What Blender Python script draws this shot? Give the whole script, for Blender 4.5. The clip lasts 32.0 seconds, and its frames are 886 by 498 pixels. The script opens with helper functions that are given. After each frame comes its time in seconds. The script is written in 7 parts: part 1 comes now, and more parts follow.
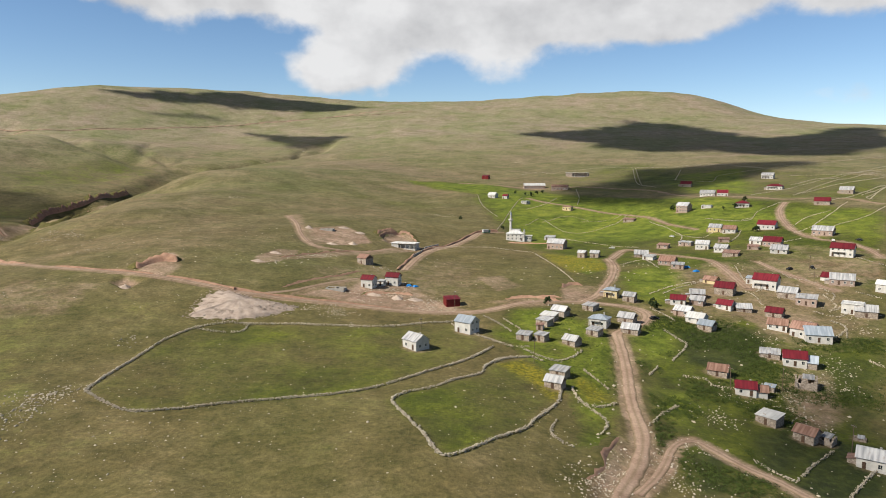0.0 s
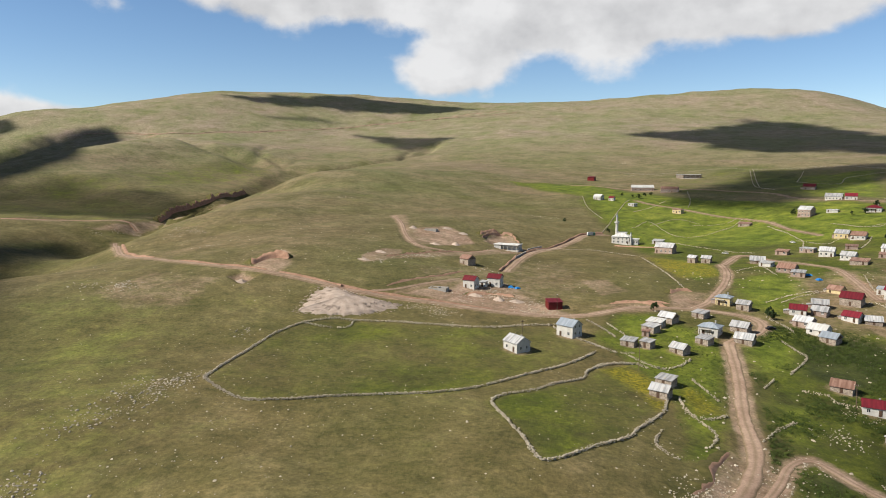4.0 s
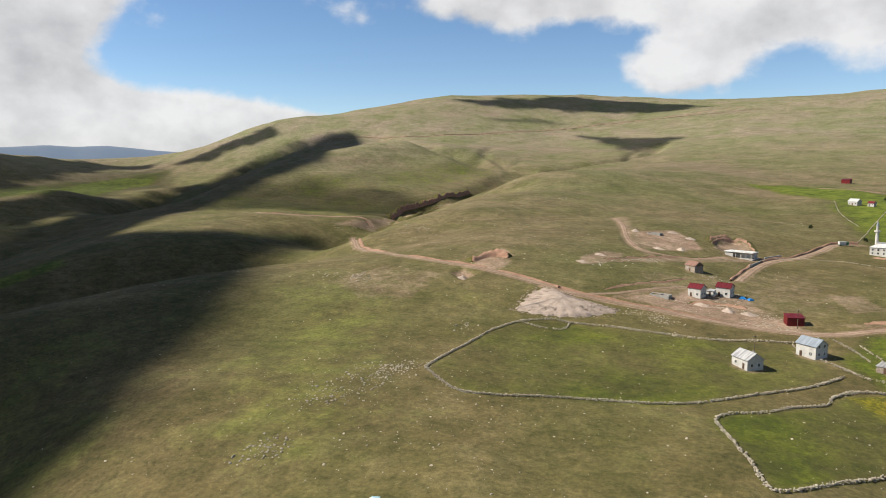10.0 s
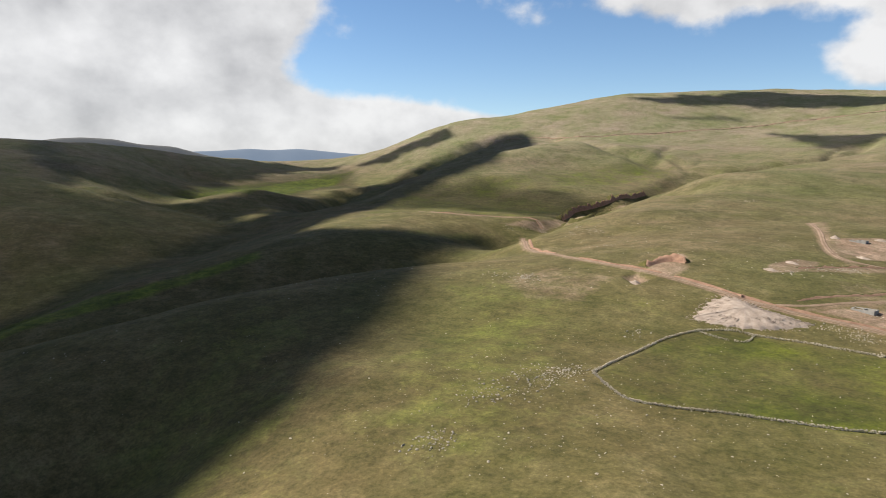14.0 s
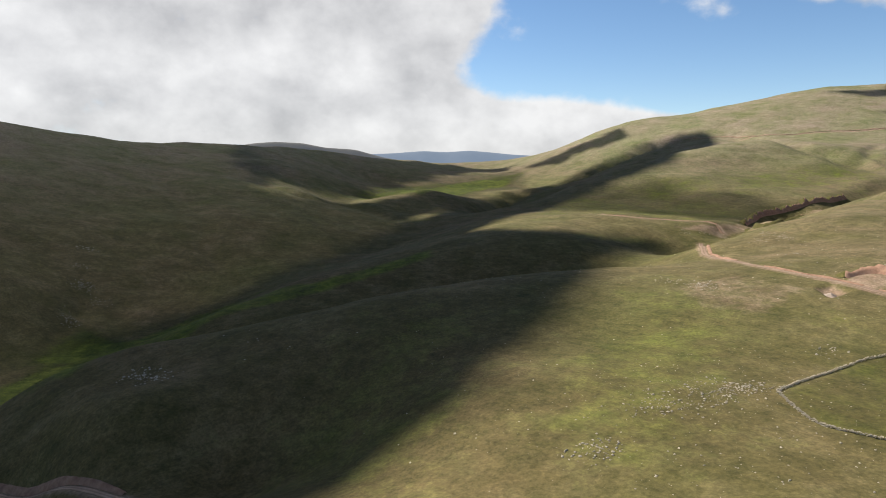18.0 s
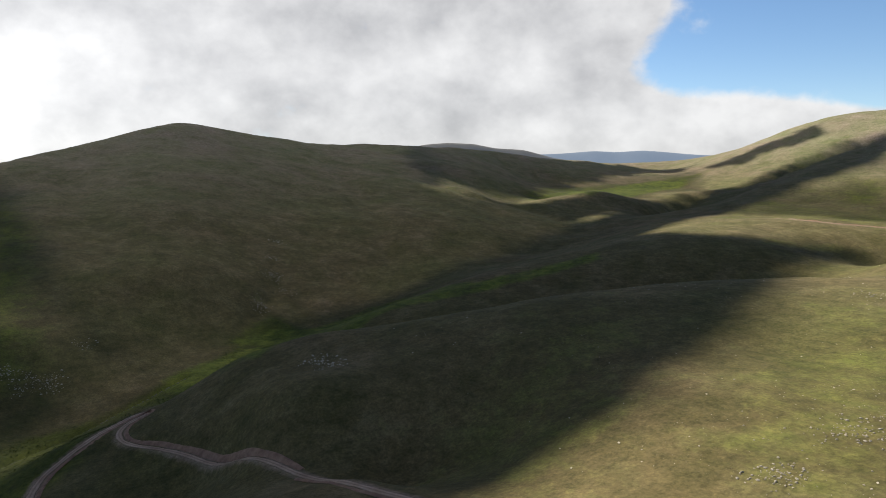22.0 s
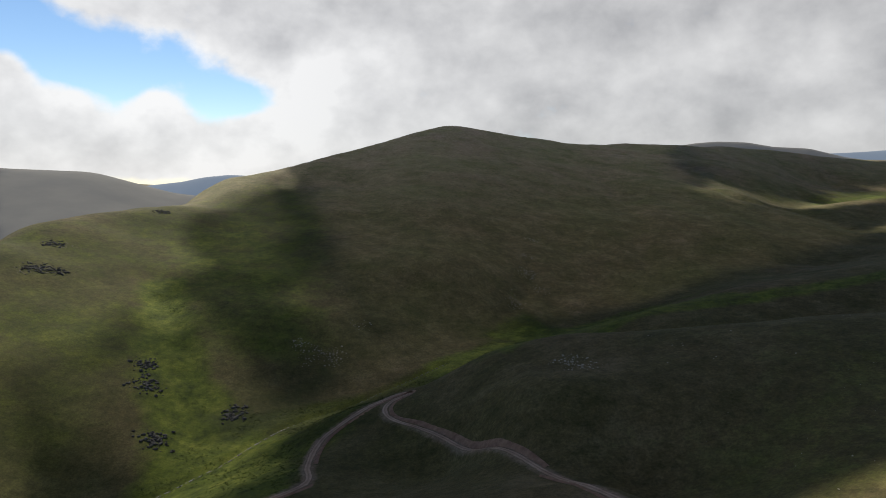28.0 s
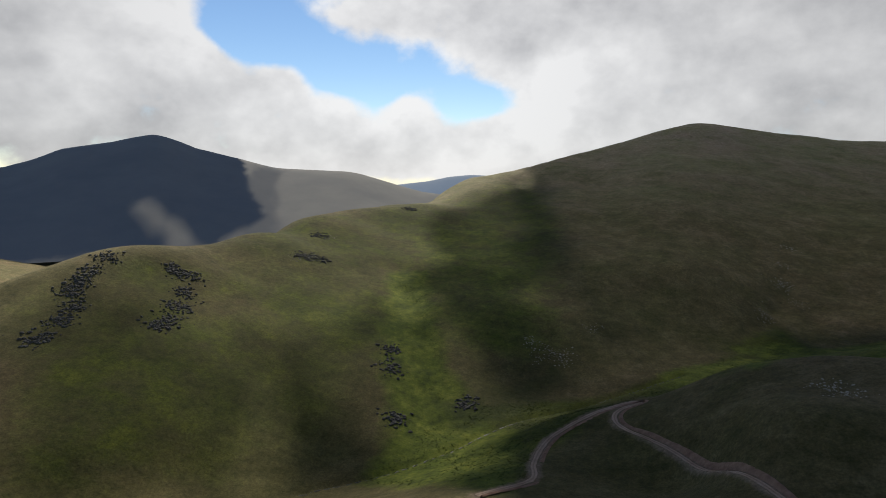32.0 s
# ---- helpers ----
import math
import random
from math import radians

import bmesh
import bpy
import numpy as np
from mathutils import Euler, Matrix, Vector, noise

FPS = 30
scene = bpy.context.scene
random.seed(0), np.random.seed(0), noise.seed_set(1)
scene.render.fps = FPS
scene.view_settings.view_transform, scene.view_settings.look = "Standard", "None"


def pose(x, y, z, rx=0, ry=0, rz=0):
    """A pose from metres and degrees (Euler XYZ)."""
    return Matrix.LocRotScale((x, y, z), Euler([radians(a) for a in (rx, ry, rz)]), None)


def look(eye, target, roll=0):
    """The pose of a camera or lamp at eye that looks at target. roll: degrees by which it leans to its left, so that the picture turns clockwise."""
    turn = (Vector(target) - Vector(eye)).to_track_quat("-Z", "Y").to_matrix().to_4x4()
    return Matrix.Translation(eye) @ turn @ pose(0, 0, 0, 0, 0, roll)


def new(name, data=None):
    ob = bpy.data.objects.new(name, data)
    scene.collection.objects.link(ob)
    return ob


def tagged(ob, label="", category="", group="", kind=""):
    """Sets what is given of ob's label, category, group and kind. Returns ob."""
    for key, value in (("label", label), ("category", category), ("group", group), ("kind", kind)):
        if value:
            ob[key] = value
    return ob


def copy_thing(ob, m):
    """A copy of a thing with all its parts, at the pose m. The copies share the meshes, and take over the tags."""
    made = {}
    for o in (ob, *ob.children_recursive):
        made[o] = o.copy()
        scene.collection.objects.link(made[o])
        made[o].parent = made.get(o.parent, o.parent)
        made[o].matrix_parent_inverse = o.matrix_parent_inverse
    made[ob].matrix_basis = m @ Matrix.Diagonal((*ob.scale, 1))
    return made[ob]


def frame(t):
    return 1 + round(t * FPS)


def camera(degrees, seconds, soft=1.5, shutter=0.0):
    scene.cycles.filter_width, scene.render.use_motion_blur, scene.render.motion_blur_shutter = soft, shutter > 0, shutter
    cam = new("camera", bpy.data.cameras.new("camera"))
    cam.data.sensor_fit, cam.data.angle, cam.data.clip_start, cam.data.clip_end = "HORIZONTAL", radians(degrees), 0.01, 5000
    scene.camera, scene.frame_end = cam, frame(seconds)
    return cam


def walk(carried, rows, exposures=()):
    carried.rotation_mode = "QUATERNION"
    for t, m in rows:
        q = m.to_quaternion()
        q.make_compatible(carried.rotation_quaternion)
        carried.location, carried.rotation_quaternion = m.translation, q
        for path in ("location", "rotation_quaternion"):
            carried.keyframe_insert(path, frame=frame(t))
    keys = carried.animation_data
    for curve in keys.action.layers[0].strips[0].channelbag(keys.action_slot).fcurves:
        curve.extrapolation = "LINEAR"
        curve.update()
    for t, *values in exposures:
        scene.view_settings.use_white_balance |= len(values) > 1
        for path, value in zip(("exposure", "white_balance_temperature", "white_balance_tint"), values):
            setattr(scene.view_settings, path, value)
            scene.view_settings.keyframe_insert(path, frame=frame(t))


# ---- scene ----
cam = camera(65.3, 32.0, 0.95)
# The camera hovers at one point and turns to its left: seconds, tilt, lean and turn in degrees.
EYE = (0.0, 0.0, 72.0)
TURNS = [
    (0, -6.92, 0.02, 0.01),
    (1, -6.87, 0.02, 1.91),
    (2, -6.87, 0.08, 3.98),
    (3, -6.86, 0.08, 6.18),
    (4, -6.83, 0.05, 8.55),
    (5, -6.82, 0.04, 11.09),
    (6, -6.84, 0.07, 13.75),
    (7, -6.80, 0.08, 16.54),
    (8, -6.79, 0.08, 19.63),
    (9, -6.77, 0.05, 23.15),
    (10, -6.76, 0.03, 26.64),
    (11, -6.76, 0.09, 30.15),
    (12, -6.77, 0.09, 33.66),
    (13, -6.71, -0.05, 37.18),
    (14, -6.68, -0.10, 40.72),
    (15, -6.67, -0.10, 44.25),
    (16, -6.65, -0.08, 47.74),
    (17, -6.61, -0.12, 51.23),
    (18, -6.53, -0.21, 54.63),
    (19, -6.54, -0.11, 58.15),
    (20, -6.58, -0.06, 61.64),
    (21, -6.50, -0.10, 65.04),
    (22, -6.46, -0.12, 68.45),
    (23, -6.47, -0.05, 71.92),
    (24, -6.48, -0.03, 75.39),
    (25, -6.45, 0.02, 78.77),
    (26, -6.43, -0.01, 82.20),
    (27, -6.41, -0.02, 85.71),
    (28, -6.43, 0.08, 89.47),
    (29, -6.42, 0.09, 93.46),
    (30, -6.42, 0.06, 98.03),
    (31, -6.40, 0.14, 103.21),
    (32, -6.45, 0.14, 108.84),
]


def aim(tilt, lean, turn):
    """The camera's pose from its tilt up, lean and turn to the left."""
    return pose(*EYE, 0, 0, turn) @ pose(0, 0, 0, 90 + tilt) @ pose(0, 0, 0, 0, 0, lean)


EXPOSURES = [(0, 0.54), (6, 0.56), (12, 0.62), (18, 0.68), (22, 0.66), (28, 0.36), (32, 0.28)]
walk(cam, [(t, aim(tilt, lean, turn)) for t, tilt, lean, turn in TURNS], EXPOSURES)

# ---- sky, clouds and sun ----
SUN_TURN, SUN_HEIGHT = 112.0, 42.0          # degrees to the left of +y, and above the horizon
world = bpy.data.worlds.new("mountain_sky")
scene.world = world
world.use_nodes = True
# Cloud banks: turn, height, half-widths (degrees) and strength; below zero they are holes of clear sky.
BANKS = [
    (-6, 12.6, 12, 3.3, 1.2), (-18, 12.6, 8, 2.8, 1.15), (8, 13.4, 9, 2.4, 0.9), (-3, 10.2, 7, 1.8, 0.5), (8.6, 7.6, 4.2, 2.3, 1.05), (5.0, 10.0, 3.5, 2.2, 0.6),
    (22, 13.2, 9, 2.5, 1.15), (-32, 13.2, 6, 2.8, 1.2), (-30, 5.0, 4, 1.6, 0.5), (29, 8.5, 3.5, 1.6, 0.28), (15, 8.3, 2.6, 1.4, 0.22),
    (37.0, 3.2, 2.6, 1.1, 1.1), (43, 3.0, 4, 1.7, 1.3), (49, 3.2, 6, 2.2, 1.4), (40, 14.5, 3.5, 1.5, 0.4),
    (56, 3.0, 8, 3.2, 0.9), (58, 8.0, 6, 5, 1.0), (57, 13.5, 7.5, 4, 1.1), (68, 8, 9, 9, 1.3), (80, 8, 11, 9, 1.3), (93, 9, 10, 9, 1.3),
    (104, 12.5, 8, 4.5, 1.1), (104, 2.5, 6, 2.2, 0.9), (111.5, 4.2, 2.4, 3.0, 0.95), (118.5, 3.5, 4, 3.2, 1.1), (121.5, 7.2, 2.2, 1.5, 0.7), (113, 12.6, 6, 2.3, 0.8),
    (127, 4.5, 6, 5.5, 1.2), (131.5, 10, 4.5, 5.5, 1.2), (138, 8, 6, 9, 1.1), (148, 8, 9, 9, 0.9), (52.5, 1.0, 12, 1.0, 0.5), (113, 0.8, 13, 1.7, 1.0),
    (127.0, 11.0, 2.4, 1.6, -0.75), (123.5, 10.4, 2.6, 2.2, -0.8), (118, 7.6, 3.0, 1.5, -0.7), (113.5, 6.6, 2.2, 1.6, -0.55), (106.0, 5.6, 2.6, 1.2, -0.6), (135.6, 13.2, 1.4, 1.0, -0.5), (111, 7.5, 2.0, 0.9, -0.3),
]

# Sunlit heads and grey bellies of the clouds: turn, height, half-widths and how much lighter.
CLOUD_LIGHT = [
    (128, 6, 5.5, 6, 0.33), (118, 3.5, 4, 3, 0.3), (111.5, 4.5, 2.6, 3, 0.3), (140, 10, 4, 6, -0.3), (104, 8, 5, 2, 0.18), (97, 12.5, 10, 2.2, -0.27), (84, 7, 12, 2, 0.09), (74, 11.5, 9, 2.5, -0.18), (66, 4.5, 5, 1.4, -0.15), (92, 4, 9, 3, 0.24), (60, 8, 7, 4, 0.15), (8.6, 8, 4, 2, 0.21), (46, 3.6, 8, 1.2, 0.24), (-6, 12, 14, 2.5, 0.3), (22, 13, 9, 2, 0.25), (8.6, 7, 4, 2.5, 0.2),
]


def sky():
    tree = world.node_tree
    nodes, links = tree.nodes, tree.links
    nodes.clear()

    def node(kind, **inputs):
        n = nodes.new(kind)
        for key, value in inputs.items():
            n.inputs[key if not key.startswith("_") else int(key[1:])].default_value = value
        return n

    def maths(op, a, b=None, c=None):
        n = nodes.new("ShaderNodeMath")
        n.operation = op
        for k, v in enumerate((a, b, c)):
            if v is None:
                continue
            if isinstance(v, (int, float)):
                n.inputs[k].default_value = v
            else:
                links.new(v, n.inputs[k])
        return n.outputs[0]

    where = nodes.new("ShaderNodeTexCoord").outputs["Generated"]
    split = nodes.new("ShaderNodeSeparateXYZ")
    links.new(where, split.inputs[0])
    # Clouds flatten towards the horizon: stretch the height.
    lift = nodes.new("ShaderNodeVectorMath")
    lift.operation = "MULTIPLY"
    links.new(where, lift.inputs[0])
    lift.inputs[1].default_value = (1, 1, 1.35)
    soft = node("ShaderNodeTexNoise", Scale=9.0, Detail=9.0, Roughness=0.55, Distortion=0.0)
    links.new(lift.outputs[0], soft.inputs["Vector"])
    shift = nodes.new("ShaderNodeVectorMath")
    links.new(lift.outputs[0], shift.inputs[0])
    shift.inputs[1].default_value = (-0.035, -0.012, 0.035)
    soft2 = node("ShaderNodeTexNoise", Scale=9.0, Detail=9.0, Roughness=0.55, Distortion=0.0)
    links.new(shift.outputs[0], soft2.inputs["Vector"])
    wide = node("ShaderNodeTexNoise", Scale=5.0, Detail=4.0, Roughness=0.5)
    links.new(lift.outputs[0], wide.inputs["Vector"])
    turn = maths("MULTIPLY", maths("ARCTAN2", maths("MULTIPLY", split.outputs[0], -1), split.outputs[1]), 57.2958)
    height = maths("MULTIPLY", maths("ARCSINE", split.outputs[2]), 57.2958)
    cover = None
    for a, e, sa, se, k in BANKS:
        u = maths("POWER", maths("MULTIPLY", maths("SUBTRACT", turn, a), 1 / sa), 2.0)
        v = maths("POWER", maths("MULTIPLY", maths("SUBTRACT", height, e), 1 / se), 2.0)
        blob = maths("MULTIPLY", maths("EXPONENT", maths("MULTIPLY", maths("ADD", u, v), -1)), k)
        cover = blob if cover is None else maths("ADD", cover, blob)
    # Above and behind the view: broken cloud.
    high = node("ShaderNodeMapRange", _1=15.0, _2=24.0, _3=0.0, _4=0.60)
    links.new(height, high.inputs[0])
    cover = maths("MAXIMUM", maths("MINIMUM", maths("ADD", cover, high.outputs[0]), 1.0), -0.1)
    dense = maths("ADD", maths("MULTIPLY", maths("SUBTRACT", soft.outputs["Fac"], 0.5), 3.1), maths("MULTIPLY", maths("SUBTRACT", cover, 0.5), 1.9))
    dense = maths("ADD", dense, maths("MULTIPLY", maths("SUBTRACT", wide.outputs["Fac"], 0.5), 1.6))
    alpha = node("ShaderNodeMapRange", _1=-0.30, _2=0.52, _3=0.0, _4=0.97)
    alpha.interpolation_type = "SMOOTHSTEP"
    links.new(dense, alpha.inputs[0])
    relief = maths("MULTIPLY", maths("SUBTRACT", soft.outputs["Fac"], soft2.outputs["Fac"]), 1.9)
    relief = maths("ADD", relief, maths("MULTIPLY", maths("SUBTRACT", wide.outputs["Fac"], 0.47), 2.6))
    for a, e, sa, se, k in CLOUD_LIGHT:
        u = maths("POWER", maths("MULTIPLY", maths("SUBTRACT", turn, a), 1 / sa), 2.0)
        v = maths("POWER", maths("MULTIPLY", maths("SUBTRACT", height, e), 1 / se), 2.0)
        relief = maths("ADD", relief, maths("MULTIPLY", maths("EXPONENT", maths("MULTIPLY", maths("ADD", u, v), -1)), k))
    tone = node("ShaderNodeMapRange", _1=-0.42, _2=0.52, _3=0.0, _4=1.0)
    links.new(maths("SUBTRACT", relief, maths("MULTIPLY", maths("SUBTRACT", dense, 0.6), 0.22)), tone.inputs[0])
    # Clouds towards the sun are brighter.
    facing = nodes.new("ShaderNodeVectorMath")
    facing.operation = "DOT_PRODUCT"
    links.new(where, facing.inputs[0])
    facing.inputs[1].default_value = (-math.sin(radians(SUN_TURN)), math.cos(radians(SUN_TURN)), 0.2)
    glow = maths("MULTIPLY", maths("POWER", maths("MAXIMUM", facing.outputs["Value"], 0.0), 14.0), 0.25)
    ramp = nodes.new("ShaderNodeValToRGB")
    ramp.color_ramp.elements[0].color = (0.345, 0.345, 0.352, 1)
    ramp.color_ramp.elements[1].color = (0.57, 0.568, 0.568, 1)
    links.new(tone.outputs[0], ramp.inputs[0])
    air = nodes.new("ShaderNodeTexSky")
    air.sky_type, air.sun_disc = "NISHITA", False
    air.sun_elevation, air.sun_rotation = radians(SUN_HEIGHT), radians(-SUN_TURN)
    air.altitude, air.air_density, air.dust_density, air.ozone_density = 2200, 1.0, 0.3, 1.2
    blue = nodes.new("ShaderNodeVectorMath")
    blue.operation = "SCALE"
    blue.inputs["Scale"].default_value = 0.085
    deep = nodes.new("ShaderNodeHueSaturation")
    deep.inputs["Saturation"].default_value = 1.12
    links.new(air.outputs[0], deep.inputs["Color"])
    links.new(deep.outputs[0], blue.inputs[0])
    # Overhead the cloud bases are grey.
    dim = node("ShaderNodeMapRange", _1=13.0, _2=24.0, _3=1.0, _4=0.16)
    links.new(height, dim.inputs[0])
    base = nodes.new("ShaderNodeVectorMath")
    base.operation = "SCALE"
    links.new(ramp.outputs[0], base.inputs[0])
    links.new(maths("MULTIPLY", dim.outputs[0], maths("ADD", glow, 1.0)), base.inputs["Scale"])
    mix = nodes.new("ShaderNodeMix")
    mix.data_type = "RGBA"
    links.new(alpha.outputs[0], mix.inputs[0])
    links.new(blue.outputs[0], mix.inputs[6])
    links.new(base.outputs[0], mix.inputs[7])
    out = node("ShaderNodeBackground", Strength=1.0)
    links.new(mix.outputs[2], out.inputs[0])
    links.new(out.outputs[0], nodes.new("ShaderNodeOutputWorld").inputs[0])


sky()
sun = new("sun", bpy.data.lights.new("sun", "SUN"))
sun.data.energy, sun.data.angle, sun.data.color = 5.0, radians(0.8), (1.0, 0.93, 0.80)
SUN_WAY = Vector((-math.sin(radians(SUN_TURN)) * math.cos(radians(SUN_HEIGHT)), math.cos(radians(SUN_TURN)) * math.cos(radians(SUN_HEIGHT)), math.sin(radians(SUN_HEIGHT))))
sun.matrix_world = look(SUN_WAY * 2000, (0, 0, 0))

# ---- materials ----
def material(name, rough=0.8, metal=0.0):
    m = bpy.data.materials.new(name)
    m.use_nodes = True
    shader = m.node_tree.nodes["Principled BSDF"]
    shader.inputs["Roughness"].default_value, shader.inputs["Metallic"].default_value = rough, metal
    shader.inputs["Specular IOR Level"].default_value = 0.25
    return m, m.node_tree.nodes, m.node_tree.links, shader


def noisy(nodes, links, scale, detail=6.0, rough=0.6, coords=None):
    n = nodes.new("ShaderNodeTexNoise")
    n.inputs["Scale"].default_value, n.inputs["Detail"].default_value, n.inputs["Roughness"].default_value = scale, detail, rough
    links.new(coords if coords else nodes.new("ShaderNodeTexCoord").outputs["Object"], n.inputs["Vector"])
    return n.outputs["Fac"]


def ramp(nodes, links, fac, stops):
    n = nodes.new("ShaderNodeValToRGB")
    while len(n.color_ramp.elements) < len(stops):
        n.color_ramp.elements.new(0.5)
    for e, (at, color) in zip(n.color_ramp.elements, stops):
        e.position, e.color = at, (*color, 1)
    links.new(fac, n.inputs[0])
    return n.outputs[0]


def blend(nodes, links, fac, a, b, how="MIX"):
    n = nodes.new("ShaderNodeMix")
    n.data_type, n.blend_type = "RGBA", how
    for socket, v in ((n.inputs[0], fac), (n.inputs[6], a), (n.inputs[7], b)):
        if isinstance(v, (int, float)):
            socket.default_value = v
        elif isinstance(v, tuple):
            socket.default_value = (*v, 1)
        else:
            links.new(v, socket)
    return n.outputs[2]


def bump(nodes, links, shader, fac, strength, distance):
    n = nodes.new("ShaderNodeBump")
    n.inputs["Strength"].default_value, n.inputs["Distance"].default_value = strength, distance
    links.new(fac, n.inputs["Height"])
    links.new(n.outputs[0], shader.inputs["Normal"])


def simple(name, dark, light, scale=2.0, rough=0.8, metal=0.0, relief=0.02):
    """A surface of two tones with fine grain, each object a little lighter or darker than the next."""
    m, nodes, links, shader = material(name, rough, metal)
    fac = noisy(nodes, links, scale, 8, 0.65)
    color = ramp(nodes, links, fac, [(0.3, dark), (0.7, light)])
    own = nodes.new("ShaderNodeObjectInfo").outputs["Random"]
    vary = ramp(nodes, links, own, [(0, (0.82, 0.82, 0.82)), (1, (1.12, 1.1, 1.08))])
    links.new(blend(nodes, links, 1.0, color, vary, "MULTIPLY"), shader.inputs["Base Color"])
    if relief:
        bump(nodes, links, shader, noisy(nodes, links, scale * 6, 5), 0.5, relief)
    return m


def grass():
    m, nodes, links, shader = material("grass_ground", 0.95)
    at = nodes.new("ShaderNodeNewGeometry").outputs["Position"]

    def mask(name):
        n = nodes.new("ShaderNodeAttribute")
        n.attribute_name = name
        return n.outputs["Fac"]

    def patchy(name, grain):
        """A mask whose edge is broken up by the grain."""
        n = nodes.new("ShaderNodeMath")
        n.operation = "MULTIPLY_ADD"
        links.new(grain, n.inputs[0])
        n.inputs[1].default_value = 1.1
        n.inputs[2].default_value = -0.55
        total = nodes.new("ShaderNodeMath")
        links.new(mask(name), total.inputs[0])
        links.new(n.outputs[0], total.inputs[1])
        r = nodes.new("ShaderNodeMapRange")
        r.inputs[1].default_value, r.inputs[2].default_value = 0.22, 0.72
        links.new(total.outputs[0], r.inputs[0])
        return r.outputs[0]
    broad, mid, fine = noisy(nodes, links, 0.006, 6, 0.6, at), noisy(nodes, links, 0.05, 9, 0.7, at), noisy(nodes, links, 0.8, 7, 0.75, at)
    dry = ramp(nodes, links, mid, [(0.3, (0.068, 0.060, 0.021)), (0.5, (0.104, 0.088, 0.037)), (0.72, (0.160, 0.132, 0.070))])
    height = nodes.new("ShaderNodeSeparateXYZ")
    links.new(at, height.inputs[0])
    climb = nodes.new("ShaderNodeMapRange")
    climb.inputs[1].default_value, climb.inputs[2].default_value = 8.0, 150.0
    links.new(height.outputs[2], climb.inputs[0])
    # Drier, paler grass higher up, greyed and blued to paint in haze.
    hazed_straw = ramp(nodes, links, mid, [(0.3, (0.152, 0.135, 0.088)), (0.7, (0.226, 0.205, 0.152))])
    dry = blend(nodes, links, climb.outputs[0], dry, hazed_straw)
    tint = ramp(nodes, links, broad, [(0.35, (0.88, 0.98, 0.72)), (0.65, (1.15, 1.05, 1.08))])
    dry = blend(nodes, links, 1.0, dry, tint, "MULTIPLY")
    lush = ramp(nodes, links, mid, [(0.3, (0.034, 0.043, 0.006)), (0.52, (0.066, 0.080, 0.008)), (0.72, (0.112, 0.124, 0.014))])
    color = blend(nodes, links, patchy("lush", mid), dry, lush)
    fresh = ramp(nodes, links, noisy(nodes, links, 0.09, 7, 0.65, at), [(0.32, (0.050, 0.070, 0.007)), (0.5, (0.104, 0.132, 0.013)), (0.68, (0.168, 0.188, 0.026))])
    color = blend(nodes, links, patchy("fresh", mid), color, fresh)
    rank = ramp(nodes, links, noisy(nodes, links, 0.25, 7, 0.7, at), [(0.3, (0.016, 0.021, 0.006)), (0.5, (0.030, 0.040, 0.008)), (0.7, (0.060, 0.068, 0.016))])
    color = blend(nodes, links, patchy("rank", mid), color, rank)
    bloom = ramp(nodes, links, fine, [(0.35, (0.075, 0.085, 0.012)), (0.62, (0.20, 0.165, 0.012))])
    color = blend(nodes, links, patchy("bloom", mid), color, bloom)
    soil = ramp(nodes, links, mid, [(0.3, (0.15, 0.098, 0.062)), (0.7, (0.31, 0.235, 0.17))])
    color = blend(nodes, links, patchy("soil", noisy(nodes, links, 0.18, 8, 0.75, at)), color, soil)
    grain = ramp(nodes, links, fine, [(0.30, (0.66, 0.66, 0.64)), (0.5, (1.0, 1.0, 1.0)), (0.70, (1.36, 1.33, 1.33))])
    tuft = ramp(nodes, links, noisy(nodes, links, 0.22, 6, 0.7, at), [(0.33, (0.68, 0.72, 0.64)), (0.5, (1.0, 1.0, 1.0)), (0.68, (1.27, 1.23, 1.26))])
    grain = blend(nodes, links, 1.0, grain, tuft, "MULTIPLY")
    patch = ramp(nodes, links, noisy(nodes, links, 0.021, 9, 0.68, at), [(0.34, (0.72, 0.80, 0.58)), (0.5, (1.0, 1.0, 1.0)), (0.66, (1.16, 1.10, 1.16))])
    grain = blend(nodes, links, 1.0, grain, patch, "MULTIPLY")
    # Sheep tracks run level along the slopes.
    level = nodes.new("ShaderNodeVectorMath")
    level.operation = "MULTIPLY"
    level.inputs[1].default_value = (0.03, 0.03, 0.55)
    links.new(at, level.inputs[0])
    tracks = ramp(nodes, links, noisy(nodes, links, 1.0, 5, 0.6, level.outputs[0]), [(0.36, (0.94, 0.94, 0.93)), (0.5, (1.0, 1.0, 1.0)), (0.66, (1.04, 1.03, 1.04))])
    grain = blend(nodes, links, 1.0, grain, tracks, "MULTIPLY")
    links.new(blend(nodes, links, 1.0, color, grain, "MULTIPLY"), shader.inputs["Base Color"])
    bump(nodes, links, shader, noisy(nodes, links, 0.30, 8, 0.68, at), 0.55, 0.9)
    return m


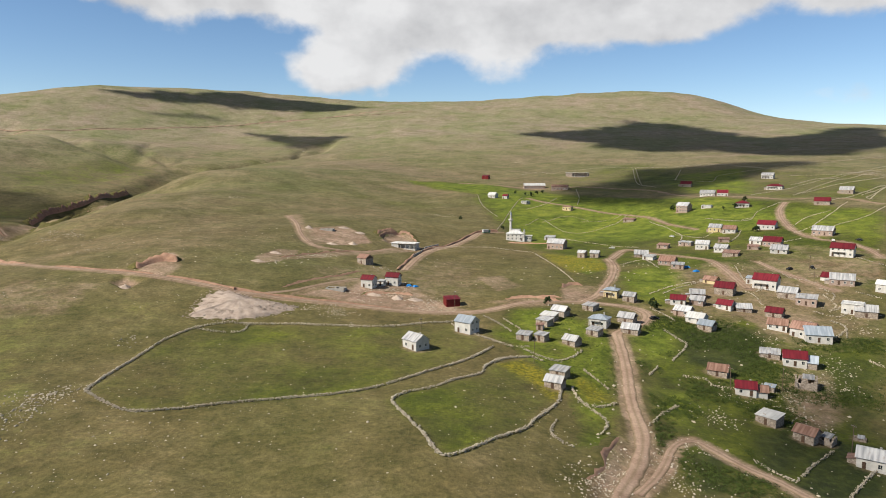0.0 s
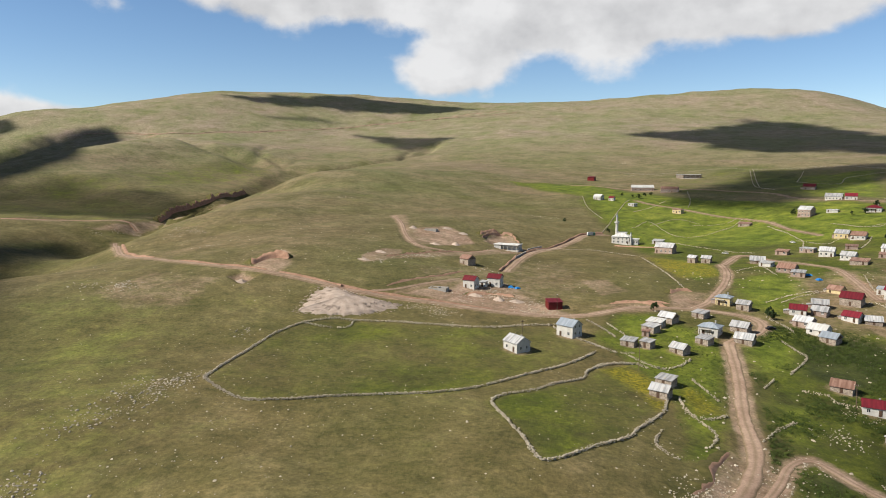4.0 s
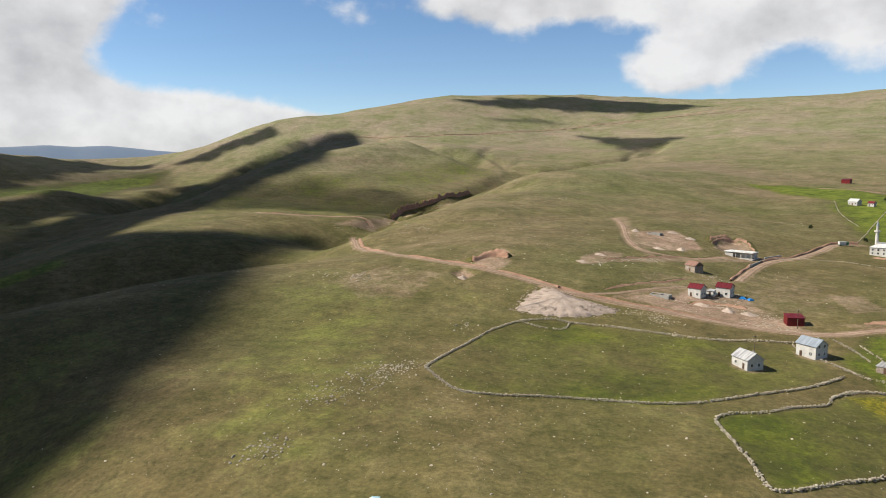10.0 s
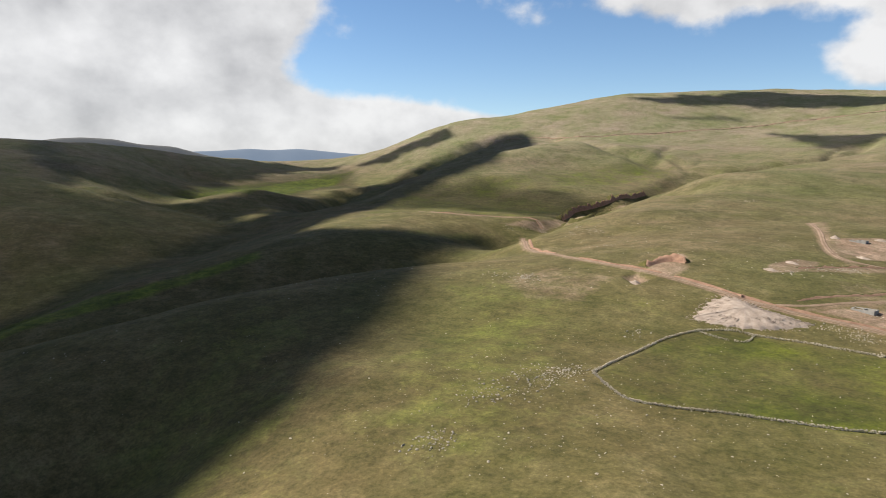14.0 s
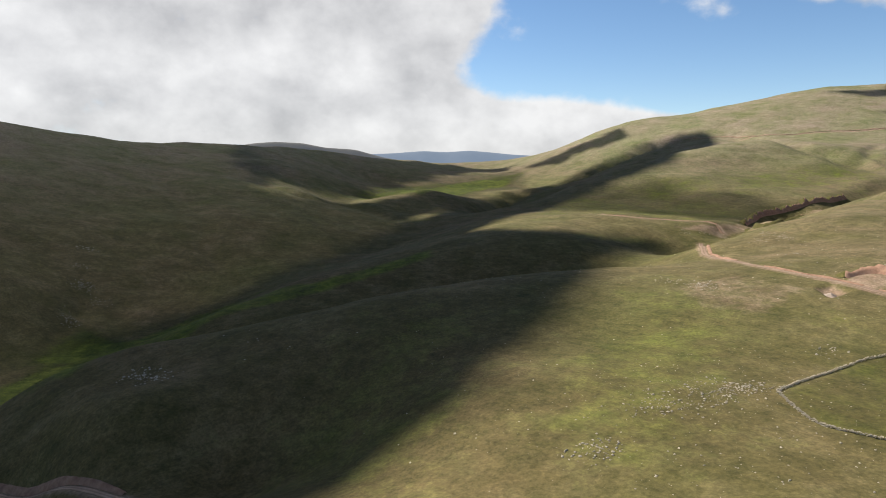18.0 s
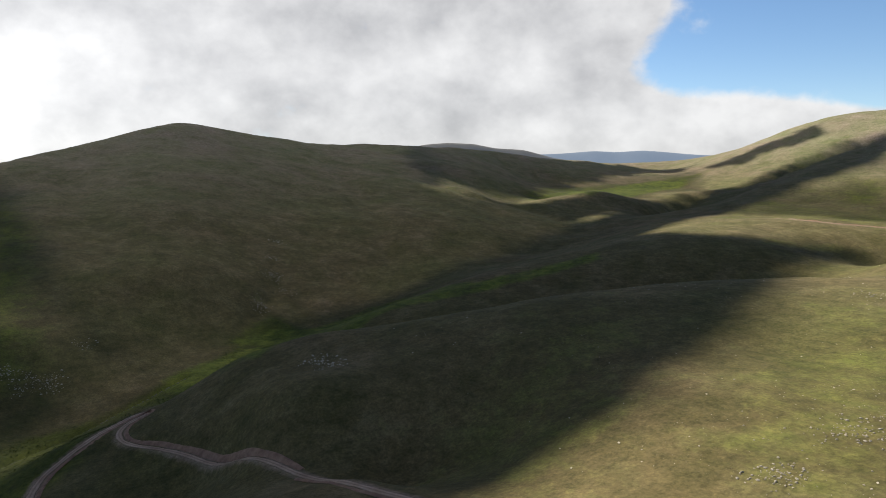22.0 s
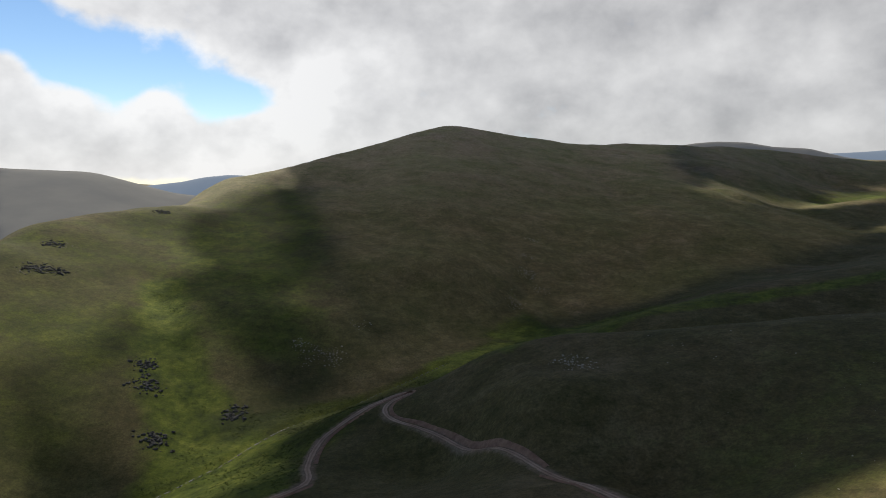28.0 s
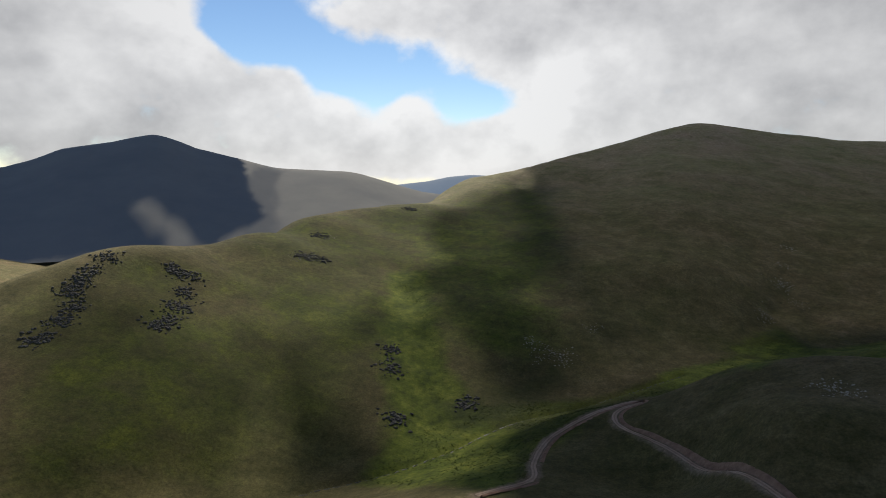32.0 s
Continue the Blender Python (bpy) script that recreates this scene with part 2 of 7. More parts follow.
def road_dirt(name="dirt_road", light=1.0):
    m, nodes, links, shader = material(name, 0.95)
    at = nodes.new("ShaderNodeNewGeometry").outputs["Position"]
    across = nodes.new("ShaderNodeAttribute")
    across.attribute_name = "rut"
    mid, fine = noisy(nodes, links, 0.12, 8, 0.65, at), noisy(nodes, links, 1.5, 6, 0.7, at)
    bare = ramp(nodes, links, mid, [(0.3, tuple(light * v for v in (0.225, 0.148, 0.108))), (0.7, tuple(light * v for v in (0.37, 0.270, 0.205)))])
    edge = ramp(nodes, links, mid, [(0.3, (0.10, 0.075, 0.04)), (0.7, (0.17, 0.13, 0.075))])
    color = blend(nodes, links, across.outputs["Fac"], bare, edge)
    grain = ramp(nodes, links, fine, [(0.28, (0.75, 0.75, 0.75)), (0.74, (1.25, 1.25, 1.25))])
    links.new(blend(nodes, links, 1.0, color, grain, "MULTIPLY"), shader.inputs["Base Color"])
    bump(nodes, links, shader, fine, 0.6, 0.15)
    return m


def sheet_metal(name, dark, light, rust):
    """Ribbed roofing sheets, some rusty or faded."""
    m, nodes, links, shader = material(name, 0.5, 0.0)
    at = nodes.new("ShaderNodeTexCoord").outputs["Object"]
    own = nodes.new("ShaderNodeObjectInfo").outputs["Random"]
    shift = nodes.new("ShaderNodeCombineXYZ")
    links.new(own, shift.inputs[0])
    links.new(own, shift.inputs[1])
    move = nodes.new("ShaderNodeVectorMath")
    move.operation = "MULTIPLY_ADD"
    links.new(shift.outputs[0], move.inputs[0])
    move.inputs[1].default_value = (90, 70, 0)
    links.new(at, move.inputs[2])
    stain = noisy(nodes, links, 0.55, 6, 0.65, move.outputs[0])
    wide = nodes.new("ShaderNodeVectorMath")
    wide.operation = "MULTIPLY"
    wide.inputs[1].default_value = (1.1, 0.12, 0.12)
    links.new(move.outputs[0], wide.inputs[0])
    sheet = noisy(nodes, links, 1.0, 1, 0.4, wide.outputs[0])
    color = ramp(nodes, links, sheet, [(0.38, dark), (0.62, light)])
    color = blend(nodes, links, ramp(nodes, links, stain, [(0.55, (0, 0, 0)), (0.75, (0.75, 0.75, 0.75))]), color, rust)
    vary = ramp(nodes, links, own, [(0, (0.72, 0.72, 0.72)), (1, (1.15, 1.15, 1.15))])
    links.new(blend(nodes, links, 1.0, color, vary, "MULTIPLY"), shader.inputs["Base Color"])
    return m


def masonry(name, dark, light, joint):
    """Rubble walling: rounded stones in lighter joints."""
    m, nodes, links, shader = material(name, 0.9)
    at = nodes.new("ShaderNodeTexCoord").outputs["Object"]
    v = nodes.new("ShaderNodeTexVoronoi")
    v.inputs["Scale"].default_value = 2.6
    links.new(at, v.inputs["Vector"])
    tone = nodes.new("ShaderNodeSeparateColor")
    links.new(v.outputs["Color"], tone.inputs[0])
    color = ramp(nodes, links, tone.outputs[0], [(0.1, dark), (0.9, light)])
    color = blend(nodes, links, ramp(nodes, links, v.outputs["Distance"], [(0.5, (0, 0, 0)), (0.75, (1, 1, 1))]), color, joint)
    stain = ramp(nodes, links, noisy(nodes, links, 0.5, 6), [(0.3, (0.7, 0.68, 0.66)), (0.7, (1.1, 1.1, 1.1))])
    links.new(blend(nodes, links, 1.0, color, stain, "MULTIPLY"), shader.inputs["Base Color"])
    bump(nodes, links, shader, v.outputs["Distance"], 0.6, -0.08)
    return m


GRASS = grass()
DIRT_ROAD = road_dirt()
# The hairpin lies in shade, so its dirt colour is brightened 1.55 times.
BRIGHTENED_ROAD = road_dirt("brightened_dirt_road", 1.55)
WALL_MATERIALS = {
    "white": simple("white_plaster", (0.37, 0.36, 0.345), (0.56, 0.55, 0.53), 0.5),
    "pink": simple("pinkish_block_wall", (0.24, 0.17, 0.14), (0.38, 0.30, 0.26), 0.8),
    "yellow": simple("cream_yellow_plaster", (0.42, 0.34, 0.19), (0.55, 0.46, 0.28), 0.6),
    "stone": masonry("rubble_stone", (0.19, 0.150, 0.120), (0.38, 0.325, 0.28), (0.30, 0.255, 0.215)),
    "red": simple("red_painted_sheet", (0.10, 0.008, 0.010), (0.14, 0.012, 0.014), 0.8, 0.5),
}
ROOF_MATERIALS = {
    "grey": sheet_metal("grey_roof_sheets", (0.25, 0.255, 0.27), (0.44, 0.44, 0.45), (0.20, 0.13, 0.09)),
    "blue": sheet_metal("blue_grey_roof_sheets", (0.23, 0.27, 0.32), (0.32, 0.36, 0.42), (0.26, 0.27, 0.29)),
    "red": sheet_metal("dark_red_roof_sheets", (0.105, 0.010, 0.017), (0.150, 0.016, 0.025), (0.11, 0.022, 0.02)),
    "rust": sheet_metal("rusty_roof_sheets", (0.17, 0.095, 0.070), (0.27, 0.165, 0.13), (0.12, 0.06, 0.042)),
    "white": sheet_metal("pale_roof_sheets", (0.46, 0.46, 0.46), (0.60, 0.60, 0.59), (0.38, 0.36, 0.33)),
}
BANK_EARTH = simple("cut_earth", (0.20, 0.112, 0.080), (0.40, 0.255, 0.180), 0.3, 0.95, relief=0.3)
TURF = simple("turf_lip", (0.050, 0.050, 0.012), (0.115, 0.100, 0.034), 0.5, 0.95, relief=0.2)
CONCRETE = simple("raw_concrete", (0.26, 0.25, 0.235), (0.40, 0.385, 0.36), 0.5)
FIELD_STONE = simple("pale_field_stone", (0.25, 0.215, 0.168), (0.48, 0.43, 0.345), 0.25, 0.9)
OUTCROP_STONE = simple("grey_limestone", (0.24, 0.21, 0.17), (0.46, 0.415, 0.345), 0.25, 0.9)
DARK_STONE = simple("dark_weathered_rock", (0.055, 0.052, 0.046), (0.15, 0.14, 0.125), 0.25, 0.9)
GRAVEL = simple("pale_quarry_gravel", (0.29, 0.228, 0.19), (0.47, 0.392, 0.338), 0.35, 0.95, relief=0.3)
WOOD = simple("weathered_wood", (0.07, 0.05, 0.035), (0.16, 0.12, 0.09), 3.0)
DOOR_PAINT = simple("brown_door_paint", (0.06, 0.035, 0.022), (0.11, 0.07, 0.05), 2.0, 0.6)
FRAME_PAINT = simple("white_frame_paint", (0.45, 0.45, 0.44), (0.58, 0.58, 0.57), 2.0, 0.5)
LEAVES = simple("dark_leaves", (0.012, 0.024, 0.008), (0.040, 0.066, 0.018), 1.2, 0.7)
NETTLES = simple("green_nettles", (0.026, 0.044, 0.009), (0.080, 0.112, 0.020), 0.3, 0.8)
BARK = simple("tree_bark", (0.05, 0.04, 0.03), (0.12, 0.10, 0.08), 4.0)
STEEL = simple("grey_steel", (0.16, 0.16, 0.17), (0.26, 0.26, 0.27), 2.0, 0.45)
TARP = simple("blue_plastic_tarp", (0.01, 0.13, 0.42), (0.03, 0.24, 0.58), 1.0, 0.4)
RUBBER = simple("black_rubber", (0.012, 0.012, 0.012), (0.025, 0.025, 0.025), 3.0)


def cloud_stuff(cover):
    """White cloud; a thin one lets a part of the sunlight through."""
    m, nodes, links, shader = material("cloud_white", 1.0)
    shader.inputs["Base Color"].default_value = (0.8, 0.8, 0.8, 1)
    clear, mix = nodes.new("ShaderNodeBsdfTransparent"), nodes.new("ShaderNodeMixShader")
    mix.inputs[0].default_value = cover
    links.new(clear.outputs[0], mix.inputs[1])
    links.new(shader.outputs[0], mix.inputs[2])
    links.new(mix.outputs[0], nodes["Material Output"].inputs[0])
    return m


def glass():
    m, nodes, links, shader = material("window_glass", 0.06)
    shader.inputs["Base Color"].default_value = (0.02, 0.025, 0.03, 1)
    shader.inputs["Specular IOR Level"].default_value = 0.6
    return m


GLASS = glass()


def water():
    m, nodes, links, shader = material("stream_water", 0.45)
    shader.inputs["Base Color"].default_value = (0.025, 0.03, 0.022, 1)
    shader.inputs["Specular IOR Level"].default_value = 0.5
    bump(nodes, links, shader, noisy(nodes, links, 1.5, 5), 0.4, 0.1)
    return m


WATER = water()


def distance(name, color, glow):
    """Hills so far off that the air between shows: a plain backdrop. Its haze is put in as a blue emission."""
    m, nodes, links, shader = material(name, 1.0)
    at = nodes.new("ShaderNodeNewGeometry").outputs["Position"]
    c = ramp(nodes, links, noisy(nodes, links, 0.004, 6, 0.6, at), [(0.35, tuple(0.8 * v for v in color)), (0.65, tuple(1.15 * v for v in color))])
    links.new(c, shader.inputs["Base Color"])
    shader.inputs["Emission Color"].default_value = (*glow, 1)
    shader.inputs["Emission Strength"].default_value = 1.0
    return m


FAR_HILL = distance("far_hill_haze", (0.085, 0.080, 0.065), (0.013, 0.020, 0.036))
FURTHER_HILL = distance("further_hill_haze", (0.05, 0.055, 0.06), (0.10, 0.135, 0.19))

# ---- the lie of the land: spot heights (x, y, z) of ridges, slopes and valley floors ----
MEADOW = [
    (-0, 139, 3.6), (-57, 136, 4.8), (41, 151, -2.4), (102, 166, -9.6), (-1, 156, 4.2), (-86, 184, 4.8),
    (-105, 198, 6.0), (-10, 255, 4.8), (-79, 267, 8.4), (64, 273, 2.4), (131, 254, -3.6), (178, 282, 0.0),
    (45, 325, 8.4), (4, 317, 7.2), (-90, 308, 15.6), (-48, 312, 10.8), (-30, 342, 10.8),
]
VILLAGE = [
    (-25, 465, 16.0), (58, 561, 16.0), (84, 521, 12.6), (166, 360, 10.7), (241, 415, 20.4), (241, 510, 27.5),
    (356, 734, 50), (216, 636, 34.7), (167, 626, 22.4), (126, 697, 29.4), (106, 833, 43), (196, 1001, 62),
    (50, 766, 40), (61, 982, 56), (315, 510, 35.9), (440, 716, 56),
]
NORTH_SLOPE = [
    (237, 1360, 108), (20, 1560, 138), (531, 1274, 105), (542, 1842, 186), (631, 1090, 92), (774, 1559, 144),
]
NORTH_RIDGE = [
    (1121, 1776, 172), (1078, 1872, 178), (1024, 1970, 194), (944, 2076, 220), (818, 2192, 282), (674, 2303, 311),
    (467, 2476, 313), (244, 2629, 298), (-91, 2879, 289), (-329, 2740, 295), (-587, 2574, 320), (-759, 2403, 325),
    (-898, 2226, 313), (-1012, 2043, 299), (-1133, 1951, 277), (-1214, 1930, 262),
]
NORTH_RIDGE_BACK = [
    (1513, 2398, 95), (1382, 2660, 107), (1104, 2960, 155), (631, 3343, 172), (-123, 3886, 164), (-792, 3475, 176),
    (-1213, 3004, 172), (-1529, 2634, 144),
]
SPUR = [
    (-280, 434, 19.6), (-288, 513, 28.2), (-294, 617, 38.0), (-297, 786, 58), (-267, 984, 67), (-205, 1182, 76),
]
SPUR_FACE = [
    (-255, 400, 17.0), (-158, 396, 27.5), (-161, 540, 33.5), (-212, 713, 50), (-107, 712, 39), (-58, 838, 47),
    (-56, 513, 27.1), (-233, 447, 25.4), (-4, 1080, 65),
]
GULLY = [
    (-363, 677, 19.3), (-395, 630, 15.6), (-419, 943, 32), (-423, 1097, 46), (-563, 1326, 95),
]
WEST_SLOPE = [
    (-612, 1102, 65), (-581, 910, 44), (-717, 1519, 123), (-870, 1576, 144), (-586, 1891, 174), (-256, 1721, 144),
]
MIDDLE_HILL = [
    (-745, 1302, 131), (-813, 1115, 104), (-818, 959, 72), (-810, 820, 42), (-761, 679, 19),
]
MIDDLE_FACE = [
    (-1147, 1057, 32), (-1152, 1460, 120), (-1051, 1232, 66), (-695, 1051, 77), (-636, 843, 35), (-628, 661, 16.7),
    (-492, 651, 14.3),
]
KNOB_RIDGE = [
    (-2016, 1885, 119), (-1645, 1747, 170), (-1361, 1677, 218), (-1292, 1776, 228), (-1221, 1854, 250),
]
KNOB_RIDGE_BACK = [
    (-2221, 2359, 85), (-1837, 2264, 109), (-1649, 2503, 118),
]
VALLEY = [
    (-1772, 1434, 68), (-1218, 649, 18),
]
NEAR_SLOPE = [
    (-96, 112, 0.0), (-49, 144, 3.0), (-114, 130, 2.4), (-148, 80, -9.6), (-189, 206, 6.0), (-165, 132, 2.4),
]
NOSE = [
    (-297, 322, 8.2), (-319, 254, 6.8), (-330, 184, 1.9), (-333, 119, -4.7), (-354, 66, -13.2), (-359, 26, -23.8),
    (-360, -11, -44.4),
]
NOSE_FACE = [
    (-243, 86, -13.4), (-292, 32, -19.1), (-192, 50, -19.6), (-300, 60, -14.5),
]
SECOND_SPUR = [
    (-774, 664, 17), (-658, 522, 9.1), (-564, 365, -3.1), (-514, 233, -14.9), (-481, 150, -25.9),
]
HOLLOW = [
    (-481, 599, 22.7), (-407, 440, 6.7), (-451, 358, 2.2),
]
PEAK = [
    (-1028, -332, 47), (-1131, -220, 83), (-1289, -136, 116), (-1379, -46, 145), (-1428, 8, 161), (-1439, 59, 162),
    (-1488, 192, 143), (-1610, 480, 133), (-1732, 829, 124), (-1942, 1306, 98), (-1080, -280, 64), (-1210, -182, 99),
    (-1341, -91, 130),
]
PEAK_BACK = [
    (-1439, -464, 14), (-1804, -190, 35), (-1999, 12, 48), (-2083, 269, 43), (-2425, 1160, 74),
]
# The western hillside runs evenly from the stream to the crest: turn to the left of +y (degrees), distance and height.
FEET = [
    (48, 1700, 27), (50.5, 1400, 11), (55, 1060, 1.6), (57, 950, -11), (60, 840, -24), (64, 720, -29), (68, 640, -33), (72, 600, -45),
    (78, 580, -58), (84, 545, -61), (90, 455, -59.5), (96, 410, -66), (102, 375, -68), (108, 348, -73), (114, 330, -76), (120, 318, -77), (126, 308, -76), (132, 300, -73), (138, 292, -70),
]
CRESTS = [
    (62, 2000, 122), (64.4, 1920, 124), (73.4, 1680, 133), (82.6, 1500, 143), (87.7, 1440, 162), (92, 1380, 145), (96, 1296, 116), (101, 1152, 83),
    (107.8, 984, 46), (112.5, 863, 32), (120.3, 720, 23.4), (128, 576, 10.4), (135, 528, 16), (141.4, 516, 0.5),
]
PEAK_FACE = [(-d * math.sin(radians(a)), d * math.cos(radians(a)), z) for a, d, z in FEET]
for a in range(66, 139, 6):
    d0, z0, d1, z1 = (float(np.interp(a, *zip(*[(r[0], r[k]) for r in rows]))) for rows in (FEET, CRESTS) for k in (1, 2))
    for f in (0.2, 0.42, 0.64, 0.84):
        d = d0 + (d1 - d0) * f
        PEAK_FACE.append((-d * math.sin(radians(a)), d * math.cos(radians(a)), z0 + (z1 - z0) * (f + 0.10 * f * (1 - f))))
# A small rounded spur stands between the two heads of the valley.
SMALL_SPUR = [(-d * math.sin(radians(a)), d * math.cos(radians(a)), z) for a, d, z in (
    (61.5, 1190, 13), (60.5, 1240, 20), (58.5, 1280, 29), (56, 1310, 34), (53.5, 1330, 24), (58, 1130, 3), (56, 1160, 8), (61, 1400, 14), (58, 1450, 20), (55, 1480, 24), (62.5, 1240, 11), (60, 1700, 40), (56, 1750, 44), (52, 1800, 42))]
VALLEY_MOUTH = [
    (-346, -41, -49.7), (-335, -25, -48.4), (-265, -52, -48.6), (-201, 61, -28.8), (-268, 34, -17.6), (-270, 11, -44.9),
]
WEST_SPUR = [
    (-322, -404, 0.5), (-374, -373, 16.0), (-453, -356, 10.4), (-622, -363, 23.4), (-798, -330, 32), (-937, -301, 46),
    (-345, -387, 8.4), (-409, -361, 16.0), (-535, -365, 15.8), (-708, -355, 28),
]
FAR_VALLEY = [
    (-579, -726, -132), (-815, -640, -132), (-1437, -594, -132), (-2280, -1920, -144), (-3480, -1320, -156), (-1560, -2160, -144),
    (-4560, -1080, -168),
]
WEST_FACE = [
    (-186, -212, -62), (-239, -150, -70),
]
HIDDEN = [
    (-351, 544, -10.6), (-343, 578, 2.2), (-354, 682, 11.8), (-364, 836, 30), (-347, 921, 46), (-358, 388, -14.5),
    (-385, 306, -18.6), (-398, 222, -23.4), (-401, 143, -31.1), (-413, 77, -37.1), (-419, 31, -51.7), (-912, 1251, 81), (-919, 1077, 48), (-919, 930, 19), (-896, 799, -5),
]
HIDDEN_WEST = [
    (-1199, -387, 13), (-1255, -325, 33), (-1319, -256, 48), (-1480, -156, 87), (-1595, -53, 120), (-1831, 388, 112),
    (-2015, 779, 112), (-2238, 1284, 94), (-389, -488, -62.5), (-423, -475, -54.0), (-467, -466, -46.0), (-557, -437, -45.7),
    (-757, -442, -29), (-943, -390, -11), (-1097, -352, 6),
]
DISTANCE = [
    (-3120, 1200, 24), (-2760, 2100, 36), (-4320, 1800, 0), (-4320, 3120, 0), (-1800, 4320, 96), (0, 4850, 72),
    (3000, 4560, 60), (4850, 1440, 0), (-4850, -1800, -48),
]
BEHIND = [
    (0, -72, 0.0), (144, -48, -6.0), (-96, -144, -24.0), (300, 120, -9.6), (360, -240, -30.0), (-48, -504, -60.0),
    (0, -720, -60), (1080, 0, -12), (1320, 840, 48), (2040, 1440, 132), (3120, -960, -48), (-840, -1440, -84),
    (1080, -3000, -72), (0, -4850, -72), (4200, -4200, -72), (-4200, -4200, -72),
]
LANDFORMS = (MEADOW, VILLAGE, NORTH_SLOPE, NORTH_RIDGE, NORTH_RIDGE_BACK, SPUR, SPUR_FACE, GULLY, WEST_SLOPE, MIDDLE_HILL, MIDDLE_FACE, KNOB_RIDGE, KNOB_RIDGE_BACK, VALLEY, NEAR_SLOPE, NOSE, NOSE_FACE, SECOND_SPUR, HOLLOW, PEAK, PEAK_BACK, PEAK_FACE, SMALL_SPUR, VALLEY_MOUTH, WEST_SPUR, FAR_VALLEY, WEST_FACE, HIDDEN, HIDDEN_WEST, DISTANCE, BEHIND)

# ---- the plan: roads, walls, fields and houses, in metres ----
ROADS = [
    ('dirt_road', 4.4, [(-395.2, 584.3), (-288, 428.6), (-265, 403.2), (-231.8, 367.7), (-190.5, 337.4), (-161.6, 328.9), (-139.6, 323.5), (-115.1, 315.9), (-96.9, 308.8), (-95.7, 308.6), (-80, 306.7), (-62.2, 306.5), (-47, 307.2), (-31.6, 306.2), (-16.3, 304.7), (-1.1, 304.6), (11.6, 305.5), (22, 309.1), (33.1, 316.8), (44.3, 322), (53.8, 322.5), (66.1, 323.9), (76.3, 321.5), (86.2, 318.3), (91.6, 311.4), (91.2, 302.8), (86, 294.1), (77.9, 286.7), (72.3, 280.5), (70.7, 271.9), (68.3, 255.4), (65.3, 238.4), (61.8, 222.7), (59.2, 208.5), (57.6, 195.7), (55.4, 183.8), (50.8, 170.5), (45.7, 159.6), (40.8, 150.4), (37.4, 141.8)]),
    ('side_road', 4.2, [(66.1, 323.9), (75.6, 336.6), (84.8, 358.3), (94.8, 384), (102.8, 413), (105.7, 439.6)]),
    ('hill_road', 4.5, [(-21.8, 386.1), (-20.6, 400.9), (-14.4, 446.3), (-5.6, 472.3), (6.4, 492.4), (19.7, 525.3), (29.7, 551.9), (46.6, 564.2)]),
    ('lower_road', 2.7, [(44.6, 150.5), (51.8, 160.6), (57.6, 170.9), (61.9, 179.8), (66.3, 185.8), (71.1, 188.2), (74.1, 184.7), (77.2, 178.8), (80.8, 172.9), (85.5, 167.2), (89.2, 160.6), (92.6, 154.3)]),
    ('upper_road', 4.2, [(22.4, 897.3), (54.3, 882.3), (102.5, 864.4), (149.2, 850), (196, 814.1), (229.5, 770.7), (241.9, 713.9), (259.9, 670.3), (286.8, 644.7), (304.5, 606.5), (335.3, 591), (346.8, 547.8)]),
    ('village_lane', 3.6, [(92.5, 752.5), (125.1, 710.5), (151.3, 671.5), (171.7, 644.6), (184.5, 616.5), (187.9, 565.2), (196.7, 538.5)]),
    ('village_lane_east', 3.8, [(293.5, 593.8), (273.4, 561.6), (259, 526.9), (249.1, 495.2), (245.8, 471.3), (247.7, 453.1), (258.8, 440.2), (259.1, 416.8), (254.3, 396.9)]),
    ('village_lane_middle', 4.0, [(107.1, 439.2), (126.4, 471.7), (138.4, 447.1), (152.1, 433.7), (162.6, 419), (160.8, 388.9), (157.9, 366.6), (156.1, 348.4)]),
    ('village_lane_low', 4.0, [(186.4, 406.9), (187.2, 387.2), (190.2, 373.7), (193.6, 356.7), (197.2, 342)]),
    ('ridge_track', 6.0, [(-986.5, 1575.2), (-834.5, 1635.2), (-721.4, 1748.5), (-606.6, 1887.4), (-466.4, 1974.2), (-318.9, 2036.8), (-129.1, 2137.1)]),
    ('valley_track', 3.0, [(-560.0, 606.0), (-525.0, 588.0), (-499.3, 570.3), (-470.6, 591.7), (-458.0, 614.0), (-424.4, 647.2), (-405.0, 640.0)]),
    ('hairpin_road', 3.0, [(-232, -66), (-253.2, -50.5), (-277, -54), (-301, -56), (-317.4, -54.3), (-328.4, -48.7), (-340, -40), (-353, -31), (-361, -25), (-366, -19.5), (-365, -15.5), (-360.5, -15.5), (-355.5, -19.5), (-349, -24), (-340, -26.3), (-329.1, -24), (-318.5, -17.5), (-305, -7), (-286, 6), (-262, 17.5), (-237, 28), (-213, 36.5), (-190, 43), (-174, 48.5), (-158, 57)]),
    ('spur_track', 3.5, [(-123.4, 548.3), (-110.5, 514.2), (-97.1, 467.2), (-87.9, 441), (-77.8, 425.7), (-64.1, 425.2), (-48.5, 433.7), (-33.9, 456.7)]),
]
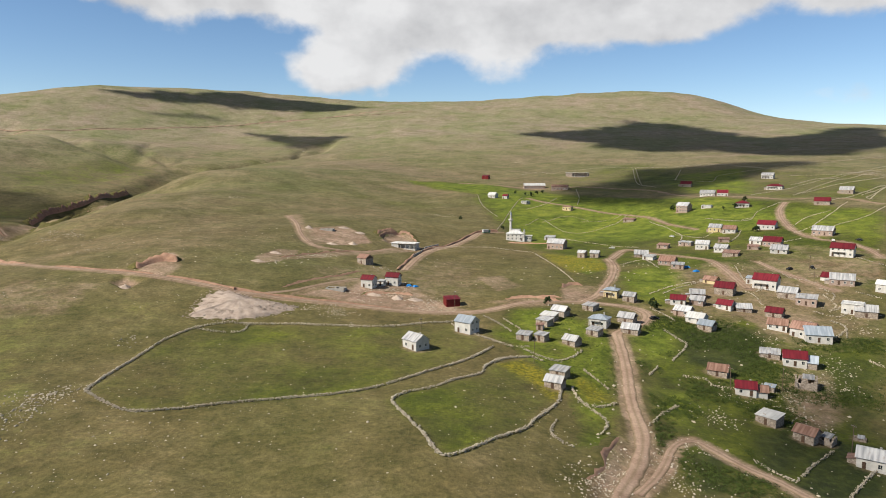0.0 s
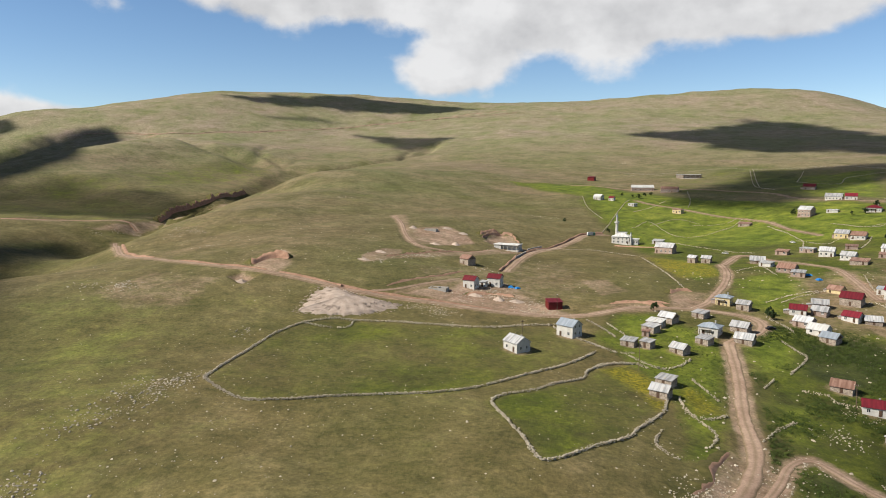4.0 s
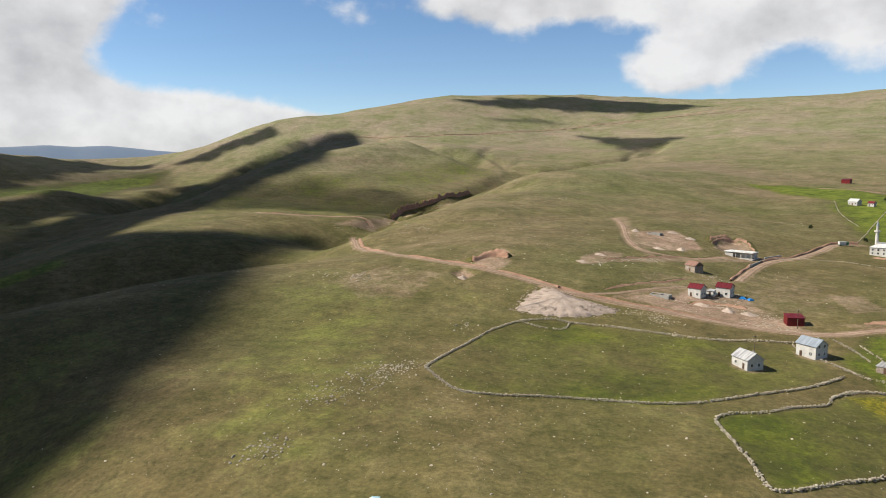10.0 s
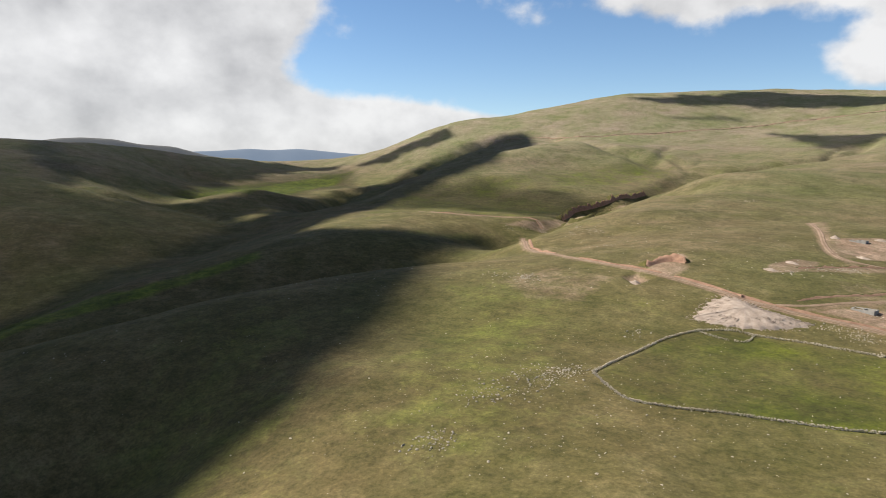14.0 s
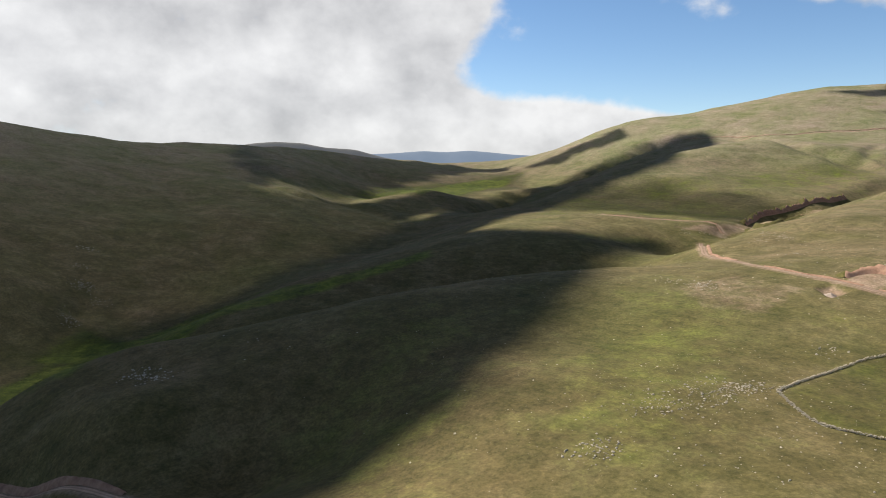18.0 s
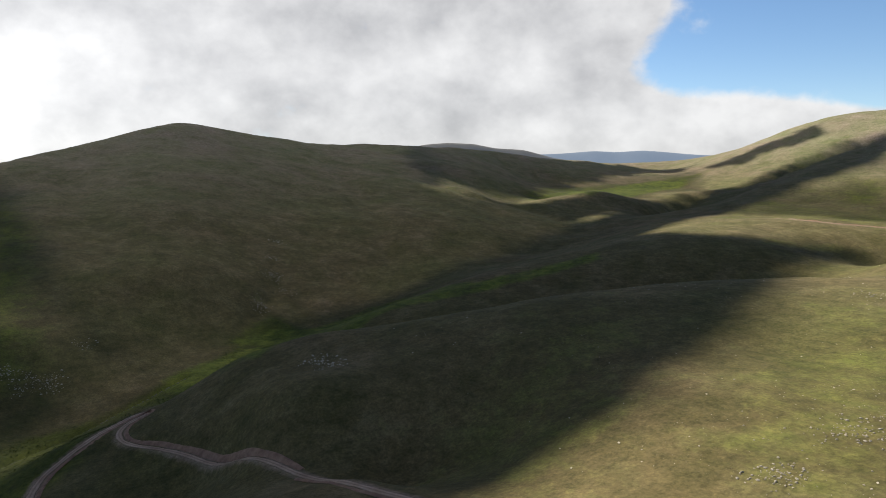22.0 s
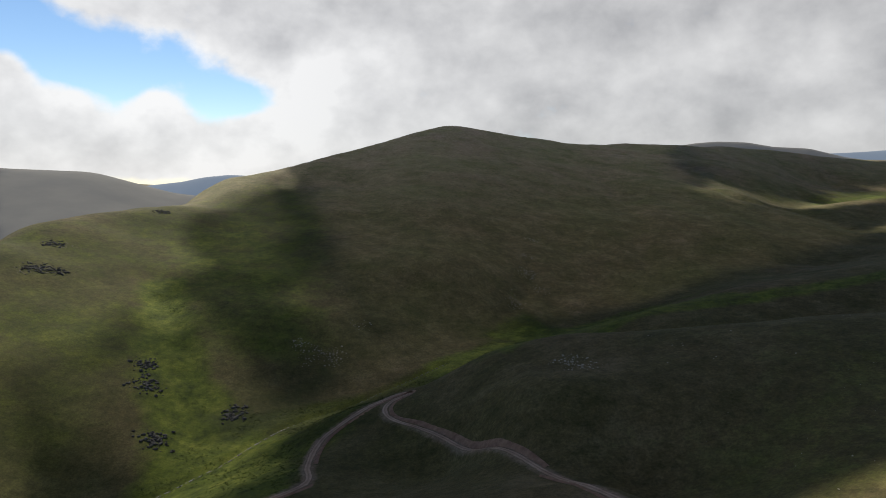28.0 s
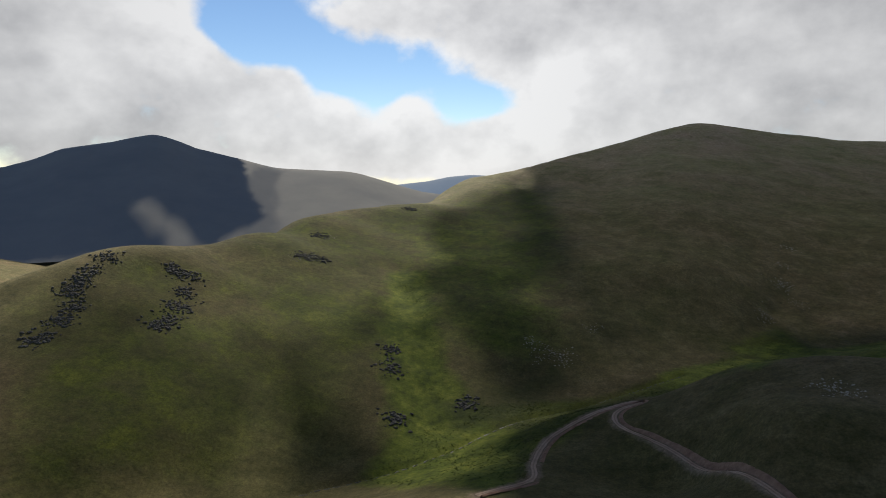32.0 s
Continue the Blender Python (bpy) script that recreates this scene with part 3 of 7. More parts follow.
DRY_WALLS = [
    ([(-105.5, 197), (-105.4, 210.7), (-103.9, 227.6), (-102.1, 247.1), (-96.3, 262.7), (-86.7, 270.7), (-77.9, 271.5), (-60.4, 274.1), (-42.3, 275.1), (-19.6, 278.9), (-9.3, 284), (3.8, 287.5)]),
    ([(-105.5, 197), (-95.8, 189.1), (-85.4, 183.5), (-72.1, 187.5), (-57.7, 192.6), (-43.8, 196.4), (-31.2, 200.9), (-18.4, 209.3), (-6.4, 222.4), (5.1, 235), (13.6, 246), (18.8, 255.6)]),
    ([(38.5, 216.6), (34.6, 203.5), (25.6, 187.3), (22.3, 179.9), (12.3, 168.5), (4.9, 158.9), (-0.6, 155.8), (-4.9, 168.6), (-9.9, 181.2), (-15, 195), (-11, 203), (-4.2, 207.5), (2.9, 215.8), (12.5, 225.1), (15.3, 233.9), (23.6, 242.9), (33.4, 247.3)]),
    ([(-96.3, 262.7), (-87.8, 260.2), (-78.7, 262.3), (-77.9, 271.5)]),
    ([(42, 218.5), (42.4, 209.1), (44.6, 202.1), (46, 198.3)]),
    ([(41.3, 206.9), (47.7, 204.4), (54.6, 209.9)]),
    ([(63.8, 476.4), (67.9, 431.7), (70.4, 394.7), (71.2, 368.3)]),
    ([(-13.3, 470.6), (2.3, 484.8), (30.9, 497), (48.8, 491.3), (63.7, 481.5)]),
    ([(17.6, 298.2), (24, 285.8), (27.8, 276.1)]),
    ([(30.1, 255.6), (36.1, 247.9), (41.1, 244.2), (47.6, 249), (53, 257.2)]),
    ([(84, 178.3), (87.1, 172.1), (90.4, 167.9)]),
    ([(91.1, 169.2), (101.9, 180.3), (111.2, 188.7)]),
    ([(100.5, 162), (109.4, 171), (118.4, 179.5)]),
    ([(243.2, 477.6), (264.2, 491.8), (300.5, 532.4), (329, 563.4)]),
    ([(45.1, 574.7), (62.5, 661), (77.2, 724.2), (86.2, 751.7)]),
    ([(72.7, 608.9), (92.1, 640.4), (107.4, 579.9), (147.4, 608.3), (171.2, 642.6)]),
    ([(95.9, 541.4), (114.9, 507), (136.7, 480.7)]),
    ([(273.4, 1003.8), (238.6, 848.8), (241.2, 788.8)]),
    ([(109.3, 992.3), (144.4, 1012.6), (232.3, 1038.7), (300.5, 1013), (377.7, 1000.3), (418.8, 912.6)]),
    ([(103.5, 341.2), (120.4, 358.3), (134.9, 365.8), (144.1, 366)]),
    ([(93.6, 286.9), (96.5, 277.8), (97.6, 270.6), (86.2, 253)]),
    ([(171, 313.5), (177.8, 306.9), (185, 310.6)]),
    ([(147.9, 346), (154.3, 340.9), (152.2, 323.9), (152.1, 317.6)]),
    ([(363, 724.5), (413.9, 765.1), (487, 815.5), (531.2, 835.4)]),
    ([(220.9, 451.3), (239, 457.9)]),
    ([(351.5, 570.3), (389, 619.6), (406.8, 637.6)]),
    ([(85.6, 238.9), (93.3, 237.9), (93.9, 233.2), (100.7, 231.5)]),
    ([(3.7, 284), (13.7, 269.1), (22, 260.9)]),
]
LUSH = [
    (0.5, 4, [(-105.5, 197), (-105.4, 210.7), (-103.9, 227.6), (-102.1, 247.1), (-96.3, 262.7), (-86.7, 270.7), (-77.9, 271.5), (-60.4, 274.1), (-42.3, 275.1), (-19.6, 278.9), (-9.3, 284), (3.8, 287.5), (18.8, 255.6), (13.6, 246), (5.1, 235), (-6.4, 222.4), (-18.4, 209.3), (-31.2, 200.9), (-43.8, 196.4), (-57.7, 192.6), (-72.1, 187.5), (-85.4, 183.5), (-95.8, 189.1), (-105.5, 197)]),
    (0.62, 3, [(38.5, 216.6), (34.6, 203.5), (25.6, 187.3), (22.3, 179.9), (12.3, 168.5), (4.9, 158.9), (-0.6, 155.8), (-4.9, 168.6), (-9.9, 181.2), (-15, 195), (-11, 203), (-4.2, 207.5), (2.9, 215.8), (12.5, 225.1), (15.3, 233.9), (23.6, 242.9), (33.4, 247.3)]),
    (0.85, 6, [(17.3, 273.4), (30, 311.4), (52, 311.5), (71.6, 280.4), (56.9, 216.8), (46.9, 174.1), (34.8, 173.3), (38.6, 211.7), (29.6, 241.7)]),
    (0.8, 8, [(74.7, 274.5), (95.4, 304.8), (132.4, 308.3), (150.2, 282.6), (184.8, 282), (110.5, 163.8), (51.6, 151.5), (67.8, 219.5)]),
    (0.9, 8, [(100.4, 397.6), (133.7, 409.4), (134.1, 363.5), (106, 322.3), (92, 330.1)]),
    (0.7, 10, [(-46.9, 896), (48.8, 913.6), (138.6, 788.8), (280, 629.1), (330.7, 516.3), (217.9, 335.3), (149.4, 388.4), (101.9, 417.4), (63.7, 497.1), (48.1, 614.1), (34.8, 766.1)]),
    (0.45, 15, [(116.3, 863.1), (277, 1082.4), (402, 924.9), (488.5, 767.6), (352.9, 551.8), (281.3, 669.5)]),
    (0.8, 10, [(-548, -228), (-476.9, -177.4), (-397.1, -145.1), (-373, -120), (-331, -140.2), (-286, -135), (-233.3, -50.1), (-298.7, -53.5), (-407, -17), (-347.2, 24.7), (-550, 78), (-591, 60), (-491, 19), (-431, -33), (-391, -104), (-422.8, -142.7), (-535, -194)]),
    (0.36, 14, [(-635, 583), (-423, 597.6), (-397.4, 623.4), (-558.5, 939.1), (-469, 1183.1), (-572.4, 1273.8), (-665.8, 939.3), (-749, 758.8)]),
    (0.6, 20, [(-1078, 429), (-1179, 607), (-1050, 678), (-1435, 1306), (-1434, 1134), (-1415, 865)]),
    (0.9, 10, [(-533, 32), (-541, 69), (-592, 178), (-611, 239), (-603, 214), (-546, 116), (-611, 78), (-582, 55)]),
    (0.5, 25, [(-236, -301), (-307, -386), (-396, -359), (-613, -378), (-901, -289), (-699.9, -193.1), (-470.1, -194.5), (-369.5, -171.4), (-252, -187), (-193, -250)]),
    (0.55, 25, [(-765, -321), (-952, -260), (-1010, -191), (-715, -110), (-565, -86), (-543, -147), (-579, -232)]),
]
BLOOM = [
    (0.75, 3, [(19, 236.5), (28.8, 244), (38.5, 227.9), (38.6, 211.7), (33, 204.4), (27.4, 223)]),
    (0.6, 3, [(65.7, 481.7), (82.7, 465.4), (102, 440.6), (98.1, 401.7), (73.9, 396.5), (69.9, 422.3)]),
    (0.6, 3, [(44.4, 233.6), (52.3, 225.2), (55.4, 211), (44.7, 206.6), (42.4, 217.7)]),
    (0.25, 12, [(164.4, 282.7), (188.4, 287.9), (146.8, 221.4), (140.3, 239.3)]),
]
SOIL = [
    (0.9, 2, [(-44.9, 340.4), (-41.9, 350.6), (-20.5, 357.5), (-3.9, 326.6), (11.8, 309.4), (-21.3, 304.4), (-42.9, 314.5)]),
    (0.85, 2, [(60.5, 350.2), (74.3, 357.9), (79.7, 348.9), (71.9, 325.7), (58.4, 326)]),
    (0.8, 1.5, [(-44.1, 491.3), (-33.5, 514.3), (-22.3, 499.5), (-36.9, 476.5)]),
    (0.85, 2, [(-95.9, 480.3), (-73, 506.8), (-54.4, 482.9), (-48.4, 463), (-71.3, 437.7), (-86.8, 453.5)]),
    (0.85, 2, [(-99, 356.9), (-100.6, 371.9), (-97, 403.1), (-86.5, 398.3), (-94, 371.3)]),
    (0.95, 1.5, [(-146.2, 328.3), (-151, 353.9), (-145.5, 368.5), (-138.7, 360), (-137.6, 333.8)]),
    (0.8, 1.5, [(-152.1, 312.7), (-149.3, 320.3), (-139.5, 314.7), (-140.9, 302.1)]),
    (0.8, 5, [(-375.1, 631.5), (-443.8, 772.8), (-461.5, 885.1), (-427.2, 957.6), (-436.8, 854.4), (-362.6, 643.2)]),
    (0.5, 3, [(137.1, 301.4), (163.2, 298.5), (172.6, 288.7), (148.7, 270.8), (133.7, 288)]),
    (0.55, 3, [(124.2, 248), (146.6, 254.5), (128.9, 212.3), (109.1, 195.4), (112.3, 219)]),
    (0.5, 4, [(188.1, 418.4), (252.5, 390.9), (228.2, 351.8), (187.5, 368.3)]),
    (0.7, 2, [(30.6, 144.5), (35.9, 157.7), (44.5, 173.3), (51.6, 186.3), (46.1, 161.3), (38.1, 147.3)]),
    (0.35, 6, [(133.7, 409.4), (184.8, 410.8), (182.4, 358), (123.7, 287.2), (103.3, 305.8)]),
    (0.6, 3, [(-124, 552.5), (-113.4, 555.9), (-92.9, 473.4), (-73.9, 440.1), (-78.2, 423.9), (-98.2, 470.6)]),
    (0.5, 4, [(17.6, 322), (30.4, 316), (47.7, 327.2), (57.5, 337), (40.4, 334.1)]),
    (0.4, 6, [(-203.8, 276.7), (-194.9, 314.6), (-153.5, 312.3), (-148.8, 268.2), (-173.3, 260.1)]),
]
STREAM = [(-267.9, -161.9), (-277.4, -155.4), (-288.5, -143.1), (-305.8, -126.7), (-320.3, -117.0), (-331.7, -108.6), (-355.1, -96.6), (-372.5, -84.8), (-392.1, -62.4), (-417.2, -39.1), (-437.7, -17.0), (-466.0, 6.4)]
HEAP = [(-103.3, 275.1), (-104.3, 300), (-96.4, 307.2), (-82.3, 300.7), (-63.2, 296.1), (-69.6, 286.3), (-80.6, 277.1), (-94.5, 273.6)]
OUTCROP_ROCKS = [(-112.5, 189), (-112.3, 194.2), (-112.9, 184.4), (-111.2, 198), (-113.8, 169.8), (-114, 177.9), (-115.9, 161.3), (-114.4, 245.1), (-256, 445.4), (-193.4, 290.6), (-241.6, 454), (-190.4, 286.1), (-114.6, 128.6)]
WEST_ROCKS = [(-369, -368), (-349, -363), (-335, -359), (-325, -355), (-315, -342), (-299, -336), (-281, -330), (-396, -335), (-400, -325), (-380, -314), (-361, -303), (-344, -297), (-333, -296), (-587.6, -324.8), (-519.3, -303.8), (-529.6, -293.2), (-421, -182.5), (-398.9, -171), (-389, -117), (-351.1, -148.9), (-2518.1, -1604.9), (-755, -298)]
VALLEY_ROCKS = [(-478, -94), (-475.3, -82.9), (-474, -73), (-463, -71), (-302.1, 62.2), (-310.2, 60.2), (-294.4, 64.1), (-516.6, -57.1), (-523.6, -299.6), (-589.1, -319.4), (-510.1, -306.3), (-780.5, 108.3), (-729.7, 96.3), (-690.7, 85.4), (-683.5, 94.3), (-660.4, 100.5), (-628.0, 71.0), (-693.7, 93.4), (-618.0, 70.1), (-480.5, -95.8), (-474.4, -73.0), (-462.2, -85.5)]
QUARTER_A = [
    (-10.1, 251.4, -38, 7.7, 5.5, 4.1, 'gable', 'grey', 'white'),
    (9.7, 274.8, -38, 7.7, 5.5, 5.4, 'gable', 'blue', 'white'),
    (4, 318.6, 24, 6.6, 4.6, 3.9, 'shed', 'red', 'red'),
    (-37, 340.6, -26, 6.3, 4.6, 5.1, 'gable', 'red', 'white'),
    (-25.5, 350.4, -26, 6.7, 4.8, 5.2, 'gable', 'red', 'white'),
    (-31.2, 345.9, -26, 3.4, 2.6, 2.9, 'shed', 'grey', 'white'),
    (-44.8, 393.7, -44, 7.1, 5.1, 4.3, 'gable', 'rust', 'stone'),
    (-25.8, 469.1, -14, 16.9, 7.3, 4.3, 'open', 'white', 'white'),
    (82.3, 496.3, -24, 12.2, 7.3, 5.1, 'gable', 'grey', 'pink'),
    (84.1, 540.6, -32, 7.7, 5.5, 2.5, 'shed', 'grey', 'white'),
]
QUARTER_B = [
    (91.9, 452.3, -29, 5.1, 3.6, 4.0, 'gable', 'grey', 'stone'),
    (99.8, 450.6, -35, 5.6, 4.0, 3.6, 'gable', 'grey', 'stone'),
    (82.9, 335.1, -34, 6.5, 4.7, 4.3, 'hip', 'blue', 'yellow'),
    (89.9, 327.7, -39, 5.6, 4.0, 3.4, 'gable', 'grey', 'stone'),
    (67.6, 311.6, -37, 5.8, 4.2, 2.5, 'shed', 'grey', 'stone'),
    (66.9, 289.5, -28, 7.7, 5.5, 4.0, 'hip', 'blue', 'white'),
    (62, 276.7, -39, 5.4, 4.0, 2.7, 'shed', 'grey', 'stone'),
    (80.2, 295.3, -42, 6.8, 4.9, 3.3, 'gable', 'grey', 'stone'),
    (78.4, 282.1, -38, 6.9, 4.9, 2.5, 'gable', 'grey', 'stone'),
]
QUARTER_C = [
    (46.3, 295.5, -34, 6.5, 4.6, 2.6, 'shed', 'white', 'pink'),
    (43.1, 287.5, -32, 5.8, 4.1, 2.8, 'shed', 'grey', 'stone'),
    (52.4, 302.2, -34, 6.6, 4.7, 2.9, 'gable', 'grey', 'stone'),
    (32.2, 267.6, -34, 5.3, 3.9, 2.6, 'shed', 'grey', 'stone'),
    (38.9, 267, -34, 4.6, 3.3, 2.8, 'shed', 'grey', 'stone'),
    (40.2, 280.5, -24, 2.8, 2.1, 2.5, 'shed', 'rust', 'pink'),
    (50.4, 264.1, -39, 5.8, 4.2, 2.6, 'gable', 'grey', 'stone'),
    (39.8, 228.8, -26, 5.5, 4.0, 2.8, 'shed', 'grey', 'stone'),
    (36.5, 218.3, -36, 5.7, 4.1, 2.9, 'gable', 'grey', 'stone'),
]
QUARTER_D = [
    (59.3, 963.7, -30, 9.3, 6.7, 5.2, 'shed', 'red', 'red'),
    (113.1, 862.1, -12, 25.7, 10.2, 4.7, 'long', 'white', 'pink'),
    (140, 832, -12, 19.4, 7.7, 5.2, 'long', 'rust', 'pink'),
    (186.5, 966.5, -11, 30.9, 7.3, 6.1, 'open', 'white', 'stone'),
    (54.2, 753.4, -38, 8.7, 6.3, 4.0, 'gable', 'white', 'white'),
    (67.5, 747, -37, 5.4, 4.0, 3.5, 'gable', 'red', 'white'),
    (85.8, 721.3, -34, 7.1, 5.1, 2.8, 'flat', 'grey', 'white'),
    (123.8, 686.3, -28, 8.4, 6.1, 3.8, 'flat', 'rust', 'yellow'),
    (167.4, 620, -35, 9.3, 6.7, 2.5, 'shed', 'rust', 'stone'),
]
QUARTER_E = [
    (213.9, 614, -36, 10.6, 7.3, 7.0, 'gable', 'grey', 'pink'),
    (274.5, 783.9, -38, 11.5, 7.3, 3.9, 'gable', 'red', 'stone'),
    (256.5, 671.8, -38, 13.5, 7.3, 3.9, 'gable', 'grey', 'white'),
    (268.3, 665.3, -28, 9.5, 6.9, 3.9, 'gable', 'red', 'white'),
    (258.5, 597.1, -32, 10.7, 7.3, 4.0, 'hip', 'red', 'white'),
    (232.8, 610.2, -35, 8.3, 5.9, 2.5, 'flat', 'grey', 'white'),
    (377.3, 807.6, -24, 12.9, 7.3, 4.8, 'gable', 'grey', 'white'),
    (338.4, 706.7, -39, 14.7, 7.3, 4.2, 'hip', 'red', 'white'),
    (360.3, 618.3, -37, 10.8, 7.3, 3.9, 'gable', 'grey', 'stone'),
]
QUARTER_F = [
    (309.6, 564.9, -27, 11.3, 7.3, 3.5, 'gable', 'red', 'stone'),
    (205.1, 518.1, -25, 8.8, 6.3, 3.9, 'gable', 'grey', 'yellow'),
    (211.2, 506.6, -31, 8.9, 6.5, 3.4, 'gable', 'rust', 'white'),
    (236.1, 501.8, -30, 12.1, 7.3, 4.2, 'gable', 'red', 'white'),
    (257.5, 466, -31, 12.6, 7.3, 4.0, 'gable', 'grey', 'pink'),
    (167.1, 472.8, -33, 8.5, 6.1, 3.1, 'flat', 'grey', 'pink'),
    (172.5, 456.3, -29, 8.3, 5.9, 4.1, 'gable', 'grey', 'white'),
    (179, 441, -31, 7.8, 5.6, 3.3, 'gable', 'grey', 'white'),
    (193.6, 474.3, -26, 6.9, 4.9, 2.4, 'shed', 'rust', 'pink'),
]
QUARTER_G = [
    (179.3, 426.9, -31, 9.0, 6.5, 2.5, 'shed', 'rust', 'stone'),
    (198.4, 439.1, -28, 6.7, 4.8, 2.2, 'shed', 'rust', 'pink'),
    (207.8, 455.4, -40, 7.6, 5.5, 3.1, 'gable', 'grey', 'white'),
    (214.2, 446.2, -40, 10.8, 7.3, 3.8, 'gable', 'red', 'pink'),
    (207.9, 424.2, -29, 9.5, 6.8, 2.9, 'gable', 'grey', 'white'),
    (236, 405.1, -30, 12.2, 7.3, 5.8, 'gable', 'red', 'white'),
    (128.4, 444.5, -26, 8.4, 6.1, 2.1, 'gable', 'grey', 'stone'),
    (129.9, 431.6, -28, 6.9, 4.9, 2.4, 'shed', 'grey', 'white'),
    (135.3, 412, -26, 9.2, 6.6, 3.0, 'gable', 'rust', 'pink'),
]
QUARTER_H = [
    (137.1, 399.9, -31, 7.0, 5.0, 2.9, 'shed', 'grey', 'pink'),
    (150.5, 469.4, -29, 7.2, 5.2, 2.7, 'shed', 'rust', 'pink'),
    (142.8, 363.5, -36, 6.7, 4.8, 2.1, 'gable', 'rust', 'yellow'),
    (141.7, 342.3, -30, 8.9, 6.4, 4.3, 'gable', 'red', 'stone'),
    (166.1, 350.6, -28, 11.4, 7.3, 5.4, 'gable', 'red', 'white'),
    (162.7, 359.6, -35, 5.3, 3.8, 3.4, 'shed', 'blue', 'white'),
    (204.7, 360.7, -40, 7.8, 5.7, 2.2, 'gable', 'red', 'white'),
    (206.5, 353.2, -27, 11.2, 7.3, 3.5, 'gable', 'grey', 'pink'),
    (218.6, 337.1, -40, 6.9, 4.9, 4.7, 'gable', 'white', 'white'),
]
QUARTER_I = [
    (112.2, 324.7, -24, 6.7, 4.8, 3.2, 'gable', 'red', 'white'),
    (125.7, 337.1, -28, 6.8, 4.9, 2.5, 'gable', 'grey', 'stone'),
    (121.5, 324.4, -40, 6.4, 4.6, 2.7, 'gable', 'grey', 'pink'),
    (132.4, 318.5, -37, 6.8, 4.9, 2.9, 'gable', 'red', 'white'),
    (139.8, 316.4, -25, 6.5, 4.7, 2.1, 'gable', 'grey', 'stone'),
    (109.4, 308.5, -36, 7.1, 5.1, 2.8, 'gable', 'grey', 'pink'),
    (111.8, 298.8, -34, 7.5, 5.3, 2.9, 'gable', 'white', 'white'),
    (113.3, 290.6, -38, 6.4, 4.6, 2.7, 'gable', 'blue', 'stone'),
    (169.8, 334.7, -31, 8.5, 6.1, 3.5, 'gable', 'grey', 'stone'),
]
QUARTER_J = [
    (173.3, 324.2, -34, 8.8, 6.3, 4.0, 'shed', 'grey', 'pink'),
    (188.8, 312.9, -30, 8.7, 6.3, 5.3, 'flat', 'white', 'white'),
    (192, 308.4, -24, 8.9, 6.4, 3.4, 'gable', 'grey', 'stone'),
    (151.3, 309.4, -35, 7.0, 5.0, 2.7, 'gable', 'red', 'stone'),
    (145.3, 293.9, -37, 7.8, 5.7, 3.0, 'gable', 'rust', 'white'),
    (152.9, 286.4, -37, 9.1, 6.6, 4.3, 'gable', 'rust', 'white'),
    (155.8, 281.9, -26, 10.1, 7.2, 3.8, 'gable', 'blue', 'white'),
    (128.2, 264.4, -25, 7.1, 5.1, 2.0, 'shed', 'grey', 'stone'),
    (134.5, 257.7, -26, 8.1, 5.8, 3.7, 'gable', 'red', 'white'),
]
QUARTER_K = [
    (138.4, 256.2, -34, 7.4, 5.3, 2.5, 'gable', 'blue', 'stone'),
    (128.4, 237.1, -34, 7.1, 5.1, 4.9, 'ruin', 'grey', 'stone'),
    (100.1, 244.3, -24, 6.7, 4.8, 2.5, 'gable', 'rust', 'stone'),
    (103.5, 229.1, -26, 6.5, 4.7, 3.2, 'gable', 'red', 'white'),
    (107.3, 228.2, -26, 5.9, 4.3, 2.4, 'gable', 'rust', 'white'),
    (113.5, 232.7, -26, 3.3, 2.3, 2.0, 'shed', 'blue', 'stone'),
    (101.6, 207.1, -42, 6.4, 4.6, 3.1, 'shed', 'white', 'stone'),
    (107.5, 196.1, -42, 6.0, 4.4, 3.2, 'gable', 'rust', 'stone'),
    (112.5, 195.3, -42, 5.2, 3.8, 2.9, 'ruin', 'grey', 'stone'),
]
QUARTER_L = [
    (117.8, 181.1, -42, 7.5, 5.4, 3.8, 'gable', 'grey', 'white'),
    (124.4, 198.1, -33, 3.5, 2.6, 0.9, 'ruin', 'grey', 'stone'),
]
QUARTERS = (QUARTER_A, QUARTER_B, QUARTER_C, QUARTER_D, QUARTER_E, QUARTER_F, QUARTER_G, QUARTER_H, QUARTER_I, QUARTER_J, QUARTER_K, QUARTER_L)
MOSQUE = (56.5, 539.1)
TRUCK = (34.7, 552.2)
TARPS = (-16, 348.9)
TREES = [(15.3, 609.3), (50, 577.1), (91.8, 773.4), (97.1, 765.2), (105.3, 780), (113.2, 790.8), (81.9, 787.1), (239.6, 591.5), (249.6, 591.3), (268.5, 616.5), (224.1, 497.1), (225.9, 495.7), (207.4, 625.8), (48.2, 315.6), (98.3, 314.7), (98.8, 320.7)]
POLES = [(32.6, 241.1), (203.4, 379.8), (118, 232.9), (116.9, 189.3), (98.8, 230.3), (193.8, 356.7), (-8.6, 262.2), (5.4, 312.3)]
CARS = [(93.4, 300.1), (252.4, 444.9), (266.6, 440.6), (119, 484), (194.6, 384.2), (207.2, 384), (171.9, 516), (207.9, 506.1)]
FAR_MOUNTAIN = [(-1498, -2483, 14), (-1670, -2371, 46), (-1825, -2254, 84), (-1891, -2198, 109), (-1959, -2139, 149), (-2079, -2022, 177), (-2152, -1943, 203), (-2183, -1909, 208), (-2224, -1861, 191), (-2275, -1798, 158), (-2376, -1663, 116), (-2448, -1554, 81), (-2540, -1400, 73), (-2603, -1278, 67), (-2662, -1151, 25), (-2715, -1020, -16), (-2782, -819, -41)]
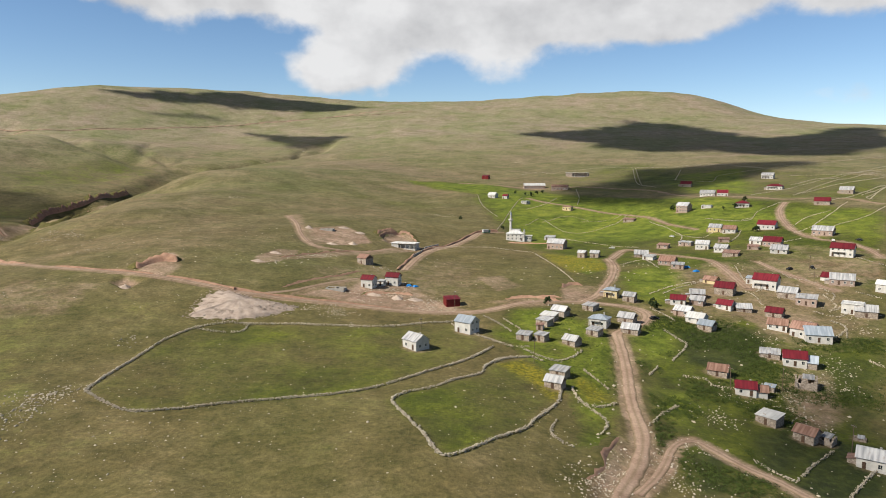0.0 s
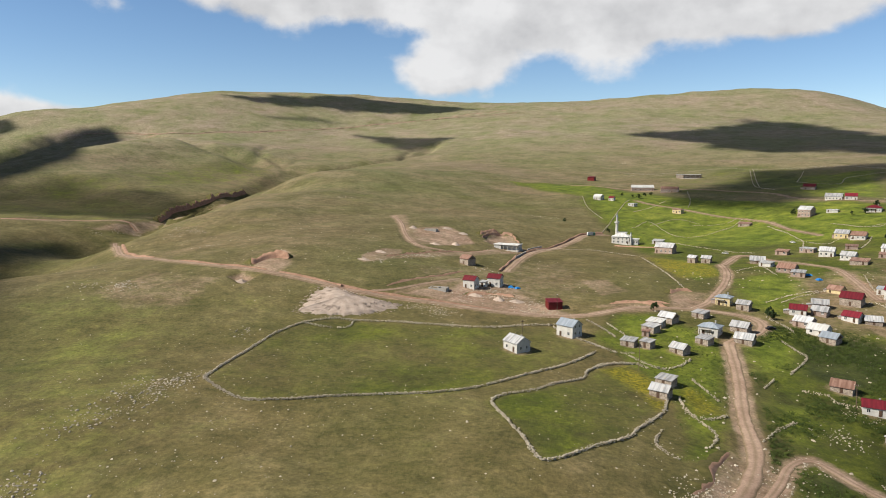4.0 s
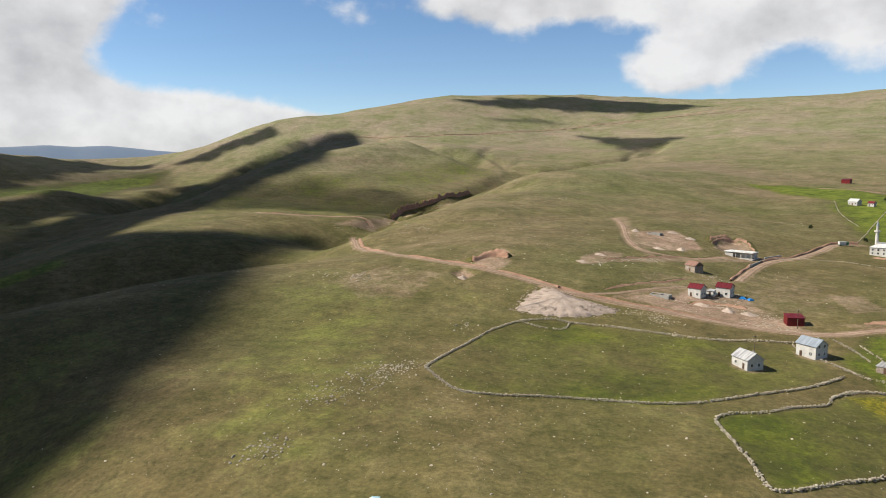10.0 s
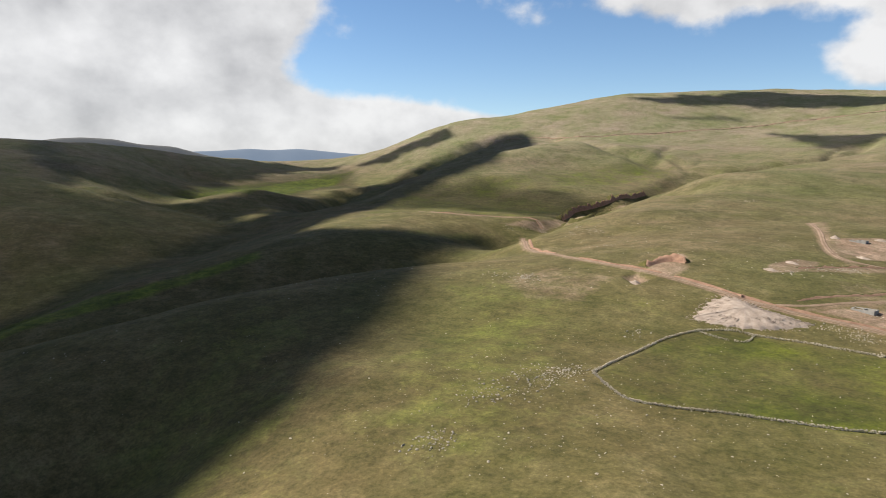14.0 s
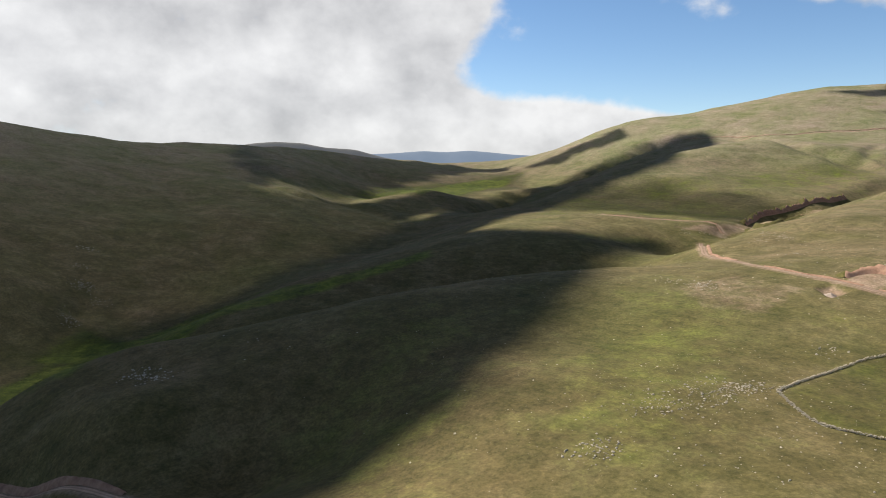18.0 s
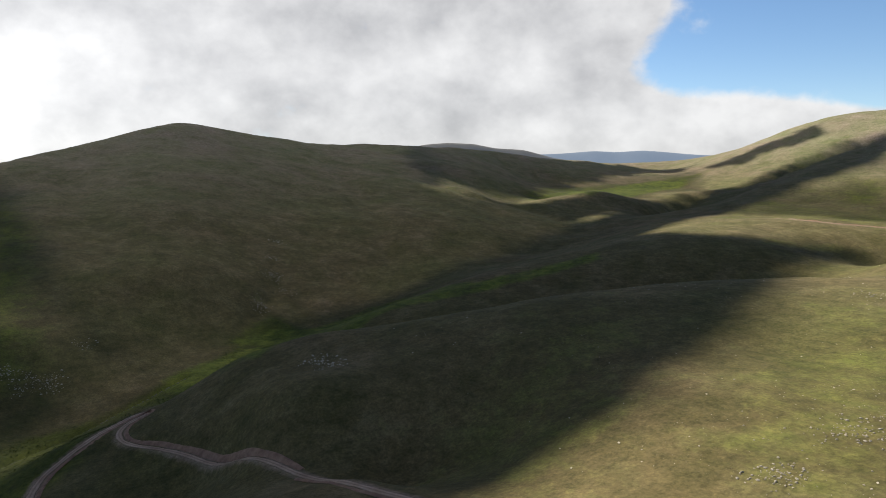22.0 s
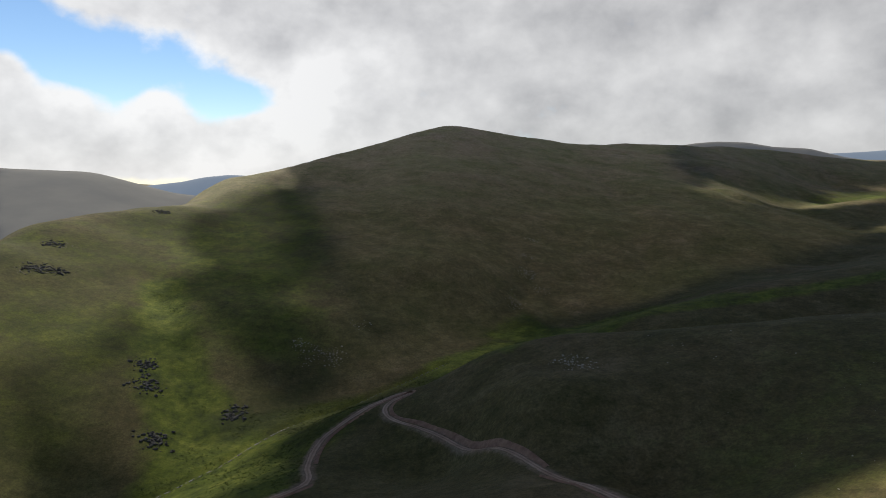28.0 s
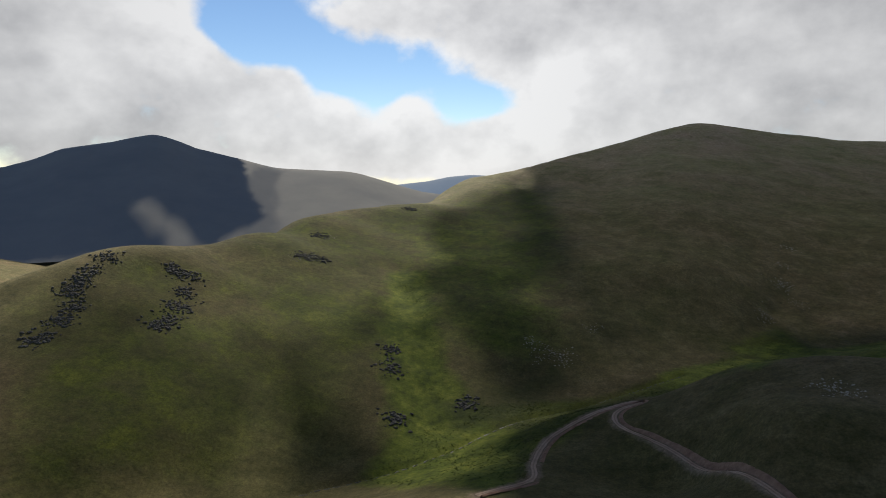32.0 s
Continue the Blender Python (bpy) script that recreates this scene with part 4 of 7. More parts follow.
FURTHER_HILLS = [(-4163, 1078, 132), (-4087, 1336, 207), (-4031, 1496, 234), (-3988, 1608, 242), (-3928, 1751, 235), (-3869, 1876, 208), (-3790, 2031, 197), (-3705, 2183, 149), (-3576, 2388, 110)]
FURTHEST_HILLS = [(-4232, 1926, 127), (-4063, 2262, 176), (-3968, 2424, 183), (-3867, 2582, 197), (-3783, 2704, 189), (-3684, 2837, 198), (-3605, 2938, 187), (-3512, 3048, 172), (-3392, 3180, 160), (-3173, 3399, 176)]
WEST_DISTANCE = [(-4170, -2057, -79), (-4273, -1835, -26), (-4365, -1602, 2), (-4413, -1464, 32), (-4458, -1324, 46), (-4498, -1181, 39), (-4541, -999, 73), (-4591, -740, 84)]
FAR_SHADE = [(-1560, -2560, -20), (-1919, -2361, 52), (-2023, -2325, 87), (-2149, -2290, 136), (-2381, -2108, 194), (-2484, -1994, 156), (-2556, -1847, 112), (-2197, -1528, 66), (-2041, -1387, -1), (-1892, -1257, -67), (-1624, -1248, -140), (-1639, -1306, -118), (-1684, -1410, -67), (-1729, -1535, -9), (-1670, -1546, -30), (-1603, -1471, -75), (-1538, -1335, -142), (-1429, -1428, -151), (-1263, -1577, -153), (-1150, -1800, -153)]
SHADES = [
    ('near', 1, 14, [(-162, 73), (-173, 92), (-171, 106), (-172, 124), (-188, 155), (-213, 194), (-225, 214), (-239, 231), (-249, 267), (-371, 431), (-330, 390), (-430, 430), (-520, 330), (-505, 200), (-480, 100), (-445, 20), (-400, -40), (-330, -80), (-262, -80), (-200, -40), (-140, 15)]),
    ('hollow', 1, 11, [(-718, 491), (-561, 432), (-477, 435), (-445, 477), (-433, 545), (-415, 598), (-407, 592), (-413, 538), (-384, 439), (-404, 393), (-422, 348), (-440, 306), (-452, 262), (-451, 215), (-446, 171), (-450, 136), (-461, 139), (-489, 189), (-516, 247), (-680, 395)]),
    ('strip', 1, 11, [(-731, 447), (-774, 500), (-779, 577), (-1105, 963), (-1192, 1155), (-1205, 1257), (-1213, 1399), (-1170, 1509), (-1128, 1568), (-1079, 1599), (-1004, 1505), (-768, 1034), (-743, 921), (-734, 813), (-717, 717), (-686, 627), (-594, 470), (-540, 381)]),
    ('notch', 1, 14, [(-843, 537), (-898, 617), (-1072, 853), (-1141, 974), (-1082, 1009), (-921, 874), (-779, 689), (-715, 579), (-680, 494)]),
    ('knob', 0.9, 18, [(-1458, 1328), (-1474, 1431), (-1421, 1494), (-1375, 1564), (-1342, 1600), (-1291, 1540), (-1315, 1496), (-1365, 1459), (-1400, 1360)]),
    ('middle', 0.62, 18, [(-686, 689), (-717, 767), (-707, 806), (-658, 879), (-589, 854), (-579, 909), (-532, 905), (-486, 871), (-471, 832), (-462, 728), (-549, 736), (-610, 697)]),
    ('face', 0.87, 26, [(-842, 531), (-1022, 560), (-1055, 518), (-1027, 419), (-1101, 399), (-1400, 538), (-1785, 650), (-1747, 435), (-1686, 219), (-1619, 57), (-1539, -54), (-1412, -148), (-1227, -239), (-964, -204), (-722, -128), (-599, -92), (-517, -66), (-474, -43), (-411, -48), (-379, -27), (-419, 29), (-470, 100), (-514, 167), (-548, 244), (-641, 370), (-755, 490)]),
    ('gap', 1, 12, [(-428, 45), (-594, 84), (-628, 204), (-694, 309), (-797, 460), (-847, 550), (-821, 571), (-709, 487), (-617, 408), (-568, 355), (-530, 282), (-502, 224), (-469, 143), (-432, 84)]),
    ('head', 0.93, 22, [(-1295, 469), (-1233, 502), (-1214, 561), (-1224, 640), (-1271, 701), (-1460, 923), (-1516, 1046), (-1563, 1218), (-1495, 1303), (-1698, 1476), (-1942, 1411), (-1908, 1192), (-1916, 976), (-1887, 801), (-1796, 619)]),
    ('saddle', 0.45, 16, [(-1252, 690), (-1452, 918), (-1526, 1190), (-1468, 1295), (-1284, 1149), (-1173, 905), (-1074, 721), (-1097, 642)]),
    ('streak', 0.5, 10, [(-1284, 465), (-1215, 495), (-1193, 630), (-1026, 562), (-1027, 419), (-1101, 399)]),
    ('spur', 0.97, 14, [(-1000, 548), (-1067, 624), (-1061, 702), (-1062, 788), (-987, 754), (-855, 552)]),
    ('ridge', 0.93, 22, [(-935, 1982), (-827, 1985), (-710, 2059), (-608, 2081), (-434, 2096), (-317, 2128), (-264, 2192), (-353, 2246), (-546, 2269), (-700, 2260), (-805, 2116)]),
    ('spot', 0.85, 14, [(-509, 1822), (-391, 1681), (-315, 1524), (-278, 1602), (-225, 1703), (-365, 1763)]),
    ('patch', 0.6, 12, [(-767, 1879), (-691, 1902), (-587, 1950), (-677, 1962)]),
    ('east', 0.92, 26, [(174, 1587), (258, 1482), (319, 1332), (358, 1208), (466, 1237), (514, 1164), (540, 1049), (726, 1157), (1023, 1636), (909, 1620), (742, 1447), (636, 1529), (639, 1740), (575, 1803), (503, 1861), (374, 1681)]),
    ('school', 0.85, 16, [(145, 825), (187, 833), (276, 984), (377, 999), (441, 997), (497, 964), (386, 840), (301, 795), (212, 657), (167, 692), (133, 720)]),
    ('lower', 0.55, 10, [(105, 228), (134, 235), (151, 230), (110, 166), (89, 162), (88, 186)]),
    # The west, mouth and slope veils are added to dim the western hillside.
    ('west', 0.7, 30, [(-289, -360), (-323, -316), (-337, -275), (-346, -223), (-265, -166), (-195, -250), (-150, -200), (-150, -330), (-220, -380)]),
    ('mouth', 0.68, 18, [(-361, -224), (-426, -210), (-477, -202), (-488, -174), (-498, -141), (-513, -105), (-496, -68), (-435, -27), (-390, -55), (-330, -70), (-250, -70), (-190, -110), (-200, -170), (-250, -170), (-265, -166)]),
    ('slope', 0.45, 30, [(-320, -387), (-375, -365), (-2464, -1679), (-770, -318), (-991, -231), (-716, -130), (-537, -96), (-491, -157), (-448, -212), (-380, -244), (-338, -288), (-304, -339)]),
    ('west_dip', 0.92, 9, [(-332, -212), (-330, -195), (-316, -170), (-317, -151), (-300, -137), (-272, -149), (-265, -166), (-296, -182)]),
    ('apron', 0.62, 16, [(-692, -165), (-745, -110), (-539, -56), (-431, -26), (-396, -59), (-416, -90), (-489, -119)]),
    ('flank', 0.9, 12, [(-565, -212), (-613, -196), (-591, -158), (-530, -113), (-485, -74), (-453, -61), (-417, -70), (-400, -91), (-431, -114), (-462, -139), (-501, -179)]),
    ('brow', 0.7, 16, [(-772, -280), (-897, -229), (-963, -181), (-712, -116), (-613, -104), (-570, -135), (-625, -204)]),
]
FRESH = [
    (0.8, 10, [(-569, -247), (-591, -213), (-435.6, -146.8), (-388, -117), (-348, -74), (-233.3, -52.2), (-283, -139), (-349.7, -151), (-407, -186)]),
    (0.7, 12, [(-563, -225), (-619, -220.6), (-523, -178), (-432, -143), (-362.7, -134.7), (-346.9, -144)]),
    (0.6, 8, [(100.4, 397.6), (133.7, 409.4), (134.1, 363.5), (106, 322.3), (92, 330.1)]),
    (0.7, 8, [(28.7, 298.3), (51.6, 308.9), (55, 292.1), (39.5, 269.1), (29.2, 278.5)]),
    (0.8, 8, [(74.7, 274.5), (93.1, 297.2), (100.2, 278.3), (88.4, 253.4), (75, 251)]),
    (0.75, 8, [(69.3, 224.5), (89.6, 233.4), (76.2, 196.8), (67.1, 194.5)]),
    (0.75, 14, [(-46.9, 896), (48.1, 900.8), (136.1, 774.3), (233.8, 689.7), (275.6, 619.1), (268.3, 541.7), (223, 498.1), (175.1, 513), (125.8, 517.8), (67.1, 524.2), (53.3, 616.2), (37.9, 765.9)]),
    (0.7, 14, [(284.6, 575.4), (330.7, 516.3), (283.8, 441.1), (249.3, 478.2)]),
    (0.65, 14, [(262.8, 936.3), (402, 924.9), (296.7, 655.2), (250.8, 740.8)]),
    (0.9, 6, [(-547, 42), (-573, 73), (-567, 101), (-530, 67)]),
    (0.6, 8, [(-1199, 642.3), (-1338, 833), (-1444, 1141), (-1376, 1197), (-1044, 698)]),
    (0.5, 25, [(-669, -267), (-819, -223.8), (-674, -137), (-534.6, -81.2), (-458, -77), (-437, -127), (-472.5, -189.8)]),
    (0.65, 5, [(-441, -9), (-335.5, 36.8), (-467, 130), (-467.2, 211.7), (-479.2, 327.8), (-507.6, 347.1), (-492.6, 223.3), (-605, 169), (-537, 59), (-464, -9)]),
    (0.9, 5, [(110.8, 393.9), (137, 391.6), (124.9, 359.7), (105.1, 352.9)]),
    (0.85, 5, [(78.6, 283.1), (97.2, 293.4), (88.5, 262.3), (76.2, 251.4)]),
    (0.85, 4, [(36.5, 308), (44.7, 304.7), (40.4, 281.7), (33.1, 287.8)]),
    (0.7, 4, [(44.1, 269), (54.1, 265.2), (50.1, 249.6), (42.2, 250.2)]),
    (0.8, 5, [(63.8, 286.3), (70.5, 281.3), (56.1, 228.2), (48.2, 220.9), (53.9, 253.5)]),
    (0.32, 30, [(-146.7, 75.2), (-155.4, 104.7), (-158.5, 126.9), (-182.7, 174.1), (-210.8, 222.8), (-151.6, 278.7), (-76.3, 145.2)]),
    (0.28, 25, [(-229.5, 259.6), (-172, 291.9), (-117.5, 204.7), (-100.7, 152), (-129, 133.6)]),
    (0.95, 4, [(82.7, 465.4), (97.8, 446.8), (99.9, 409.4), (82.8, 392), (73.5, 413)]),
    (0.8, 6, [(103.1, 376.9), (124.8, 396.9), (131.1, 376.9), (116.3, 354.9), (101.6, 354.9)]),
    (0.8, 6, [(49.4, 287.8), (69.2, 301.3), (69.6, 286.8), (53.4, 271.1)]),
    (0.7, 6, [(67.8, 219.5), (82.6, 227.4), (76.5, 204.6), (65.2, 194)]),
    (0.8, 8, [(53, 246.6), (61.4, 242.9), (51.5, 202), (42.2, 187), (46.2, 213.9)]),
    (0.6, 8, [(255.7, 552.7), (286.4, 551.4), (318.4, 496.7), (302.6, 471.2), (252.4, 500.3)]),
    (0.25, 10, [(-632.2, 1062.1), (-574, 1160), (-482.5, 1167.3), (-439.6, 1087.4), (-507.5, 989), (-580.3, 908.7)]),
    (0.3, 8, [(-465.6, 471.3), (-415.7, 587.4), (-416.8, 540.9), (-420.9, 440)]),
    (0.32, 40, [(-111, 100), (-223, 201), (-307, 223), (-291, 155), (-244, 89), (-194, 48), (-122, 44), (-93, 58)]),
]
RANK = [
    (0.95, 3, [(100.7, 184), (116.6, 196.9), (128.2, 191.8), (110.1, 163.2), (85.8, 159.4)]),
    (0.6, 10, [(145.1, 259.7), (177.7, 270.6), (134, 201.1), (124.2, 204.2), (133, 229.6)]),
    (0.75, 5, [(91.1, 196.2), (109.9, 210.5), (112.4, 192.3), (89.5, 169.5), (82.9, 174.3)]),
    (0.7, 6, [(97.4, 287.5), (125.3, 297.2), (141.1, 288.4), (128.3, 258.7), (104.5, 240.6), (88.4, 253.4)]),
    (0.6, 4, [(72.7, 250.6), (77.2, 251.4), (67.9, 210.8), (64.9, 183), (59.7, 181.5), (63.1, 209.5)]),
    (0.7, 4, [(65.6, 179.8), (77.3, 182.8), (72.1, 156.3), (57.9, 152.7)]),
    (0.5, 6, [(201.2, 836.1), (321.7, 977.4), (299.8, 846.4), (223.3, 793.5)]),
    (0.45, 12, [(221, 373.9), (245.9, 380.3), (184.8, 282), (177.3, 288.6)]),
    (0.5, 10, [(-413, -182.2), (-416.5, -163.8), (-385.5, -155.5), (-381.6, -168.6)]),
    (0.5, 10, [(-382, -139.6), (-413, -106), (-458, -77), (-448, -60), (-377, -83), (-353, -109)]),
]
EXTRA_SOIL = [
    (0.95, 1.5, [(61.2, 350.4), (68.4, 362.5), (80.3, 358.5), (72.2, 326.6), (58.1, 319.1)]),
    (0.9, 1.5, [(-102.2, 372.7), (-96.7, 402.9), (-86, 406.9), (-83.6, 388.3), (-88.2, 368.5), (-96.7, 357.3)]),
    (0.6, 1.5, [(-84.9, 394.2), (-56.6, 429.8), (-55.2, 419.9), (-81.7, 383.5)]),
    (0.55, 1.5, [(-51.4, 329), (-40, 346.4), (-3.2, 344.6), (-2.5, 317.6), (-25.4, 313.7)]),
    (0.4, 14, [(185.5, 450.3), (232.5, 445), (267.1, 414.4), (184.8, 282), (142.9, 259.6), (130.8, 281.6), (130.7, 323.8)]),
    (0.42, 8, [(122, 247.7), (145.1, 259.7), (139, 229.9), (118.7, 203.8), (108, 210.3)]),
    (0.42, 8, [(66.6, 373.2), (83.4, 365.4), (78.1, 323.6), (63.9, 312.7), (55.6, 325.7)]),
    (0.36, 14, [(-74.3, 368.7), (13.3, 451.1), (28.9, 364.9), (3.9, 297.5), (-56, 300.5)]),
    (0.85, 2, [(31.8, 144.5), (33.9, 154.6), (39.3, 162), (43.4, 172.9), (49.9, 185.7), (50.2, 175.2), (40.1, 147.4)]),
    (0.8, 1.5, [(-44, 476.5), (-39.1, 505.5), (-25, 512.9), (-19.8, 487.4), (-33, 476)]),
    (0.6, 2, [(-73.2, 310.4), (-61.9, 333.2), (-48, 353.5), (-37.7, 367.4), (-36.8, 358.3), (-60.3, 324.4), (-72.1, 305.8)]),
    (0.75, 2, [(-43.5, 329.7), (-27, 345.3), (-15.1, 335.2), (-6.5, 321), (1.5, 308.9), (-21.2, 302.6), (-37.4, 311.8)]),
    (0.6, 2, [(28.2, 321.1), (42.6, 329.4), (58.7, 328.1), (54, 316), (37.7, 311.1)]),
    (0.55, 2, [(-91.2, 389.6), (-63.5, 418.2), (-31.7, 457.6), (-9.6, 479.3), (-9.3, 465.2), (-49.9, 419.7), (-87.2, 372.2)]),
    (0.6, 3, [(-435.9, 595.1), (-417.8, 643.8), (-465.6, 843.1), (-448.1, 943.9), (-426.7, 899.3), (-420.1, 761.2), (-398.4, 625)]),
    (0.45, 2, [(129.4, 258.8), (140.1, 254.2), (131.5, 234.1), (114.2, 219.2), (114.9, 232.5)]),
    (0.5, 2, [(131.8, 319.7), (152.2, 323.9), (173.5, 308.4), (158.2, 288.9), (136.6, 294.6)]),
    (0.5, 2, [(184.8, 410.8), (213, 387.8), (221, 373.9), (201.5, 366.2), (178.5, 389.2)]),
    (0.5, 2, [(17.5, 380.6), (34.2, 391), (43.1, 357.1), (27.3, 343.8)]),
    (0.8, 3, [(-144.3, 327.7), (-144.3, 359), (-135.8, 355.9), (-129.8, 334.2), (-131.8, 320.1)]),
    (0.5, 2, [(-107.8, 504.5), (-101.9, 507.1), (-82.2, 437), (-67.3, 413.8), (-69, 403.8), (-86.8, 432.4)]),
    (0.8, 1.5, [(-67.5, 313.8), (-47.8, 312.4), (-24.4, 311.0), (-1.1, 307.0), (4.2, 318.0), (-12.1, 329.8), (-23.7, 339.2), (-40.1, 335.6), (-60.3, 324.4)]),
    (0.85, 2, [(55.0, 321.3), (62.5, 349.5), (74.3, 357.4), (79.8, 349.0), (72.5, 328.1), (62.7, 319.9)]),
]
GULLIES = [
    (13, 22, [(-419.2, 592.3), (-394.9, 647.4), (-453.7, 837.1), (-443, 933.3), (-452.1, 1118), (-440.7, 1211.8), (-431.7, 1158.9), (-376.5, 1252.6), (-311.6, 1347.8), (-270.7, 1464.5), (-260, 1623.8)]),
    (14, 28, [(-823.1, 643.1), (-1077.8, 928.8), (-1149.4, 1127.8), (-1186.3, 1325.8), (-1176.4, 1474.9), (-1099.8, 1550.2), (-977, 1581), (-698, 1305.2), (-608.1, 1275.3), (-500.5, 1210)]),
    (3, 9, [(-553.2, 1226.7), (-561.8, 1286.5), (-585.7, 1433.4)]),
    (3, 9, [(-510.2, 1219.7), (-486.2, 1274.8), (-501.7, 1365)]),
    (4, 16, [(-623, -263), (-542, -222), (-478, -188), (-418, -158), (-374, -135), (-344, -112)]),
    (5, 14, [(-706, 95), (-649, 85), (-596, 65), (-551, 53)]),
    (4, 12, [(-671, 113), (-621, 107), (-580, 90)]),
    (5, 26, [(-1058, -129), (-767, -66), (-605, -25), (-544, 3)]),
    (4, 24, [(-1294, 300), (-974, 260), (-773, 234), (-680, 218)]),
    (3, 10, [(-333, -215), (-317, -190), (-296, -166), (-280, -151)]),
    (3, 12, [(-513, -105), (-476, -77), (-439, -63)]),
    (5, 20, [(-1153, 418), (-1044, 464), (-1029, 544), (-944, 545), (-846, 538)]),
    (5, 9, [(-459, 1196), (-511, 1277), (-547, 1314), (-581, 1345), (-641, 1533)]),
    (4, 8, [(-493, 1217), (-559, 1279), (-593, 1288)]),
    (4, 9, [(-281, 1308), (-301, 1489), (-274, 1582)]),
    (4, 10, [(-749, 1118), (-709, 1164), (-650, 1223), (-581, 1275)]),
]
SCARPS = [
    (0.9, [(30.6, 325.4), (38.9, 329.6), (55.9, 324.3)]),
    (1.3, [(62, 351.8), (68.1, 361), (73.7, 360.3)]),
    (1.1, [(34.1, 154.1), (39.2, 161.3), (43.2, 172.2), (48.9, 183.2)]),
    (1.1, [(-44.9, 487.4), (-39, 503.7), (-27.1, 513.3), (-19.9, 490.7)]),
    (0.7, [(-88.8, 379.2), (-74.7, 404.6), (-51.4, 432.8), (-35.3, 454.7)]),
    (0.7, [(-75.7, 321.5), (-63.4, 341.7), (-54.1, 355.1), (-44.4, 372.3)]),
    (1.0, [(30, 326), (42.4, 328.2), (57.7, 330.1)]),
    (1.2, [(-38.8, 324.4), (-25.9, 331.8), (-14.9, 330.8)]),
    (0.8, [(49.8, 523.6), (75.2, 520.7), (90.5, 510)]),
    (5, [(-443.7, 743.7), (-474.0, 825.6), (-472.4, 867.8), (-466.0, 905.1), (-461.0, 967.8), (-460.9, 1018.6)]),
    (3, [(-416.1, 699.6), (-366.7, 661.1), (-458.9, 890.7)]),
    (3.6, [(-148.0, 332.6), (-147.2, 339.5), (-144.9, 344.8), (-140.9, 347.5), (-135.3, 346.5)]),
    (2.2, [(-46.2, 492.8), (-39.2, 506.5), (-29.4, 513.2), (-25.0, 508.4)]),
]
UPPER_TRACK = [(-1121.7, 1558.3), (-1021.3, 1599.8), (-908.2, 1595.6), (-818.0, 1661.6), (-730.1, 1747.6), (-638.6, 1848.8), (-560.9, 1917.7), (-445.5, 1990.8), (-318.8, 2029.1), (-189.7, 2053.3), (-92.9, 2063.9)]
MORE_TARPS = [(142.7, 401.4), (144.6, 391)]
GULLY_ROCKS = [(-422, 596.2), (-413.2, 614.9), (-403.1, 632.2), (-391.7, 659.8), (-460.8, 834.6), (-454.9, 887.6), (-451, 931.7), (-556.7, 1247.6), (-563.2, 1303.7), (-292.3, 775.1), (-455, 900.9), (-114.1, 190.3), (-117.8, 189.1), (-121.5, 178), (-123.3, 165.3), (-122.1, 155.2), (-114.2, 128.7), (-111.7, 128), (-389.3, 612.4), (-263.8, 463.8), (-90.1, 364.7), (-74.4, 397), (-66.9, 403.5), (-34.7, 384.7), (-27, 342.1), (-17.8, 349.8), (-581.7, 1345.7), (-565.1, 1326.7), (-544.7, 1307.0), (-470.7, 1231.1), (-250.9, 460.0), (-199.1, 392.4), (-197.0, 289.3), (-193.9, 293.8), (-187.4, 620.3), (-299.3, 1508.6), (-6.5, 634.0), (3.4, 630.0), (123.4, 1171.5), (-210.6, 287.0)]
HOUSE_TRACK = [(-87.7, 303.5), (-81, 310.6), (-70.9, 318.9), (-55.6, 339.2), (-44.7, 354.7)]
VAN = [(-72.4, 112.8)]
RETAINING = [(-19.2, 436.9), (-12.5, 469.2), (-3.3, 487.6)]
